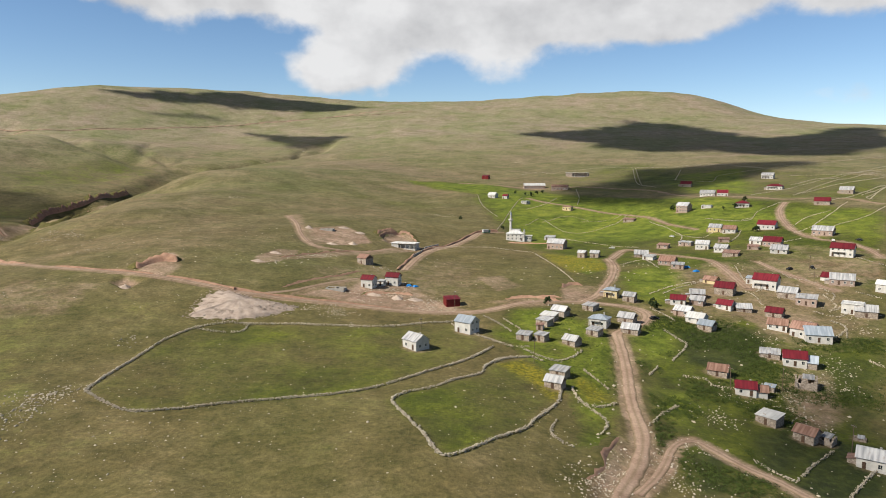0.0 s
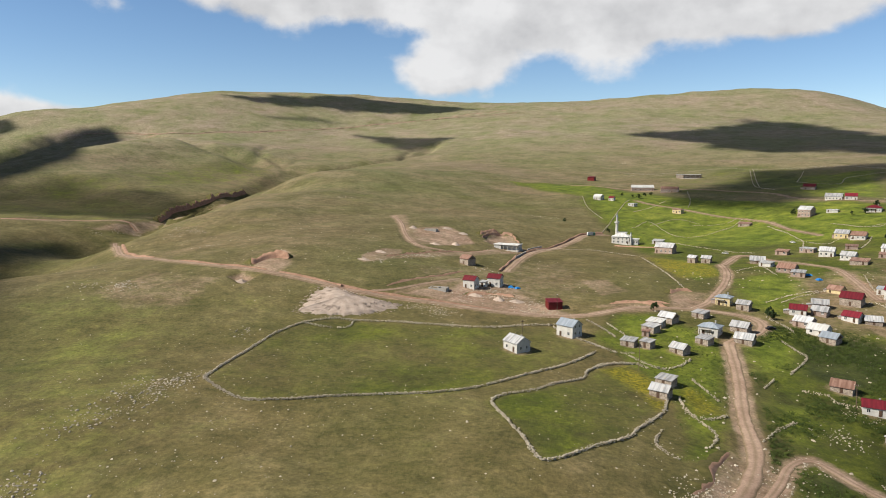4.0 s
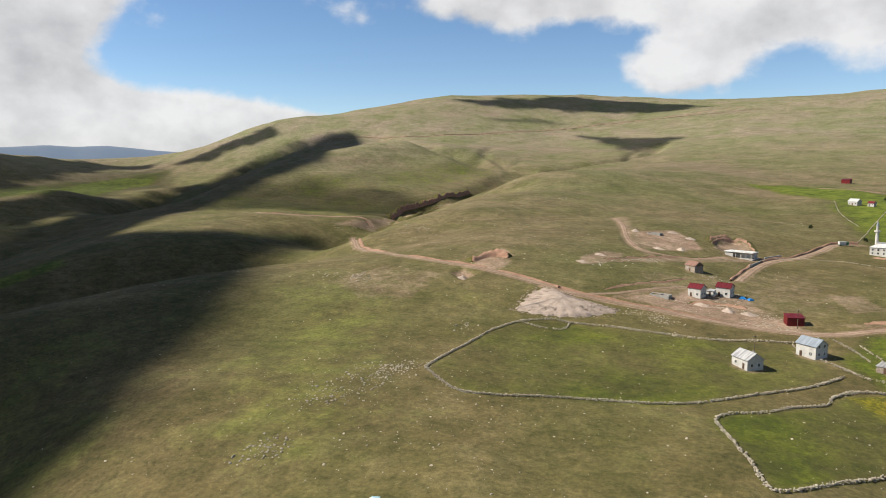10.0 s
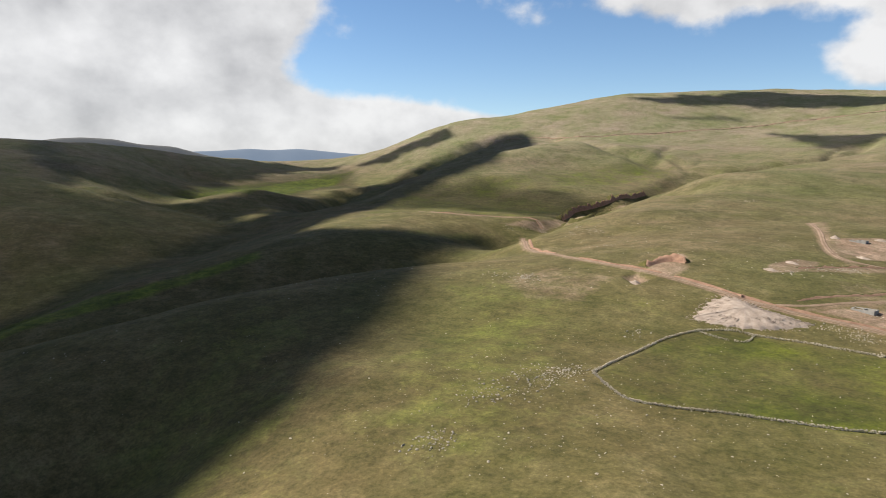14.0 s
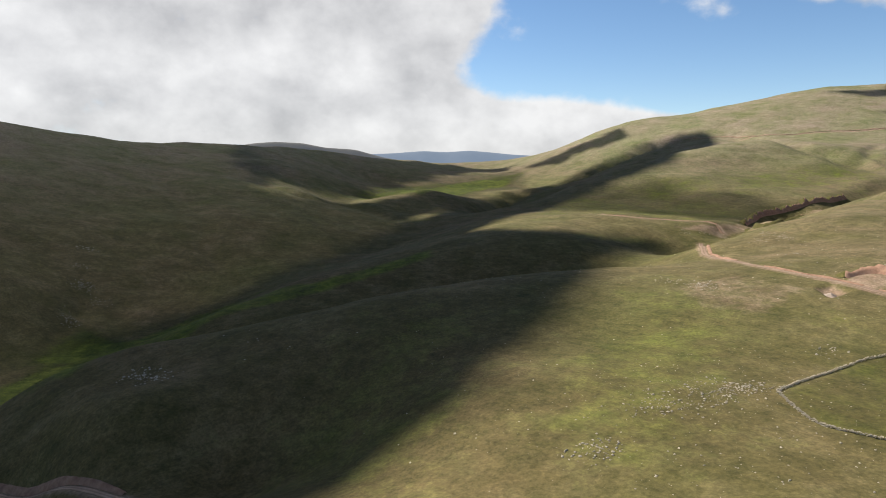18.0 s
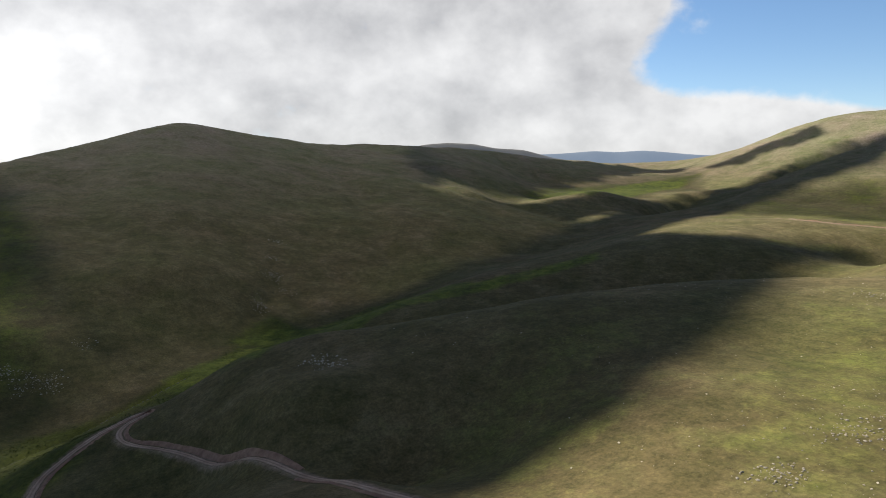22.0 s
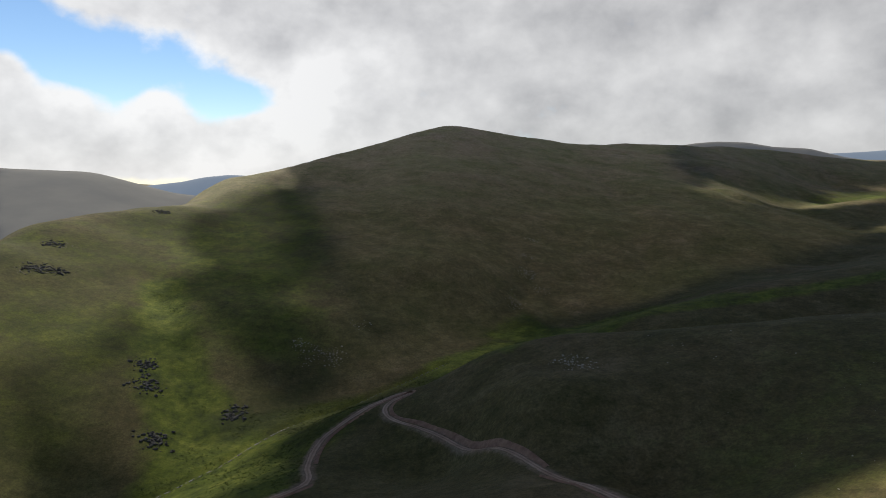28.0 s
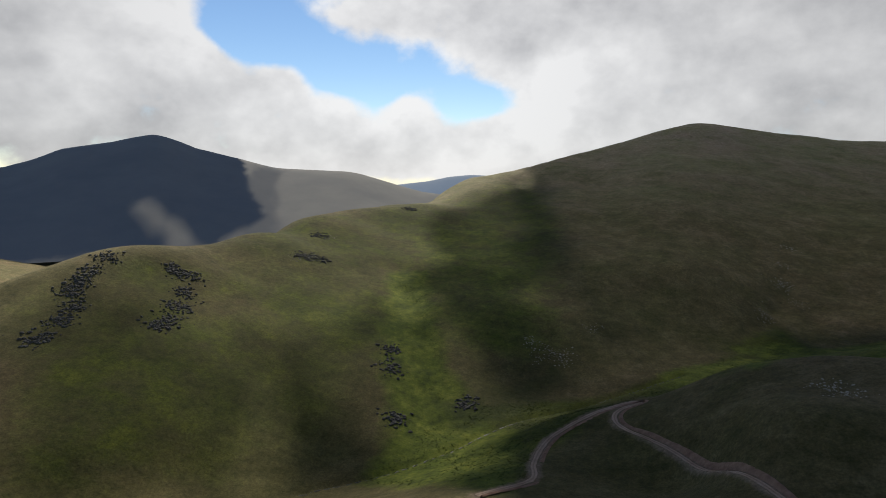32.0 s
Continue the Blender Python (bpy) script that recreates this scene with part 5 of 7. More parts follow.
SMALL_WALLS = [
    ([(216.7, 568.5), (235.5, 536.9), (261.8, 571.4), (291.7, 595.1)]),
    ([(253.9, 499.2), (275.7, 521.8), (302.5, 540)]),
    ([(468.5, 829.7), (496.8, 780.8)]),
    ([(292.9, 658.6), (369.7, 714.7), (459.5, 790.7), (549, 863.9)]),
    ([(334, 644.9), (407.7, 700.3), (476.3, 748.3)]),
    ([(177.5, 526.7), (187.6, 501.4), (200.9, 512.7)]),
    ([(363.7, 602.6), (409.5, 641.9)]),
    ([(239.6, 400.8), (245.9, 380.3)]),
    ([(37.9, 765.9), (40.3, 698.9), (50.4, 643.8)]),
    ([(90.2, 626.9), (115.5, 654.5), (133, 635.5)]),
    ([(331.6, 971.6), (289.2, 866.6)]),
    ([(194.6, 468.3), (208.8, 488.6), (219.3, 506.8)]),
    ([(108.4, 416), (125.7, 428.5), (126.3, 401.9)]),
    ([(250.8, 466.1), (276.1, 484.3), (315.2, 510.2), (344.9, 539)]),
    ([(96.4, 317), (100.7, 305.5), (102.1, 298.4)]),
    ([(154.3, 340.9), (168.1, 349.3), (164, 331.7)]),
    ([(188.3, 338.5), (186.3, 322.3), (179, 313.9)]),
    ([(152.6, 282.6), (163.3, 282.7), (174.3, 291.8)]),
    ([(172.4, 301.6), (174.9, 295), (169.1, 282.7)]),
    ([(60.4, 194.6), (66.8, 204.2), (74.7, 212.4)]),
    ([(164.9, 259.9), (167.6, 254.5)]),
    ([(73.1, 237.5), (78.8, 246.4)]),
    ([(101, 1031.7), (162.8, 999.3)]),
    ([(14.9, 233.8), (20.4, 241.6), (31.2, 246.9), (35.9, 243)]),
    ([(17.3, 265.9), (26, 257.5), (32.6, 258)]),
    ([(26.3, 293.2), (31.8, 280.2)]),
    ([(49.5, 236.5), (54.4, 220.9)]),
    ([(179, 597.6), (180.6, 556.8), (180.7, 523.4), (170.3, 492.6)]),
    ([(217.7, 567.4), (229.3, 543.1), (243.9, 546.1)]),
    ([(168.9, 396.1), (160.8, 362.7), (160.4, 345.2)]),
    ([(109.8, 341.5), (122.1, 354.7), (137.8, 365.5)]),
    ([(186.6, 380.6), (187.5, 368.3), (196, 358.5)]),
    ([(177.5, 318.4), (182.7, 315.8), (195.3, 328.7)]),
    ([(205.3, 338.5), (211.1, 327.8)]),
    ([(192, 347.1), (193.6, 338), (189.2, 330)]),
    ([(280.6, 1015.6), (259.5, 924.2), (240.6, 841.3)]),
    ([(284.7, 1021.4), (337.2, 1000.2), (381.6, 989.3), (416, 906.3)]),
    ([(289.8, 866.2), (316.5, 821.7), (347.2, 871), (407.7, 895.9)]),
    ([(414.2, 899.2), (504.2, 934.5), (637.4, 1004.8)]),
    ([(410.2, 820.2), (463.1, 796.9), (484.4, 761.1)]),
    ([(321.4, 635.4), (412.7, 729.6), (518.4, 823.6)]),
    ([(305.5, 570.7), (346.3, 593.5), (420.6, 659.6)]),
    ([(353.4, 569.5), (359.1, 586.8), (406.8, 637.6)]),
    ([(158, 823.3), (147.3, 750.4), (138, 711.2)]),
    ([(126.5, 628.6), (153.6, 634.4), (166.8, 646)]),
    ([(81.6, 685.6), (102.4, 714.4), (123.4, 753.9)]),
    ([(32.3, 189.6), (29.3, 180.5), (30.7, 175.4), (33.9, 172.3)]),
    ([(46.4, 198.4), (47.6, 192.6), (43.9, 183.7)]),
]
RUBBLE = [(118.8, 228.4), (121.4, 226), (114, 222.6), (135.9, 246.4), (150.6, 259.8), (137.8, 239.2), (36, 152), (41.2, 162.6), (33.2, 148.2), (46.1, 173.9), (84.9, 208.4), (86.1, 204.7), (57.7, 161.8), (57.8, 156), (98.3, 225.7), (181.4, 291.5), (184.7, 307.8), (116.4, 209.3), (111, 212.7), (36.8, 158), (34.6, 151.5), (38.9, 155.9), (-31.1, 327.7), (-25.9, 331.8), (-20.3, 329.3), (-37.9, 316.5), (-6.6, 326.2), (-1.1, 320.8), (61.9, 178.7), (57.6, 167.8), (71.8, 184.8), (-47.4, 293.4), (-43.7, 294.5), (-81, 386.7), (-71, 402), (135.7, 281.9), (138.4, 259.4), (148, 249.4), (141.7, 234.6), (-34.9, 333.2), (-27.3, 331.9), (-21.7, 335.3), (-39.0, 325.7), (-55.7, 298.8), (-45.9, 299.5), (-11.5, 311.8), (-3.7, 310.0), (1.5, 306.0)]
SPOIL = [(-94.3, 483.8), (-71.5, 497), (-58.7, 487.8), (-59.3, 451.3), (-95.1, 388.6), (-98, 362.5), (-144, 309), (-72.2, 443.1), (-33.3, 326.7), (-21.9, 324.1), (-13.5, 324.2)]
FOOTINGS = [(-81.4, 483.9), (-51.5, 328.5)]


# ---- the ground ----
SPOTS = np.array([p for form in LANDFORMS for p in form], float)


def plate(spots, stiff=2e-6):
    """Weights of the smooth surface through the spot heights."""
    n, at = len(spots), spots[:, :2] / 1000
    r2 = ((at[:, None] - at[None]) ** 2).sum(-1)
    m = np.zeros((n + 3, n + 3))
    m[:n, :n] = 0.5 * r2 * np.log(r2 + 1e-12) + np.eye(n) * stiff
    m[:n, n], m[:n, n + 1:], m[n, :n], m[n + 1:, :n] = 1, at, 1, at.T
    return np.linalg.solve(m, np.r_[spots[:, 2], 0, 0, 0])


WEIGHTS = plate(SPOTS)


def lie(x, y):
    """The height of the bare land at arrays of places."""
    q = np.stack([x.ravel(), y.ravel()], -1) / 1000
    total = WEIGHTS[-3] + q @ WEIGHTS[-2:]
    for (sx, sy, _), w in zip(SPOTS / 1000, WEIGHTS):
        r2 = (q[:, 0] - sx) ** 2 + (q[:, 1] - sy) ** 2
        total += w * 0.5 * r2 * np.log(r2 + 1e-12)
    return total.reshape(x.shape)


TABLES = {}


def lattice(x, y, step, seed):
    """Smooth random relief, -1 to 1, with bumps about step metres apart."""
    if seed not in TABLES:
        TABLES[seed] = np.random.RandomState(seed).uniform(-1, 1, (257, 257))
    table = TABLES[seed]
    u, v = x / step + 5000.37, y / step + 5000.71
    i, j = np.floor(u).astype(int), np.floor(v).astype(int)
    fu, fv = u - i, v - j
    fu, fv = fu * fu * (3 - 2 * fu), fv * fv * (3 - 2 * fv)
    i, j = i % 256, j % 256
    return (table[i, j] * (1 - fu) + table[i + 1, j] * fu) * (1 - fv) + (table[i, j + 1] * (1 - fu) + table[i + 1, j + 1] * fu) * fv


HEART, SPREAD, REACH, CELLS = (-40.0, 190.0), 150.0, 4900.0, 860
STEPS = np.linspace(-1, 1, CELLS + 1)
BEND = math.asinh(REACH / SPREAD)
LINE = SPREAD * np.sinh(BEND * STEPS)
GX, GY = np.meshgrid(HEART[0] + LINE, HEART[1] + LINE, indexing="ij")
far = np.hypot(GX, GY)


def upsample(rows, k):
    """Four-fold finer rows by a cubic through their neighbours."""
    p = np.concatenate([2 * rows[:1] - rows[1:2], rows, 2 * rows[-1:] - rows[-2:-1]])
    a, b, c, d = p[:-3], p[1:-2], p[2:-1], p[3:]
    out = np.empty(((len(rows) - 1) * k + 1, rows.shape[1]))
    for n in range(k):
        t = n / k
        out[n:-1:k] = 0.5 * (2 * b + (c - a) * t + (2 * a - 5 * b + 4 * c - d) * t * t + (3 * b - a - 3 * c + d) * t ** 3)
    out[-1] = rows[-1]
    return out


GZ = upsample(upsample(lie(GX[::4, ::4], GY[::4, ::4]), 4).T, 4).T
GZ += lattice(GX, GY, 70, 1) * np.clip(far / 500, 0.15, 2.5) + lattice(GX, GY, 22, 2) * np.clip(far / 900, 0.15, 0.8) + lattice(GX, GY, 7, 3) * 0.12


def away(points, closed=False, reach=40.0):
    """How far each place of the grid lies from a line, and how far along the line that is; far places are skipped."""
    pts = np.array(points + points[:1] if closed else points, float)
    near, along, done = np.full(GX.shape, 1e6), np.zeros(GX.shape), 0.0
    for p, q in zip(pts[:-1], pts[1:]):
        length = math.hypot(*(q - p)) + 1e-6
        i0, i1 = np.searchsorted(HEART[0] + LINE, (min(p[0], q[0]) - reach, max(p[0], q[0]) + reach))
        j0, j1 = np.searchsorted(HEART[1] + LINE, (min(p[1], q[1]) - reach, max(p[1], q[1]) + reach))
        x, y = GX[i0:i1, j0:j1] - p[0], GY[i0:i1, j0:j1] - p[1]
        t = np.clip((x * (q - p)[0] + y * (q - p)[1]) / length ** 2, 0, 1)
        d = np.hypot(x - t * (q - p)[0], y - t * (q - p)[1])
        here = near[i0:i1, j0:j1]
        along[i0:i1, j0:j1] = np.where(d < here, done + t * length, along[i0:i1, j0:j1])
        near[i0:i1, j0:j1] = np.minimum(here, d)
        done += length
    return near, along


def inside(points):
    pts, within = np.array(points, float), np.zeros(GX.shape, bool)
    i0, i1 = np.searchsorted(HEART[0] + LINE, (pts[:, 0].min(), pts[:, 0].max()))
    j0, j1 = np.searchsorted(HEART[1] + LINE, (pts[:, 1].min(), pts[:, 1].max()))
    gx, gy = GX[i0:i1, j0:j1], GY[i0:i1, j0:j1]
    odd = np.zeros(gx.shape, bool)
    for (x0, y0), (x1, y1) in zip(pts, np.roll(pts, -1, 0)):
        if abs(y1 - y0) > 1e-6:
            odd ^= ((y0 > gy) != (y1 > gy)) & (gx < (x1 - x0) * (gy - y0) / (y1 - y0) + x0)
    within[i0:i1, j0:j1] = odd
    return within


def smooth(points, step=2.0):
    """A line through the points with rounded corners, a place every step metres."""
    pts = np.array(points, float)
    pts = np.concatenate([[2 * pts[0] - pts[1]], pts, [2 * pts[-1] - pts[-2]]])
    out = []
    for a, b, c, d in zip(pts, pts[1:], pts[2:], pts[3:]):
        n = max(2, int(np.hypot(*(c - b)) / step))
        for t in np.arange(n) / n:
            out.append(0.5 * (2 * b + (c - a) * t + (2 * a - 5 * b + 4 * c - d) * t * t + (3 * b - a - 3 * c + d) * t ** 3))
    out.append(pts[-2])
    return [tuple(p) for p in out]


def area(points, soft):
    """1 inside the outline, falling to 0 over soft metres either side."""
    d, _ = away(points, True, soft * 2 + 5)
    return np.clip(np.where(inside(points), 0.5 + d / (2 * soft), 0.5 - d / (2 * soft)), 0, 1)


MASKS = {"lush": np.zeros_like(GZ), "fresh": np.zeros_like(GZ), "bloom": np.zeros_like(GZ), "soil": np.zeros_like(GZ), "rank": np.zeros_like(GZ)}
for name, fields in (("lush", LUSH), ("fresh", FRESH + [(0.5, 6, LUSH[2][2]), (0.2, 6, LUSH[1][2]), (0.36, 8, LUSH[4][2])]), ("bloom", BLOOM), ("soil", SOIL + EXTRA_SOIL), ("rank", RANK)):
    for strength, soft, outline in fields:
        MASKS[name] = np.maximum(MASKS[name], strength * area(outline, soft))
MASKS["lush"] += 0.02 + 0.12 * lattice(GX, GY, 130, 9) + 0.16 * lattice(GX, GY, 52, 10) + 0.08 * lattice(GX, GY, 21, 11)
# Gullies worn by run-off behind the brows and down the slopes.
for deep, wide, line in GULLIES:
    gap, along = away(smooth(line, 8), False, 3 * wide)
    taper = np.clip(np.minimum(along, along.max() - along) / 60 + 0.1, 0, 1)
    GZ -= deep * taper * np.exp(-(gap / wide) ** 2) * (1 + 0.3 * lattice(GX, GY, wide, 12))
# Dug-out pits with steep earth faces.
for strength, soft, outline in SOIL[2:3] + SOIL[6:7]:
    GZ -= 2.2 * area(outline, 1.5)
# Roads lie in a shallow bench cut into the slope.
ROAD_LINES = {}


def height_at(x, y):
    """The height of the ground as built, at one place."""
    u = (math.asinh((x - HEART[0]) / SPREAD) / BEND + 1) / 2 * CELLS
    v = (math.asinh((y - HEART[1]) / SPREAD) / BEND + 1) / 2 * CELLS
    i, j = min(int(u), CELLS - 1), min(int(v), CELLS - 1)
    a = (x - HEART[0] - LINE[i]) / (LINE[i + 1] - LINE[i])
    b = (y - HEART[1] - LINE[j]) / (LINE[j + 1] - LINE[j])
    return float((GZ[i, j] * (1 - a) + GZ[i + 1, j] * a) * (1 - b) + (GZ[i, j + 1] * (1 - a) + GZ[i + 1, j + 1] * a) * b)


ground = height_at
for name, width, points in ROADS:
    line = smooth(points, 2.5)
    level = np.array([ground(*p) for p in line])
    level = np.convolve(np.pad(level, 4, "edge"), np.ones(9) / 9, "valid")
    ROAD_LINES[name] = (width, line)
    gap, along = away(line, False, 14)
    mileage = np.r_[0, np.cumsum(np.hypot(*np.diff(np.array(line), axis=0).T))]
    bed = np.interp(along, mileage, level)
    hold = np.clip(1 - (gap - width * 0.62) / 3.5, 0, 1)
    hold = hold * hold * (3 - 2 * hold)
    GZ = GZ * (1 - hold) + (bed - 0.15) * hold
    MASKS["soil"] = np.maximum(MASKS["soil"], np.clip(1.0 - (gap - width * 0.5) / 3.0, 0, 0.8))
# Trodden ground round every house.
for quarter in QUARTERS:
    for x, y, turn, w, d, *rest in quarter:
        i0, i1 = np.searchsorted(HEART[0] + LINE, (x - 16, x + 16))
        j0, j1 = np.searchsorted(HEART[1] + LINE, (y - 16, y + 16))
        r = np.hypot(GX[i0:i1, j0:j1] - x, GY[i0:i1, j0:j1] - y)
        MASKS["soil"][i0:i1, j0:j1] = np.maximum(MASKS["soil"][i0:i1, j0:j1], 0.62 * np.clip(1.5 - r / (0.75 * w), 0, 1))
gap, _ = away(smooth(STREAM, 3), False, 12)
GZ -= 2.4 * np.exp(-(gap / 2.4) ** 2)


def ground_sheet():
    n = CELLS + 1
    k = np.arange(n * n).reshape(n, n)
    quads = np.stack([k[:-1, :-1], k[1:, :-1], k[1:, 1:], k[:-1, 1:]], -1).reshape(-1, 4)
    mesh = bpy.data.meshes.new("ground")
    mesh.vertices.add(n * n)
    mesh.vertices.foreach_set("co", np.stack([GX, GY, GZ], -1).ravel())
    mesh.loops.add(quads.size)
    mesh.loops.foreach_set("vertex_index", quads.ravel().astype(np.int32))
    mesh.polygons.add(len(quads))
    mesh.polygons.foreach_set("loop_start", np.arange(0, quads.size, 4, dtype=np.int32))
    mesh.update(calc_edges=True)
    mesh.shade_smooth()
    for name, values in MASKS.items():
        mesh.attributes.new(name, "FLOAT", "POINT").data.foreach_set("value", values.ravel().astype(np.float32))
    mesh.materials.append(GRASS)
    return tagged(new("ground", mesh), "rolling mountain pasture of dry olive grass with greener hollows", "ground", kind="structure")


ground_sheet()


def strip(name, line, width, mat, label, category, lift=0.0, cols=7, wobble=0.25):
    """A ribbon laid on the ground along a line, with wheel ruts."""
    pts = np.array(line)
    way = np.gradient(pts, axis=0)
    way /= np.hypot(way[:, 0], way[:, 1])[:, None] + 1e-9
    rnd = np.random.RandomState(len(pts))
    side = np.stack([-way[:, 1], way[:, 0]], -1)
    verts, faces, rut = [], [], []
    for k, (p, s) in enumerate(zip(pts, side)):
        half = width / 2 * (1 + rnd.uniform(-wobble, wobble) * 0.6)
        for c in range(cols):
            a = -1 + 2 * c / (cols - 1)
            q = p + s * a * half
            drop = 0.16 if abs(a) > 0.95 else 0.0
            dip = 0.05 * math.cos(a * 3 * math.pi)
            verts.append((q[0], q[1], ground(q[0], q[1]) + lift + 0.22 - drop + dip))
            rut.append(1.0 if abs(a) > 0.95 else (0.55 if abs(a) < 0.1 else 0.0))
    for k in range(len(pts) - 1):
        for c in range(cols - 1):
            o = k * cols + c
            faces.append((o, o + cols, o + cols + 1, o + 1)[::-1])
    mesh = bpy.data.meshes.new(name)
    mesh.from_pydata(verts, [], faces)
    mesh.attributes.new("rut", "FLOAT", "POINT").data.foreach_set("value", rut)
    mesh.materials.append(mat)
    mesh.shade_smooth()
    return tagged(new(name, mesh), label, category, kind="structure")


for name, (width, line) in ROAD_LINES.items():
    strip("road_" + name.replace("_road", ""), line, width, BRIGHTENED_ROAD if name == "hairpin_road" else DIRT_ROAD, "pinkish clay road with two worn wheel ruts, colour brightened against the shade" if name == "hairpin_road" else "unpaved pale brown dirt road with worn wheel ruts", "road")
strip("road_upper_track", smooth(UPPER_TRACK, 8), 4.5, DIRT_ROAD, "narrow dirt track contouring the upper hillside", "road", 0.8, 5)
strip("road_house_track", smooth(HOUSE_TRACK, 2), 2.6, DIRT_ROAD, "narrow dirt drive to the two red-roofed houses", "road", 0.0, 5)
strip("water_stream", smooth(STREAM, 3), 1.0, WATER, "narrow dark mountain stream between grassy banks", "stream", 0.0, 5)


# ---- building helpers ----
def part(name, bm, mat, parent, label=""):
    mesh = bpy.data.meshes.new(name)
    bm.to_mesh(mesh)
    bm.free()
    mesh.materials.append(mat)
    ob = new(name, mesh)
    ob.parent = parent
    return tagged(ob, label) if label else ob


def shared(name, mesh, parent, m=None):
    """Another part on the same mesh data."""
    ob = new(name, mesh)
    ob.parent = parent
    if m is not None:
        ob.matrix_basis = m
    return ob


def block(bm, x0, x1, y0, y1, z0, z1, m=None):
    t = Matrix.Translation(((x0 + x1) / 2, (y0 + y1) / 2, (z0 + z1) / 2)) @ Matrix.Diagonal((x1 - x0, y1 - y0, z1 - z0, 1))
    return bmesh.ops.create_cube(bm, size=1, matrix=(m @ t) if m else t)["verts"]


def tube(bm, r0, r1, z0, z1, sides=10, m=None):
    t = Matrix.Translation((0, 0, (z0 + z1) / 2))
    return bmesh.ops.create_cone(bm, cap_ends=True, segments=sides, radius1=r0, radius2=r1, depth=z1 - z0, matrix=(m @ t) if m else t)["verts"]


def mesh_of(name, bm, mat):
    mesh = bpy.data.meshes.new(name)
    bm.to_mesh(mesh)
    bm.free()
    mesh.materials.append(mat)
    return mesh


def joined(name, verts, faces, mat, smoothed=False):
    mesh = bpy.data.meshes.new(name)
    mesh.from_pydata(verts, [], faces)
    mesh.materials.append(mat)
    if smoothed:
        mesh.shade_smooth()
    return mesh


GOLD = (1 + 5 ** 0.5) / 2
ICO = np.array([(-1, GOLD, 0), (1, GOLD, 0), (-1, -GOLD, 0), (1, -GOLD, 0), (0, -1, GOLD), (0, 1, GOLD), (0, -1, -GOLD), (0, 1, -GOLD), (GOLD, 0, -1), (GOLD, 0, 1), (-GOLD, 0, -1), (-GOLD, 0, 1)]) / 1.9
ICO_FACES = [(0, 11, 5), (0, 5, 1), (0, 1, 7), (0, 7, 10), (0, 10, 11), (1, 5, 9), (5, 11, 4), (11, 10, 2), (10, 7, 6), (7, 1, 8),
             (3, 9, 4), (3, 4, 2), (3, 2, 6), (3, 6, 8), (3, 8, 9), (4, 9, 5), (2, 4, 11), (6, 2, 10), (8, 6, 7), (9, 8, 1)]


def stones(name, places, mat, seed):
    """Rough stones (x, y, z, size) joined into one mesh."""
    rnd = np.random.RandomState(seed)
    verts, faces = [], []
    for x, y, z, size in places:
        a = rnd.uniform(0, math.tau)
        turn = np.array([[math.cos(a), -math.sin(a), 0], [math.sin(a), math.cos(a), 0], [0, 0, 1]])
        v = (ICO * rnd.uniform(0.75, 1.2, (12, 1)) * size * (rnd.uniform(0.8, 1.4), rnd.uniform(0.6, 1.0), rnd.uniform(0.5, 0.85))) @ turn.T + (x, y, z)
        o = len(verts)
        verts.extend(map(tuple, v))
        faces.extend(tuple(i + o for i in f) for f in ICO_FACES)
    return joined(name, verts, faces, mat)


# ---- hills in the distance ----
def ridge(name, crest, width, foot, mat, label):
    pts = np.array(crest, float)
    t = np.linspace(0, len(pts) - 1, 160)
    line = np.stack([np.interp(t, range(len(pts)), pts[:, k]) for k in range(3)], -1)
    line[:, 2] = np.convolve(np.pad(line[:, 2], 3, "edge"), np.ones(7) / 7, "valid")
    out = line[:, :2] / np.hypot(line[:, 0], line[:, 1])[:, None]
    verts, faces, rows = [], [], 31
    for k, (p, o) in enumerate(zip(line, out)):
        for r in range(rows):
            u = -1 + 2 * r / (rows - 1)
            x, y = p[0] + o[0] * u * width, p[1] + o[1] * u * width
            z = foot + (p[2] - foot) * (1 - abs(u) ** 1.25)
            z += 0.02 * width * (1 - abs(2 * abs(u) - 1)) * float(lattice(np.array([x]), np.array([y]), 0.35 * width, 21)[0])
            verts.append((x, y, z))
    for k in range(len(line) - 1):
        for r in range(rows - 1):
            o = k * rows + r
            faces.append((o, o + rows, o + rows + 1, o + 1))
    return tagged(new(name, joined(name, verts, faces, mat, True)), label, "hill", kind="structure")


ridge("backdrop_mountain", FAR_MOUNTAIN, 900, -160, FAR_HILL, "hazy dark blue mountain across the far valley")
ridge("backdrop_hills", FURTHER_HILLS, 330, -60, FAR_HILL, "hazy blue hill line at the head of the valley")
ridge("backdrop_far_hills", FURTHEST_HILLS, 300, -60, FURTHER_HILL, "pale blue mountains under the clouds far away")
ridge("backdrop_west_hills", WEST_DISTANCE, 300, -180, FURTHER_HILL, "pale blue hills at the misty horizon")


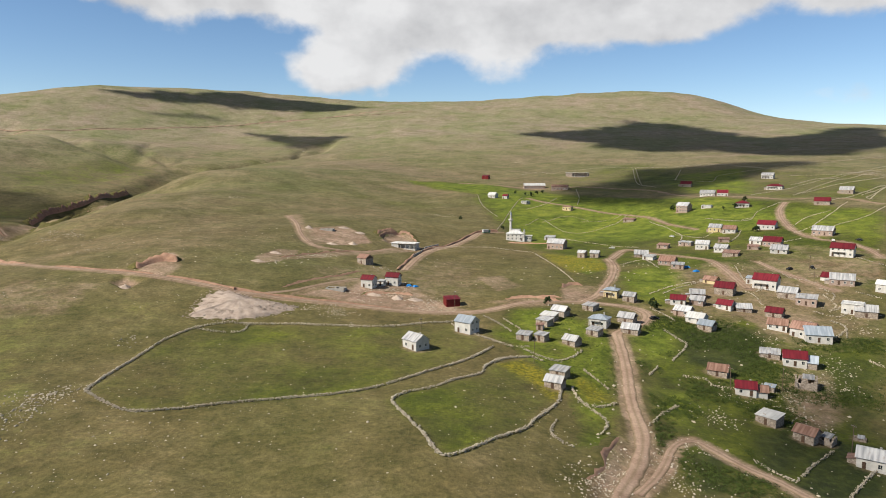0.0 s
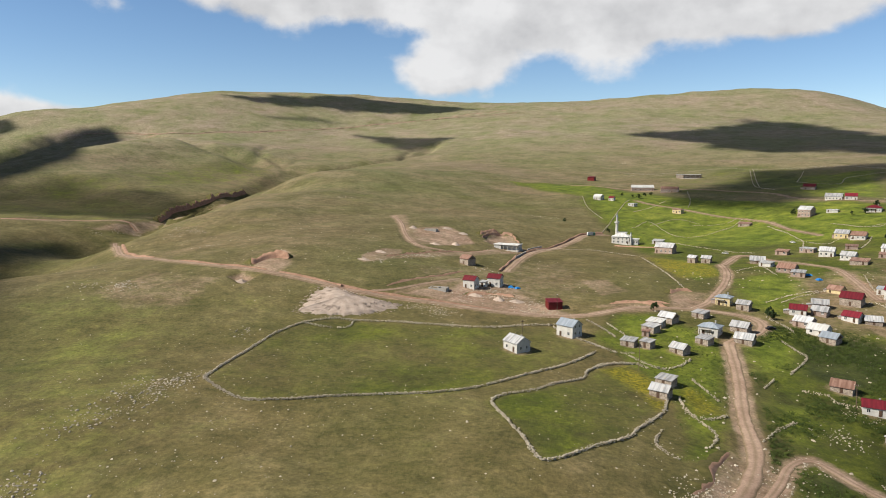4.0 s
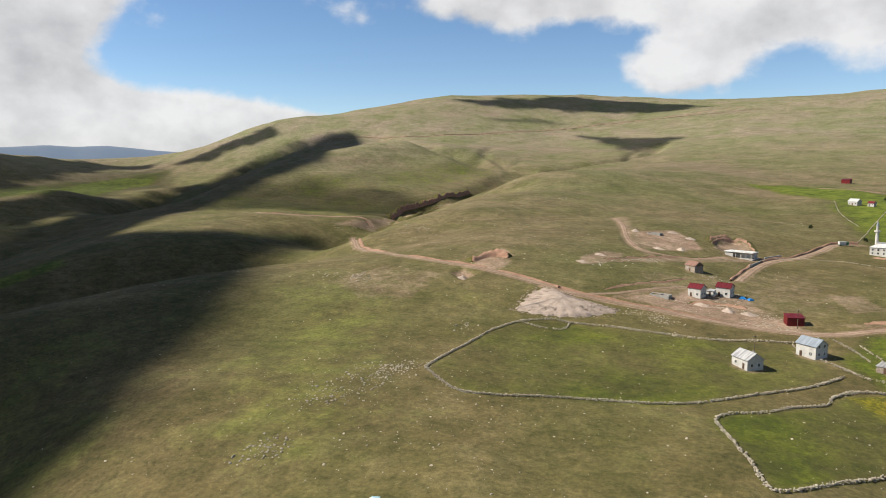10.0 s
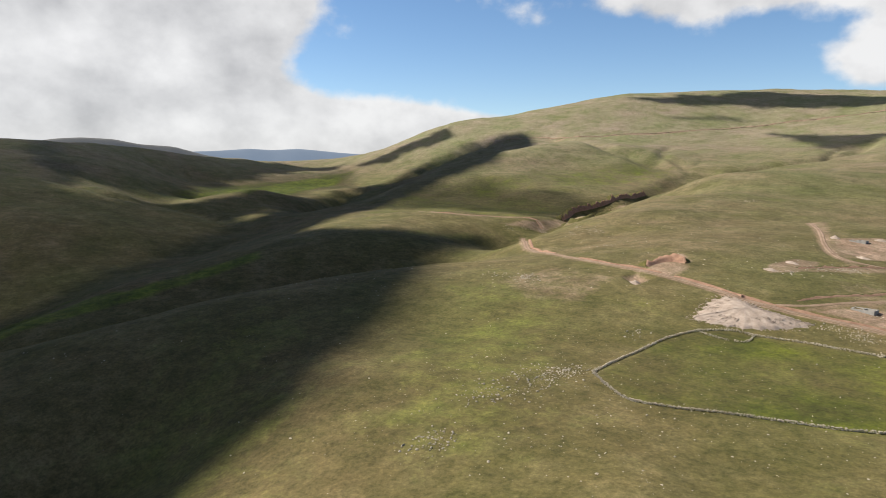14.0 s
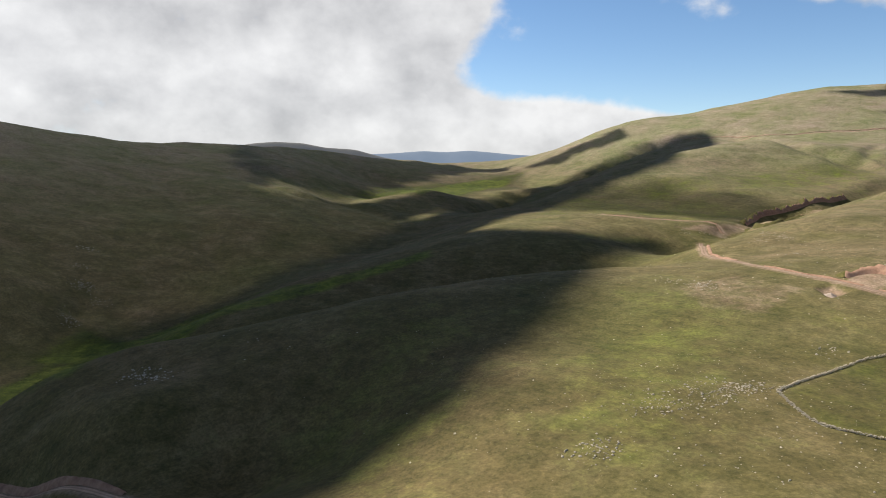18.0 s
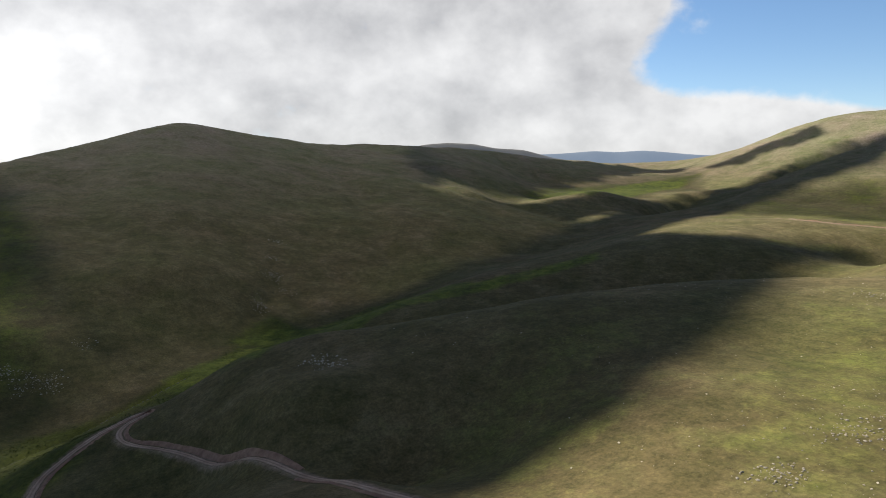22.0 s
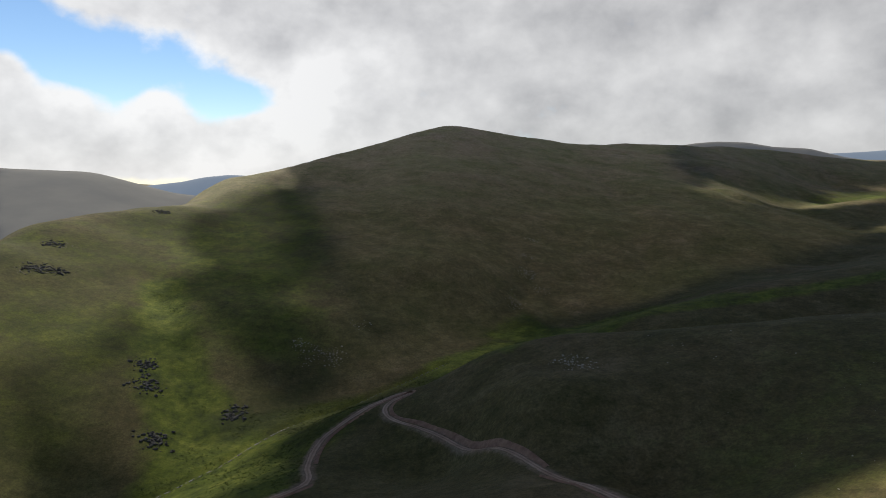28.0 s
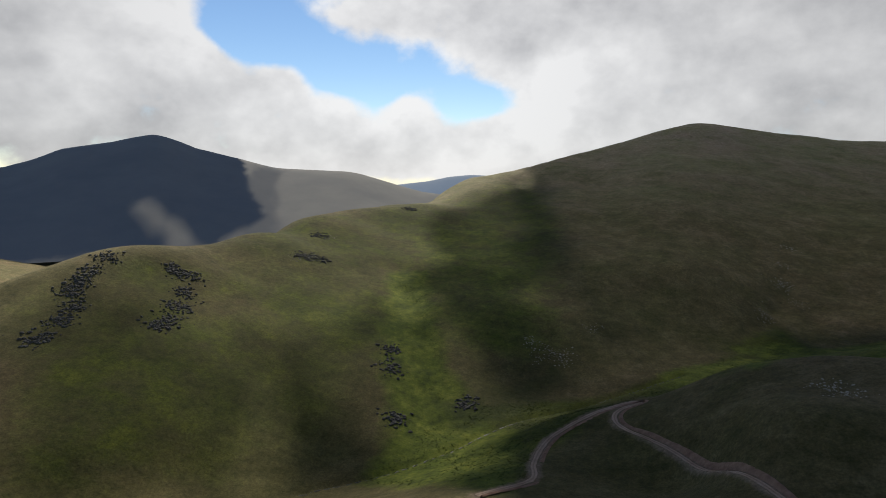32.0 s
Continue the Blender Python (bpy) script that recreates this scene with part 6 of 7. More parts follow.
# ---- clouds that shade the slopes ----
def cloud(name, cover, soft, outline, base):
    """A flat-based cloud, kept out of view, placed so that its shade falls on the outlined stretch of hillside."""
    slant = np.array([SUN_WAY.x, SUN_WAY.y]) / SUN_WAY.z
    pts = np.array([np.array(p[:2]) + slant * (base - (p[2] if len(p) > 2 else height_at(*p))) for p in outline])
    step = 16.0 if name == "far" else 10.0
    lo, hi = pts.min(0) - 3 * step - soft, pts.max(0) + 3 * step + soft
    xs, ys = np.arange(lo[0], hi[0], step), np.arange(lo[1], hi[1], step)
    x, y = np.meshgrid(xs, ys, indexing="ij")
    odd, near = np.zeros(x.shape, bool), np.full(x.shape, 1e6)
    for (x0, y0), (x1, y1) in zip(pts, np.roll(pts, -1, 0)):
        if abs(y1 - y0) > 1e-6:
            odd ^= ((y0 > y) != (y1 > y)) & (x < (x1 - x0) * (y - y0) / (y1 - y0) + x0)
        length2 = (x1 - x0) ** 2 + (y1 - y0) ** 2 + 1e-6
        t = np.clip(((x - x0) * (x1 - x0) + (y - y0) * (y1 - y0)) / length2, 0, 1)
        near = np.minimum(near, np.hypot(x - x0 - t * (x1 - x0), y - y0 - t * (y1 - y0)))
    signed = np.where(odd, near, -near)
    edge = signed + soft * 0.35 + soft * 0.9 * lattice(x, y, soft * 3.5, 31) + soft * 0.5 * lattice(x, y, soft * 1.3, 32)
    inner = np.clip(0.5 + edge / (2 * soft), 0, 1)
    keep = np.random.RandomState(len(name)).rand(*x.shape) < 1.2 * inner * inner * (3 - 2 * inner)
    px, py = x[keep], y[keep]
    if cover > 0.99:
        # Deep cloud: a flat base under a heaped top.
        thick = step * 0.4 + 4.0 * np.sqrt(np.maximum(0.0, signed[keep])) * (1.1 + 0.6 * lattice(px, py, step * 3, 34))
        corners = np.array([(-1, -1, 0), (1, -1, 0), (1, 1, 0), (-1, 1, 0), (-0.6, -0.6, 1), (0.6, -0.6, 1), (0.6, 0.6, 1), (-0.6, 0.6, 1)])
        sides = np.array([(3, 2, 1, 0), (4, 5, 6, 7), (0, 1, 5, 4), (1, 2, 6, 5), (2, 3, 7, 6), (3, 0, 4, 7)])
    else:
        # A thin veil.
        thick = np.zeros_like(px)
        corners = np.array([(-1, -1, 0), (1, -1, 0), (1, 1, 0), (-1, 1, 0)])
        sides = np.array([(0, 1, 2, 3)])
    verts = np.stack([px[:, None] + corners[:, 0] * step * 0.5, py[:, None] + corners[:, 1] * step * 0.5, base + corners[:, 2] * thick[:, None]], -1).reshape(-1, 3)
    faces = (np.arange(len(px))[:, None, None] * len(corners) + sides).reshape(-1, 4)
    verts, faces = verts.tolist(), faces.tolist()
    return tagged(new("backdrop_cloud_" + name, joined("cloud", verts, faces, cloud_stuff(cover))), "broken white cumulus cloud over the hills, out of view, placed for its shade", "cloud", kind="structure")


for name, cover, soft, outline in SHADES:
    cloud(name, cover, soft, outline, 1250.0)
cloud("far", 1.0, 18.0, FAR_SHADE, 1250.0)


# ---- houses ----
def window_meshes():
    """A frame with a mullion and a sill in one piece, and the glass behind it."""
    xs, zs = (-0.62, -0.55, -0.45, -0.04, 0.04, 0.45, 0.55, 0.62), (-0.72, -0.65, -0.55, 0.55, 0.65)
    bm, corner = bmesh.new(), {}
    for a in range(7):
        for b in range(4):
            if b == 0 or (0 < a < 6 and (b in (1, 3) or a in (1, 3, 5))):
                for k in ((a, b), (a + 1, b), (a + 1, b + 1), (a, b + 1)):
                    if k not in corner:
                        corner[k] = bm.verts.new((xs[k[0]], -0.07, zs[k[1]]))
                bm.faces.new([corner[k] for k in ((a, b), (a + 1, b), (a + 1, b + 1), (a, b + 1))])
    front = bmesh.ops.extrude_face_region(bm, geom=bm.faces[:])["geom"]
    bmesh.ops.translate(bm, vec=(0, 0.10, 0), verts=[v for v in front if isinstance(v, bmesh.types.BMVert)])
    frame_mesh = mesh_of("window", bm, FRAME_PAINT)
    bm = bmesh.new()
    block(bm, -0.46, 0.46, -0.035, 0.02, -0.56, 0.56)
    return frame_mesh, mesh_of("pane", bm, GLASS)


WINDOW, PANE = window_meshes()
bm = bmesh.new()
block(bm, -0.48, 0.48, -0.07, 0.03, 0, 2.0)
block(bm, -0.4, 0.4, -0.1, -0.05, 1.15, 1.85)
block(bm, -0.4, 0.4, -0.1, -0.05, 0.15, 0.95)
DOOR = mesh_of("door", bm, DOOR_PAINT)
bm = bmesh.new()
block(bm, -0.25, 0.25, -0.25, 0.25, -0.6, 0.9)
block(bm, -0.32, 0.32, -0.32, 0.32, 0.9, 1.02)
CHIMNEY = mesh_of("chimney", bm, CONCRETE)


def add_window(house, x, y, z, turn=0.0, scale=1.0):
    w = shared("window", WINDOW, house, pose(x, y, z, 0, 0, turn) @ Matrix.Diagonal((scale, 1, scale, 1)))
    shared("pane", PANE, w)
    return w


def slab(length, run, thick, ribs):
    """A roof slope of ribbed sheet lying in x (along the eave) and y (up the slope)."""
    bm = bmesh.new()
    n = max(6, int(length / 0.3)) if ribs else 2
    rows = []
    for y in (0, run):
        for z in (0, thick):
            rows.append([bm.verts.new((-length / 2 + length * k / n, y, z + (0.05 if ribs and z and k % 3 == 1 else 0))) for k in range(n + 1)])
    low0, top0, low1, top1 = rows
    for k in range(n):
        bm.faces.new((top0[k], top0[k + 1], top1[k + 1], top1[k]))
        bm.faces.new((low0[k], low1[k], low1[k + 1], low0[k + 1]))
        bm.faces.new((low0[k], low0[k + 1], top0[k + 1], top0[k]))
        bm.faces.new((top1[k], top1[k + 1], low1[k + 1], low1[k]))
    bm.faces.new((low0[0], top0[0], top1[0], low1[0]))
    bm.faces.new((low1[n], top1[n], top0[n], low0[n]))
    return bm


def gable_walls(w, d, h, rise, drop=1.6):
    bm = bmesh.new()
    v = [bm.verts.new(p) for p in (
        (-w / 2, -d / 2, -drop), (w / 2, -d / 2, -drop), (w / 2, d / 2, -drop), (-w / 2, d / 2, -drop),
        (-w / 2, -d / 2, h), (w / 2, -d / 2, h), (w / 2, d / 2, h), (-w / 2, d / 2, h), (-w / 2, 0, h + rise), (w / 2, 0, h + rise))]
    for f in ((0, 1, 5, 4), (2, 3, 7, 6), (1, 2, 6, 9, 5), (3, 0, 4, 8, 7), (3, 2, 1, 0), (4, 5, 9, 8), (6, 7, 8, 9)):
        bm.faces.new([v[k] for k in f])
    return bm


LOOKS = {
    "white": "white plastered", "pink": "bare pinkish block", "yellow": "cream yellow plastered", "stone": "rough rubble stone", "red": "red metal-clad",
    "grey": "grey sheet-metal roof", "blue": "blue-grey sheet roof", "rust": "rusty brown sheet roof",
}
ROOF_WORDS = {"grey": "grey sheet-metal roof", "blue": "blue-grey sheet roof", "red": "dark red sheet roof", "rust": "rusty brown sheet roof", "white": "pale metal roof"}


def house(x, y, turn, w, d, h, kind, roof, wall):
    rnd = random.Random(int(x * 13 + y * 7))
    storeys = 2 if h > 4.6 else 1
    d, h, turn = d * 1.16, h * 0.84, turn + rnd.uniform(-12, 12)
    home = new("stone_barn" if wall == "stone" and h < 4.2 else "village_house")
    base = min(height_at(x + a * w * 0.4, y + b * d * 0.4) for a in (-1, 1) for b in (-1, 1))
    low = height_at(x, y)
    home.matrix_basis = pose(x, y, (low + base) / 2 + 0.1, 0, 0, turn)
    wall_mat, roof_mat = WALL_MATERIALS[wall], ROOF_MATERIALS[roof]
    label = f"{'two-storey ' if storeys == 2 else 'small '}{LOOKS[wall]} {'barn' if wall == 'stone' else 'house'} with {ROOF_WORDS[roof]}"
    over = 0.4
    if kind in ("gable", "long"):
        rise = d * (0.33 if kind == "gable" else 0.24)
        part("wall", gable_walls(w, d, h, rise), wall_mat, home)
        slope, run = math.atan2(rise, d / 2), math.hypot(rise, d / 2) + over
        for s in (0, 180):
            ob = part("roof_slope", slab(w + 2 * over, run, 0.09, roof != "red"), roof_mat, home, ROOF_WORDS[roof])
            ob.matrix_basis = pose(0, 0, 0, 0, 0, s) @ Matrix.Translation((0, -(d / 2 + over * math.cos(slope)), h - over * math.sin(slope) + 0.01)) @ Matrix.Rotation(slope, 4, "X")
        bm = bmesh.new()
        block(bm, -w / 2 - over, w / 2 + over, -0.16, 0.16, h + rise + 0.06, h + rise + 0.16)
        part("ridge_cap", bm, roof_mat, home)
    elif kind == "hip":
        part("wall", gable_walls(w, d, h, 0.05), wall_mat, home)
        bm = bmesh.new()
        rise, a, b, r = d * 0.26, w / 2 + 0.5, d / 2 + 0.5, max(0.4, w / 2 - d / 2)
        v = [bm.verts.new(p) for p in ((-a, -b, h), (a, -b, h), (a, b, h), (-a, b, h), (-a, -b, h + 0.14), (a, -b, h + 0.14), (a, b, h + 0.14), (-a, b, h + 0.14), (-r, 0, h + rise), (r, 0, h + rise))]
        for f in ((3, 2, 1, 0), (0, 1, 5, 4), (1, 2, 6, 5), (2, 3, 7, 6), (3, 0, 4, 7), (4, 5, 9, 8), (6, 7, 8, 9), (5, 6, 9), (7, 4, 8)):
            bm.faces.new([v[k] for k in f])
        part("roof", bm, roof_mat, home, ROOF_WORDS[roof])
    elif kind == "shed":
        bm = bmesh.new()
        rise = d * 0.14
        v = [bm.verts.new(p) for p in ((-w / 2, -d / 2, -1.6), (w / 2, -d / 2, -1.6), (w / 2, d / 2, -1.6), (-w / 2, d / 2, -1.6), (-w / 2, -d / 2, h), (w / 2, -d / 2, h), (w / 2, d / 2, h + rise), (-w / 2, d / 2, h + rise))]
        for f in ((0, 1, 5, 4), (1, 2, 6, 5), (2, 3, 7, 6), (3, 0, 4, 7), (4, 5, 6, 7), (3, 2, 1, 0)):
            bm.faces.new([v[k] for k in f])
        part("wall", bm, wall_mat, home)
        slope = math.atan2(rise, d)
        ob = part("roof_slope", slab(w + 0.6, math.hypot(rise, d) + 0.6, 0.09, True), roof_mat, home, ROOF_WORDS[roof])
        ob.matrix_basis = Matrix.Translation((0, -d / 2 - 0.3, h - 0.3 * math.sin(slope) + 0.01)) @ Matrix.Rotation(slope, 4, "X")
        if wall != "red":
            for k in range(rnd.randint(2, 5)):
                sx, sy = rnd.uniform(-w * 0.42, w * 0.42), rnd.uniform(-d * 0.4, d * 0.4)
                bm = bmesh.new()
                bmesh.ops.create_icosphere(bm, subdivisions=1, radius=0.2)
                part("weight_stone", bm, FIELD_STONE, home, "stone that holds the roof sheets down").matrix_basis = Matrix.Translation((sx, sy, h + (sy + d / 2) / d * rise + 0.2)) @ Matrix.Diagonal((1.2, 1, 0.7, 1))
    elif kind == "flat":
        part("wall", gable_walls(w, d, h, 0.02), wall_mat, home)
        bm = bmesh.new()
        block(bm, -w / 2 - 0.3, w / 2 + 0.3, -d / 2 - 0.3, d / 2 + 0.3, h + 0.01, h + 0.2)
        for x0, x1, y0, y1 in ((-w / 2, w / 2, -d / 2, -d / 2 + 0.2), (-w / 2, w / 2, d / 2 - 0.2, d / 2), (-w / 2, -w / 2 + 0.2, -d / 2, d / 2), (w / 2 - 0.2, w / 2, -d / 2, d / 2)):
            block(bm, x0, x1, y0, y1, h + 0.2, h + 0.5)
        part("roof", bm, roof_mat, home)
    elif kind == "open":
        bm = bmesh.new()
        block(bm, -w / 2, w / 2, -d * 0.1, d / 2, -1.6, h)
        block(bm, -w / 2, -w * 0.2, -d / 2, -d * 0.1, -1.6, h)
        part("wall", bm, wall_mat, home)
        bm = bmesh.new()
        block(bm, -w / 2 - 0.5, w / 2 + 0.5, -d / 2 - 0.6, d / 2 + 0.4, h, h + 0.35)
        part("roof", bm, roof_mat, home, "flat concrete roof slab")
        for k in range(4):
            bm = bmesh.new()
            px = -w * 0.1 + k * w * 0.19
            block(bm, px - 0.18, px + 0.18, -d / 2 + 0.1, -d / 2 + 0.45, -1.6, h)
            part("column", bm, CONCRETE, home)
        bm = bmesh.new()
        block(bm, -w / 2 - 1, w / 2 + 1, -d / 2 - 1.5, d / 2, -1.6, 0.15)
        part("floor_slab", bm, CONCRETE, home)
        label = "unfinished open-fronted building with a flat concrete roof"
    elif kind == "ruin":
        for k, (x0, x1, y0, y1) in enumerate(((-w / 2, w / 2, -d / 2, -d / 2 + 0.5), (-w / 2, w / 2, d / 2 - 0.5, d / 2), (-w / 2, -w / 2 + 0.5, -d / 2 + 0.5, d / 2 - 0.5), (w / 2 - 0.5, w / 2, -d / 2 + 0.5, d / 2 - 0.5))):
            bm, n = bmesh.new(), 7
            long = x1 - x0 > y1 - y0
            rim = [(0.0, -1.6)]
            for i in range(n):
                top = h * (0.75 + 0.25 * math.sin(i * 1.9 + k * 2 + x))
                rim += [(i / n + 0.02, top), ((i + 0.9) / n, top - 0.1)]
            rim.append((1.0, -1.6))
            near = [bm.verts.new((x0 + (x1 - x0) * t, y0, z) if long else (x0, y0 + (y1 - y0) * t, z)) for t, z in rim]
            face = bm.faces.new(near)
            moved = bmesh.ops.extrude_face_region(bm, geom=[face])["geom"]
            bmesh.ops.translate(bm, vec=(0, y1 - y0, 0) if long else (x1 - x0, 0, 0), verts=[v for v in moved if isinstance(v, bmesh.types.BMVert)])
            bmesh.ops.recalc_face_normals(bm, faces=bm.faces[:])
            part("wall", bm, wall_mat, home)
        ob = part("roof_slope", slab(w * 0.55, d * 0.8, 0.08, True), roof_mat, home, "loose remaining roof sheets")
        ob.matrix_basis = Matrix.Translation((w * 0.1, -d * 0.35, h * 0.86)) @ Matrix.Rotation(0.12, 4, "X")
        label = "half-ruined roofless rubble stone barn"
    if kind in ("gable", "hip", "shed", "flat", "long") and wall != "red":
        blind = wall == "stone" and h < 4.0
        n = max(1, int(w / (4.5 if blind else 2.6)))
        door_at = rnd.randrange(n)
        for s in range(storeys):
            z = 1.55 + s * 2.7
            for k in range(n):
                px = (k + 0.5) / n * w - w / 2
                if s == 0 and k == door_at:
                    shared("door", DOOR, home, pose(px, -d / 2, 0.05))
                elif z + 0.7 < h + 0.1:
                    add_window(home, px, -d / 2, z, 0, 0.7 if blind else 1.0)
            if not blind and z + 0.7 < h + 0.6:
                for py in ((-d * 0.22, d * 0.22) if d > 5 else (0,)):
                    add_window(home, w / 2, py, z, 90, 0.9)
                    add_window(home, -w / 2, py, z, -90, 0.9)
    if kind in ("gable", "hip") and wall != "stone":
        shared("chimney", CHIMNEY, home, pose(w * 0.22, d * 0.12, h + d * 0.22))
    if kind in ("gable", "hip") and rnd.random() < 0.5 and w > 5:
        # A lean-to against the back or the left end.
        aw, ad, ah = rnd.uniform(0.35, 0.55) * w, rnd.uniform(1.8, 2.8), min(h * 0.7, 2.3)
        m = pose(-w * 0.15, d / 2, 0, 0, 0, 180) if rnd.random() < 0.4 else pose(-w / 2, 0, 0, 0, 0, -90)
        if m.translation.x < -w * 0.4:
            aw = min(aw, d * 0.8)
        bm = bmesh.new()
        v = [bm.verts.new(p) for p in ((-aw / 2, -ad, -1.6), (aw / 2, -ad, -1.6), (aw / 2, -0.01, -1.6), (-aw / 2, -0.01, -1.6), (-aw / 2, -ad, ah * 0.78), (aw / 2, -ad, ah * 0.78), (aw / 2, -0.01, ah), (-aw / 2, -0.01, ah))]
        for f in ((0, 1, 5, 4), (1, 2, 6, 5), (2, 3, 7, 6), (3, 0, 4, 7), (4, 5, 6, 7), (3, 2, 1, 0)):
            bm.faces.new([v[k] for k in f])
        annex = part("lean_to", bm, WALL_MATERIALS[rnd.choice(("stone", "pink", "stone"))], home, "low lean-to of rough walling")
        annex.matrix_basis = m
        slope = math.atan2(ah * 0.22, ad)
        lid = part("lean_to_roof", slab(aw + 0.4, math.hypot(ah * 0.22, ad) + 0.2, 0.07, True), ROOF_MATERIALS[rnd.choice(("grey", "rust", "grey"))], annex)
        lid.matrix_basis = Matrix.Translation((0, -ad - 0.2, ah * 0.78 - 0.03)) @ Matrix.Rotation(slope, 4, "X")
        shared("door", DOOR, annex, pose(0, -ad, 0.0) @ Matrix.Diagonal((0.8, 1, min(1.0, ah * 0.36), 1)))
    if kind == "gable" and wall == "stone" and rnd.random() < 0.6:
        # A boarded gable under the roof, and a leaning pole.
        bm = bmesh.new()
        for k in range(6):
            py = -d * 0.3 + k * d * 0.12
            block(bm, w / 2, w / 2 + 0.05, py, py + d * 0.1, h - 0.3, h + d * 0.27 * (1 - abs(py + d * 0.05) / (d / 2)) - 0.1)
        part("gable_boards", bm, WOOD, home, "dark weathered gable boards")
    if kind == "hip" or (kind == "gable" and wall in ("white", "yellow") and w > 9 and storeys == 2):
        bm = bmesh.new()
        block(bm, -w * 0.4, w * 0.15, -d / 2 - 1.3, -d / 2, 2.55, 2.7)
        part("balcony", bm, CONCRETE, home)
        for k in range(3):
            bm = bmesh.new()
            px = -w * 0.38 + k * w * 0.26
            block(bm, px - 0.08, px + 0.08, -d / 2 - 1.25, -d / 2 - 1.1, -1.0, 2.55)
            part("post", bm, WOOD, home)
    return tagged(home, label, "barn" if home.name.startswith("stone") else "house", "village houses")


for quarter in QUARTERS:
    for row in quarter:
        house(*row)


# ---- the mosque ----
def mosque(x, y):
    m = new("mosque")
    m.matrix_basis = pose(x, y, height_at(x, y) + 0.1, 0, 0, -14)
    white, lead = WALL_MATERIALS["white"], ROOF_MATERIALS["white"]
    bm = bmesh.new()
    block(bm, -6.5, 6.5, -5, 5, -2, 5.4)
    part("wall", bm, white, m)
    bm = bmesh.new()
    v = [bm.verts.new(p) for p in ((-7, -5.5, 5.4), (7, -5.5, 5.4), (7, 5.5, 5.4), (-7, 5.5, 5.4), (-2, 0, 7.6), (2, 0, 7.6))]
    for f in ((3, 2, 1, 0), (0, 1, 5, 4), (2, 3, 4, 5), (1, 2, 5), (3, 0, 4)):
        bm.faces.new([v[k] for k in f])
    part("roof", bm, lead, m, "low pale hipped roof")
    bm = bmesh.new()
    block(bm, -4, 3, 5.0, 9.5, -2, 7.6)
    part("rear_wing", bm, white, m)
    bm = bmesh.new()
    block(bm, -4.3, 3.3, 4.8, 9.8, 7.6, 7.85)
    part("rear_roof", bm, lead, m)
    bm = bmesh.new()
    block(bm, 6.5, 13, -3.5, 3, -2, 3.6)
    part("porch_wing", bm, white, m)
    bm = bmesh.new()
    block(bm, 6.4, 13.4, -3.9, 3.4, 3.6, 3.85)
    part("porch_roof", bm, lead, m)
    for k in range(4):
        for z in (1.6, 3.9):
            add_window(m, -4.8 + k * 3.2, -5, z, 0, 1.1)
        if k < 3:
            add_window(m, 8 + k * 2, -3.5, 1.7)
    shared("door", DOOR, m, pose(5.4, -5, 0.05))
    minaret = part_tower(m, -4.5, 6.2, 23.0, 1.25, "minaret")
    part_tower(m, 7.6, -4.4, 9.5, 0.75, "turret")
    return tagged(m, "white village mosque with a slender minaret and pale roof", "mosque")


def part_tower(m, x, y, tall, r, name):
    white = WALL_MATERIALS["white"]
    bm = bmesh.new()
    tube(bm, r * 1.25, r * 1.25, -2, tall * 0.16, 8)
    tube(bm, r * 1.25, r * 0.85, tall * 0.16, tall * 0.21, 8)
    tube(bm, r * 0.85, r * 0.78, tall * 0.21, tall * 0.62, 14)
    tower = part(name, bm, white, m)
    tower.matrix_basis = pose(x, y, 0)
    bm = bmesh.new()
    tube(bm, r * 0.8, r * 1.5, tall * 0.62, tall * 0.65, 14)
    tube(bm, r * 1.5, r * 1.5, tall * 0.65, tall * 0.69, 14)
    part("gallery", bm, white, tower)
    bm = bmesh.new()
    tube(bm, r * 0.66, r * 0.62, tall * 0.69, tall * 0.84, 14)
    part("upper_shaft", bm, white, tower)
    bm = bmesh.new()
    tube(bm, r * 0.85, 0.04, tall * 0.84, tall * 0.97, 14)
    tube(bm, 0.06, 0.02, tall * 0.97, tall, 6)
    part("cap", bm, ROOF_MATERIALS["blue"], tower, "pointed grey cap")
    return tower


mosque(*MOSQUE)


# ---- dry stone walls, heaps and rocks ----
for n, points in enumerate(DRY_WALLS + SMALL_WALLS):
    rnd = np.random.RandomState(100 + n)
    places = []
    close = min(math.hypot(*p) for p in points) < 330
    for px, py in smooth(points, 0.5 if close else 0.9):
        if rnd.rand() < (0.03 if n < 3 else 0.10):
            continue
        for layer in range(3 if close else 2):
            size = rnd.uniform(0.16, 0.40) * (1.0 if close else 1.35) * (1.0 if n < 3 else 0.8)
            ox, oy = rnd.normal(0, 0.2, 2)
            places.append((px + ox, py + oy, ground(px + ox, py + oy) + 0.1 + layer * 0.26, size))
    tagged(new("dry_stone_wall", stones("dry_stone_wall", places, FIELD_STONE, 7 + n)), "low uneven dry wall of pale field stones", "stone wall", "field walls")


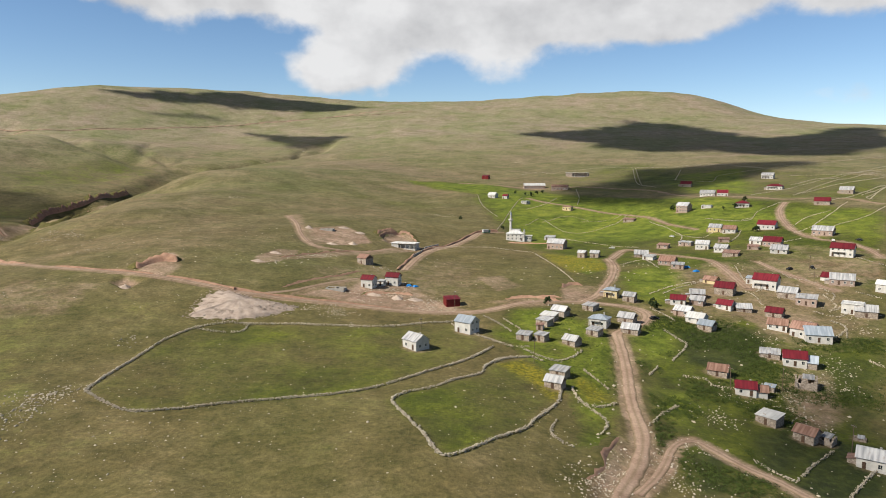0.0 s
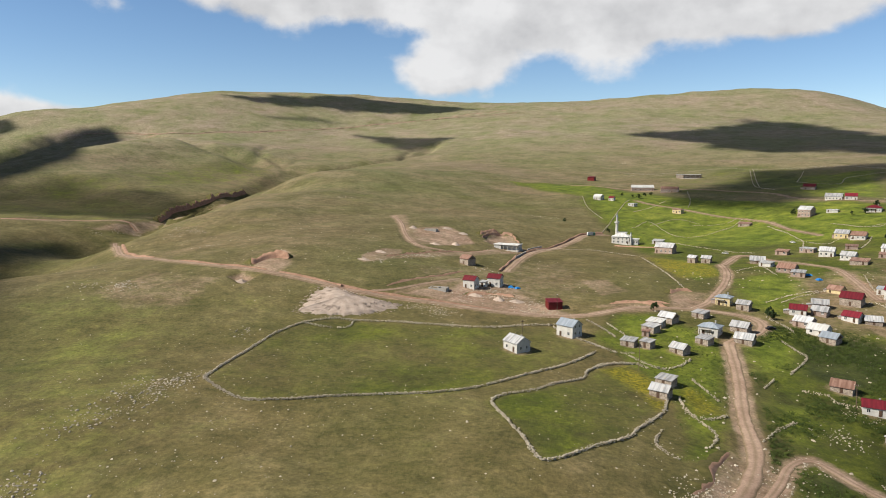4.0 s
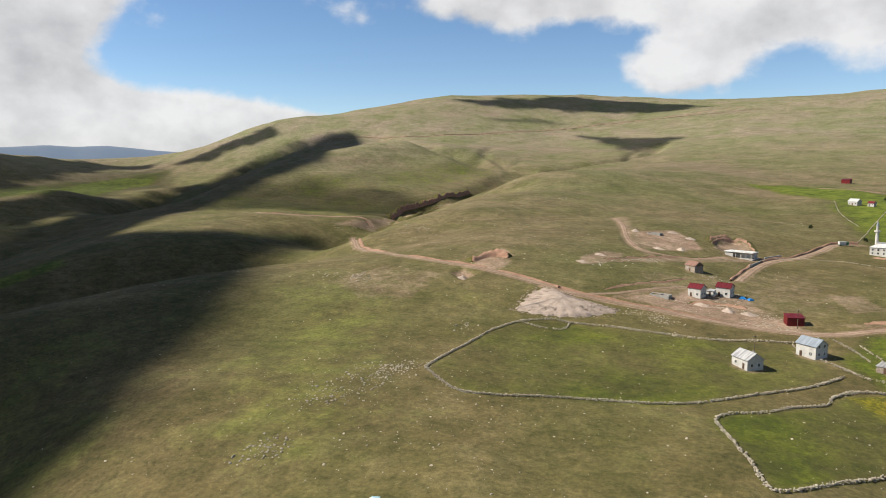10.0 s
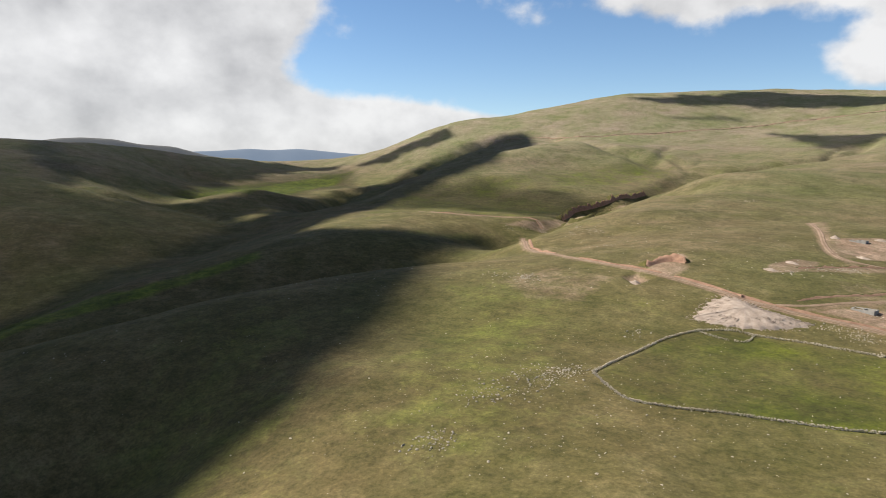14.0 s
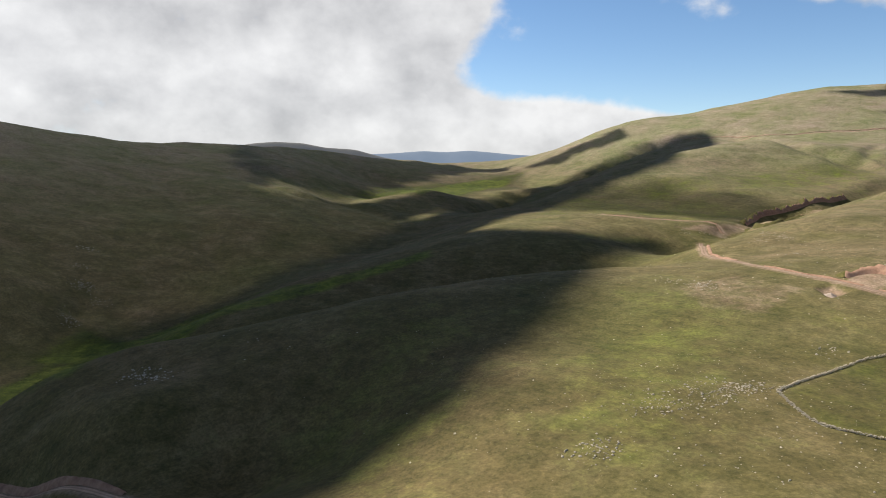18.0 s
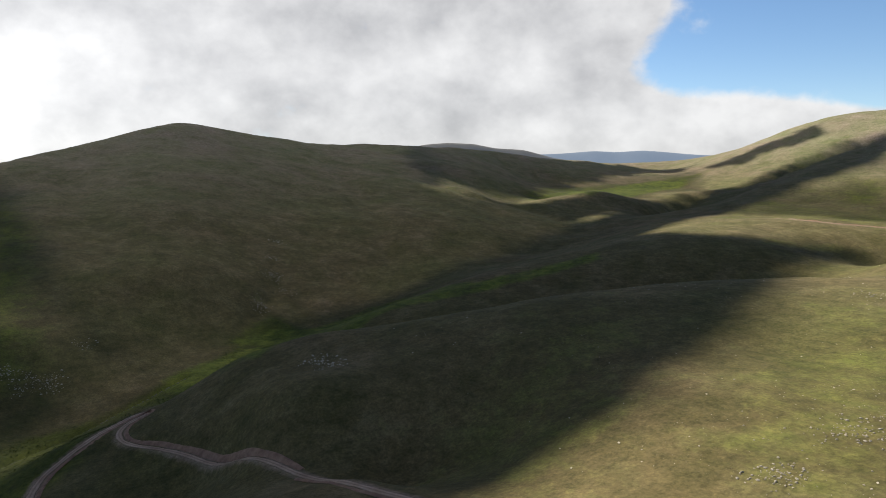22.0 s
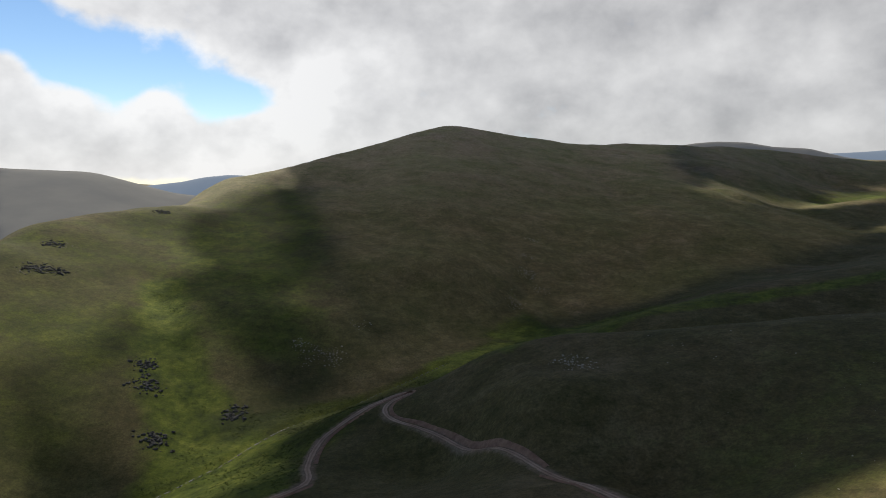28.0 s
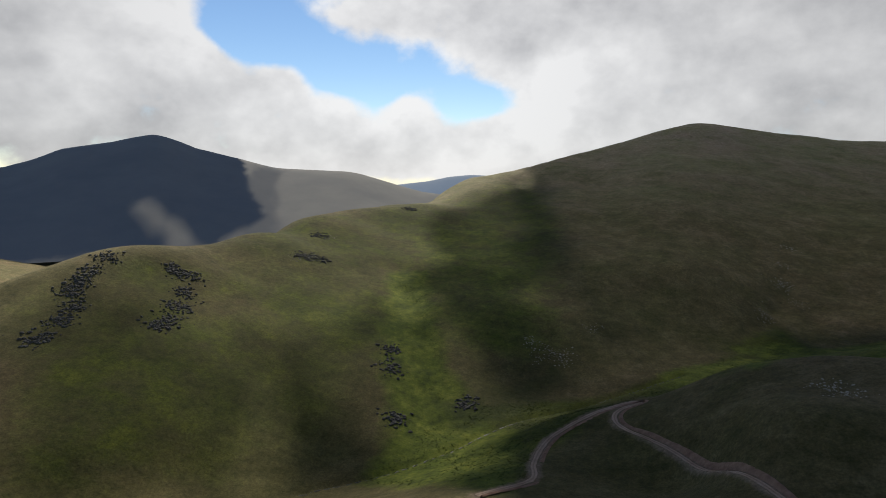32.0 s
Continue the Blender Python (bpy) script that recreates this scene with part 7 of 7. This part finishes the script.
def gravel_heap():
    pts = np.array(smooth(HEAP + HEAP[:1], 1.5))
    mid = pts.mean(0)
    verts, faces, rings = [], [], 14
    n = len(pts)
    for r in range(rings + 1):
        t = r / rings
        for k, p in enumerate(pts):
            q = mid + (p - mid) * (1 - t) * (1 + 0.05 * math.sin(k * 1.7))
            z = ground(*q) + (3.6 * t ** 0.8 if t > 0 else -0.4)
            z += 0.28 * float(lattice(q[:1], q[1:], 2.2, 41)[0]) * (t > 0) + 0.5 * float(lattice(q[:1], q[1:], 9, 42)[0]) * (t > 0)
            verts.append((q[0], q[1], z))
    for r in range(rings):
        for k in range(n):
            a, b = r * n + k, r * n + (k + 1) % n
            faces.append((a, b, b + n, a + n))
    heap = new("gravel_mound", joined("gravel_mound", verts, faces, GRAVEL, True))
    tagged(heap, "broad mound of pale quarry gravel beside the dirt road", "gravel heap")
    rnd = np.random.RandomState(5)
    loose = []
    for k in range(900):
        p = pts[rnd.randint(n)]
        q = mid + (p - mid) * rnd.uniform(0.5, 1.13)
        t = 1 - min(1.0, float(np.hypot(*(q - mid)) / (np.hypot(*(p - mid)) + 1e-6)))
        loose.append((q[0], q[1], ground(*q) + 3.6 * t ** 0.8 * (t > 0) + 0.05, rnd.uniform(0.1, 0.42)))
    tagged(new("loose_stones", stones("loose_stones", loose, GRAVEL, 6)), "loose pale stones strewn over and round the gravel heap", "stones", kind="stuff")


gravel_heap()


def mound(name, x, y, rx, ry, tall, mat, label, category, seed):
    verts, faces, rings, n = [], [], 8, 28
    rnd = np.random.RandomState(seed)
    wave = rnd.uniform(0.75, 1.2, n)
    wave = (wave + np.roll(wave, 1) + np.roll(wave, -1)) / 3
    for r in range(rings + 1):
        t = r / rings
        for k in range(n):
            a = math.tau * k / n
            px, py = x + rx * math.cos(a) * (1 - t) * wave[k], y + ry * math.sin(a) * (1 - t) * wave[k]
            verts.append((px, py, ground(px, py) - 0.3 + (tall + 0.3) * t ** 0.8 + (0.25 * rnd.uniform(-1, 1) if 0 < r < rings else 0)))
    for r in range(rings):
        for k in range(n):
            a, b = r * n + k, r * n + (k + 1) % n
            faces.append((a, b, b + n, a + n))
    return tagged(new(name, joined(name, verts, faces, mat, True)), label, category, "spoil mounds")


for k, (x, y) in enumerate(SPOIL):
    mound("spoil_mound", x, y, 3.2 + 1.7 * math.sin(k * 2.1) ** 2, 2.4, 1.1 + 0.7 * (k % 3 == 0), GRAVEL, "pale mound of dug earth and rubble on the slope", "earth mound", 60 + k)


def footing(x, y, w, d, turn):
    f = new("house_footing")
    f.matrix_basis = pose(x, y, ground(x, y), 0, 0, turn)
    for x0, x1, y0, y1 in ((-w / 2, w / 2, -d / 2, -d / 2 + 0.35), (-w / 2, w / 2, d / 2 - 0.35, d / 2), (-w / 2, -w / 2 + 0.35, -d / 2 + 0.35, d / 2 - 0.35), (w / 2 - 0.35, w / 2, -d / 2 + 0.35, d / 2 - 0.35), (-0.15, 0.15, -d / 2 + 0.35, d / 2 - 0.35)):
        bm = bmesh.new()
        block(bm, x0, x1, y0, y1, -1.0, 0.9)
        part("footing_wall", bm, CONCRETE, f)
    tagged(f, "bare concrete footing of an unbuilt house", "footing")


footing(*FOOTINGS[0], 9, 6, -6)
footing(*FOOTINGS[1], 9, 5, -10)


def cut_bank(name, line, width, tall):
    """The raw earth face where the road is cut into the uphill side."""
    pts = np.array(line)
    way = np.gradient(pts, axis=0)
    way /= np.hypot(way[:, 0], way[:, 1])[:, None] + 1e-9
    side = np.stack([-way[:, 1], way[:, 0]], -1)
    verts, faces, last = [], [], -9
    for k, (p, s) in enumerate(zip(pts, side)):
        a, b = p + s * (width / 2 + 4), p - s * (width / 2 + 4)
        rise = ground(*a) - ground(*b)
        if rise < 0:
            s, rise = -s, -rise
        rough = float(lattice(p[:1], p[1:], 11, 71)[0])
        h = tall * min(1.3, rise / 1.5) * (0.75 + 0.6 * rough)
        if h < 0.25:
            continue
        o = len(verts)
        for off, z in ((width / 2 + 0.5, 0.05), (width / 2 + 0.9 + 0.3 * rough, 0.55 * h), (width / 2 + 1.3 + 0.5 * rough, h), (width / 2 + 2.6, h * 0.6 - 0.3)):
            q = p + s * off
            verts.append((q[0], q[1], ground(*q) + z))
        if last == k - 1:
            faces += [(o - 4 + i, o - 3 + i, o + 1 + i, o + i) for i in range(3)]
        last = k
    if faces:
        tagged(new(name, joined(name, verts, faces, BANK_EARTH, True)), "raw brown earth bank cut into the slope above the road", "bank", kind="structure")


for name, tall in (("dirt_road", 0.9), ("hill_road", 1.3), ("hairpin_road", 0.8), ("valley_track", 0.8)):
    width, line = ROAD_LINES[name]
    line = [p for p in line if name != "dirt_road" or p[0] < 15]
    cut_bank("trim_bank_" + name.replace("_road", ""), line, width, tall)


def scarp(line, tall):
    """A raw face of earth where the turf has slipped or been dug away, with a ragged lip."""
    pts = np.array(smooth(line, 0.9))
    way = np.gradient(pts, axis=0)
    way /= np.hypot(way[:, 0], way[:, 1])[:, None] + 1e-9
    side = np.stack([-way[:, 1], way[:, 0]], -1)
    if sum(ground(*(p + 4 * s)) - ground(*(p - 4 * s)) for p, s in zip(pts, side)) < 0:
        side = -side
    verts, faces = [], []
    for k, (p, s) in enumerate(zip(pts, side)):
        rough, fine = float(lattice(p[:1], p[1:], 6, 72)[0]), float(lattice(p[:1], p[1:], 1.7, 73)[0])
        h = tall * (0.75 + 0.45 * rough + 0.25 * fine) * min(1.0, 0.2 + k / 4, 0.2 + (len(pts) - 1 - k) / 4)
        for off, z in ((-0.3 + 0.3 * fine, -0.2), (0.3 + 0.5 * rough + 0.35 * h, 0.5 * h), (0.7 + 0.6 * rough + 0.3 * fine + 0.7 * h, h), (2.0 + 0.7 * fine + 0.9 * h, 0.62 * h - 0.1), (4.0 + 1.6 * h, -0.3)):
            q = p + s * off
            verts.append((q[0], q[1], ground(*q) + z))
        if k:
            o = 5 * k
            faces += [(o - 5 + i, o - 4 + i, o + 1 + i, o + i) for i in range(4)]
    mesh = joined("trim_scarp", verts, faces, BANK_EARTH, True)
    mesh.materials.append(TURF)
    for k, face in enumerate(mesh.polygons):
        face.material_index = 1 if k % 4 > 1 else 0
    tagged(new("trim_scarp", mesh), "raw reddish earth face where the turf is cut away", "bank", kind="structure")


for tall, line in SCARPS:
    scarp(line, tall)
for k, (p, q) in enumerate(zip(RETAINING, RETAINING[1:])):
    bm = bmesh.new()
    length = math.dist(p, q)
    block(bm, 0, length - 0.1, -0.2, 0.2, -2.0, 1.3)
    block(bm, -0.05, length - 0.05, -0.27, 0.27, 1.3, 1.42)
    wall = new("retaining_wall", mesh_of("retaining_wall", bm, CONCRETE))
    wall.matrix_basis = pose(*p, min(ground(*p), ground(*q)) + 0.2, 0, 0, math.degrees(math.atan2(q[1] - p[1], q[0] - p[0])))
    tagged(wall, "bare concrete retaining wall holding the forecourt above the lane", "retaining wall", "retaining walls")


def outcrops(name, spots, spread, count, sizes, mat, label, seed):
    rnd = np.random.RandomState(seed)
    places = []
    for x, y in spots:
        for k in range(count):
            px, py = x + rnd.normal(0, spread), y + rnd.normal(0, spread)
            places.append((px, py, ground(px, py) + 0.05, sizes[0] + (sizes[1] - sizes[0]) * rnd.rand() ** 2.2))
    tagged(new(name, stones(name, places, mat, seed)), label, "rocks", kind="stuff")


outcrops("rock_outcrop", OUTCROP_ROCKS + GULLY_ROCKS, 3.3, 44, (0.07, 0.50), OUTCROP_STONE, "pale limestone rocks breaking through the turf", 11)
outcrops("dark_outcrop", WEST_ROCKS, 4.2, 170, (0.15, 1.5), DARK_STONE, "dark weathered crags on the grassy western spur", 12)
outcrops("valley_scree", VALLEY_ROCKS, 4.0, 45, (0.12, 0.7), OUTCROP_STONE, "grey scree stones on the valley side", 13)


outcrops("rubble_patch", RUBBLE, 3.6, 70, (0.06, 0.38), OUTCROP_STONE, "pale rubble and broken stone beside lanes and ruins", 14)


def strewn(name, count, box, sizes, mat, label, seed):
    rnd = np.random.RandomState(seed)
    places = []
    while len(places) < count:
        px, py = rnd.uniform(box[0], box[1]), rnd.uniform(box[2], box[3])
        if lattice(np.array([px]), np.array([py]), 35, seed)[0] + rnd.uniform(-0.7, 0.7) < 0:
            continue
        places.append((px, py, ground(px, py) + 0.02, sizes[0] + (sizes[1] - sizes[0]) * rnd.rand() ** 3))
    tagged(new(name, stones(name, places, mat, seed)), label, "stones", kind="stuff")


strewn("field_stones", 1300, (-150, 60, 110, 230), (0.05, 0.30), FIELD_STONE, "pale stones scattered over the pasture", 21)
strewn("slope_stones", 900, (-330, 40, 90, 480), (0.1, 0.5), FIELD_STONE, "small grey stones scattered over the hillside", 22)
strewn("village_stones", 1300, (40, 330, 110, 420), (0.1, 0.7), FIELD_STONE, "rubble and stones strewn between the houses", 23)


# ---- plants ----
def leafy(bm_verts, bm_faces, centre, radius, leaves, size, rnd, flat=1.0):
    def unit(v):
        return v / (np.sqrt((v * v).sum(-1, keepdims=True)) + 1e-9)

    d, u = unit(rnd.normal(0, 1, (leaves, 3))), unit(rnd.normal(0, 1, (leaves, 3)))
    p = centre + d * (radius * rnd.uniform(0.55, 1.05, (leaves, 1))) * (1, 1, flat)
    v = unit(np.stack([u[:, 1] * d[:, 2] - u[:, 2] * d[:, 1], u[:, 2] * d[:, 0] - u[:, 0] * d[:, 2], u[:, 0] * d[:, 1] - u[:, 1] * d[:, 0]], -1))
    s = size * rnd.uniform(0.6, 1.3, (leaves, 1))
    u, v, o = u * s, v * s * 0.7, len(bm_verts)
    bm_verts.extend(np.stack([p - u, p - v, p + u, p + v], 1).reshape(-1, 3).tolist())
    bm_faces.extend((o + 4 * k, o + 4 * k + 1, o + 4 * k + 2, o + 4 * k + 3) for k in range(leaves))


def tree_model(seed):
    rnd = np.random.RandomState(seed)
    t = new("tree")
    bm = bmesh.new()
    tube(bm, 0.16, 0.07, -0.4, 3.0, 8)
    trunk = part("trunk", bm, BARK, t)
    for k in range(5):
        bm = bmesh.new()
        tube(bm, 0.06, 0.02, 0, 1.5, 6)
        limb = part("limb", bm, BARK, t)
        limb.matrix_basis = pose(0, 0, 1.3 + 0.3 * k, 40 + 5 * k, 0, 72 * k)
    verts, faces = [], []
    for k in range(15):
        c = np.array((rnd.normal(0, 0.75), rnd.normal(0, 0.75), rnd.uniform(1.4, 4.3)))
        c[:2] *= 1.25 - 0.22 * abs(c[2] - 2.4)
        leafy(verts, faces, c, rnd.uniform(0.5, 0.85), 110, 0.2, rnd)
    crown = new("crown", joined("crown", verts, faces, LEAVES))
    crown.parent = t
    return tagged(t, "small dark green broadleaf tree among the houses", "tree", "village trees")


models = [tree_model(s) for s in (1, 2, 3)]
rnd = random.Random(4)
for k, (x, y) in enumerate(TREES):
    s = rnd.uniform(0.65, 1.1)
    m = pose(x, y, ground(x, y) - 0.05, 0, 0, rnd.uniform(0, 360))
    t = models[k] if k < 3 else copy_thing(models[k % 3], m)
    t.matrix_basis = m @ Matrix.Diagonal((s, s, s, 1))


KEEP_CLEAR = np.array([(x, y, 0.5 * width + 1.2) for width, line in ROAD_LINES.values() for x, y in line] + [(row[0], row[1], 0.55 * row[3] + 0.6) for quarter in QUARTERS for row in quarter])


PLOT = np.array(RANK[0][2])
KEEP_CLEAR = np.vstack([KEEP_CLEAR, [*PLOT.mean(0), np.ptp(PLOT, axis=0).min() * 0.6]])


def nettles(name, outline, count, tall, mat, label, seed):
    """Rank green growth in clumps within an outline."""
    rnd = np.random.RandomState(seed)
    pts = np.array(outline)
    verts, faces = [], []
    lo, hi = pts.min(0), pts.max(0)
    made = 0
    while made < count:
        x, y = rnd.uniform(lo[0], hi[0]), rnd.uniform(lo[1], hi[1])
        odd = False
        for (x0, y0), (x1, y1) in zip(pts, np.roll(pts, -1, 0)):
            if (y0 > y) != (y1 > y) and x < (x1 - x0) * (y - y0) / (y1 - y0) + x0:
                odd = not odd
        if not odd:
            continue
        if lattice(np.array([x]), np.array([y]), 16, seed)[0] + rnd.uniform(-0.35, 0.35) < 0.05:
            continue
        if (np.hypot(KEEP_CLEAR[:, 0] - x, KEEP_CLEAR[:, 1] - y) < KEEP_CLEAR[:, 2]).any():
            continue
        made += 1
        s = rnd.uniform(0.5, 1.0) * tall
        leafy(verts, faces, np.array((x, y, ground(x, y) + 0.2 * s)), s * 0.9, 22, 0.17 * s, rnd, 0.5)
    tagged(new(name, joined(name, verts, faces, mat)), label, "undergrowth", kind="stuff")


nettles("nettle_growth", LUSH[3][2], 5200, 1.15, NETTLES, "rank dark green nettles and docks between the houses", 51)
nettles("bank_growth", LUSH[2][2], 700, 0.7, NETTLES, "tall green weeds on the banks by the barns", 52)
nettles("valley_growth", LUSH[7][2], 2600, 0.9, NETTLES, "low bushes and rank grass along the stream", 53)


# ---- poles, vehicles and clutter ----
def pole_model():
    p = new("utility_pole")
    bm = bmesh.new()
    tube(bm, 0.14, 0.09, -0.8, 8.5, 8)
    part("shaft", bm, WOOD, p)
    bm = bmesh.new()
    block(bm, -0.9, 0.9, -0.06, 0.06, 7.8, 7.95)
    arm = part("crossarm", bm, WOOD, p)
    for x in (-0.8, -0.3, 0.3, 0.8):
        bm = bmesh.new()
        tube(bm, 0.06, 0.04, 7.95, 8.15, 6, Matrix.Translation((x, 0, 0)))
        part("insulator", bm, FRAME_PAINT, arm)
    return tagged(p, "weathered wooden utility pole with a short crossarm", "utility pole", "village poles")


first = pole_model()
for k, (x, y) in enumerate(POLES):
    m = pose(x, y, ground(x, y), 0, 1.5 * math.sin(k * 2.0), 35 * k)
    if k:
        copy_thing(first, m)
    else:
        first.matrix_basis = m


def car(name, x, y, turn, paint, label, tall=1.45, length=4.2, box=False):
    c = new(name)
    c.matrix_basis = pose(x, y, ground(x, y) + 0.05, 0, 0, turn)
    bm = bmesh.new()
    vs = block(bm, -length / 2, length / 2, -0.85, 0.85, 0.35, 0.9)
    bmesh.ops.bevel(bm, geom=bm.edges[:], offset=0.12, segments=2, affect="EDGES")
    part("body", bm, paint, c)
    bm = bmesh.new()
    if box:
        block(bm, -length / 2, length * 0.22, -1.0, 1.0, 0.9, tall)
        part("cargo_box", bm, ROOF_MATERIALS["white"], c, "pale cargo box")
        bm = bmesh.new()
        block(bm, length * 0.26, length / 2, -0.9, 0.9, 0.9, tall * 0.85)
    else:
        top = block(bm, -length * 0.34, length * 0.2, -0.75, 0.75, 0.9, tall)
        for v in top:
            if v.co.z > 1.2:
                v.co.x *= 0.72
                v.co.y *= 0.86
    cabin = part("cabin", bm, paint, c)
    bm = bmesh.new()
    block(bm, -length * 0.27, length * 0.15, -0.76, 0.76, 1.0, 1.28)
    part("side_glass", bm, GLASS, cabin)
    for sx in (-0.32, 0.32):
        for sy in (-0.8, 0.8):
            bm = bmesh.new()
            tube(bm, 0.34, 0.34, -0.12, 0.12, 14, Matrix.Translation((sx * length, sy, 0.34)) @ Matrix.Rotation(math.pi / 2, 4, "X"))
            wheel = part("wheel", bm, RUBBER, c)
            bm = bmesh.new()
            tube(bm, 0.19, 0.19, -0.13, 0.13, 10, Matrix.Translation((sx * length, sy, 0.34)) @ Matrix.Rotation(math.pi / 2, 4, "X"))
            part("rim", bm, STEEL, wheel)
    return tagged(c, label, "truck" if box else "car", "parked vehicles")


GREEN_PAINT = simple("green_truck_paint", (0.02, 0.14, 0.09), (0.04, 0.2, 0.13), 1.0, 0.4)
DARK_PAINT = simple("dark_car_paint", (0.012, 0.012, 0.014), (0.025, 0.025, 0.03), 1.0, 0.3)
WHITE_PAINT = simple("white_car_paint", (0.5, 0.5, 0.5), (0.6, 0.6, 0.6), 1.0, 0.3)
car("truck", *TRUCK, 25, GREEN_PAINT, "green truck with a pale box parked by the mosque road", 3.0, 6.5, True)
SKY_PAINT = simple("pale_blue_van_paint", (0.22, 0.40, 0.50), (0.34, 0.52, 0.60), 1.0, 0.4)
car("van", *VAN[0], 108, SKY_PAINT, "pale blue box van parked on the open pasture", 2.2, 4.6, True)
for k, (x, y) in enumerate(CARS):
    light = k in (1, 3, 6)
    car("parked_car", x, y, 20 + 47 * k, WHITE_PAINT if light else DARK_PAINT, "white car parked on a village lane" if light else "dark car parked beside a village lane")


def tarp(x, y, w, d, h, turn):
    bm = bmesh.new()
    bmesh.ops.create_grid(bm, x_segments=10, y_segments=10, size=0.5)
    for v in bm.verts:
        r = max(abs(v.co.x), abs(v.co.y)) * 2
        v.co.z = h * (1 - r ** 3) + 0.06 * math.sin(v.co.x * 21) * math.cos(v.co.y * 17)
        v.co.x *= w
        v.co.y *= d
    bmesh.ops.solidify(bm, geom=bm.faces[:], thickness=0.03)
    ob = new("tarpaulin", mesh_of("tarpaulin", bm, TARP))
    ob.matrix_basis = pose(x, y, ground(x, y) + 0.05, 0, 0, turn)
    tagged(ob, "crumpled blue plastic tarpaulin over a pile", "tarpaulin", "blue tarpaulins")


tarp(TARPS[0] - 1.5, TARPS[1], 3.0, 2.2, 1.1, 10)
tarp(TARPS[0] + 1.8, TARPS[1] - 0.3, 2.6, 2.2, 0.9, 40)
for k, (x, y) in enumerate(MORE_TARPS):
    tarp(x, y, 4.2 - k, 2.6, 1.0, 25 * k)
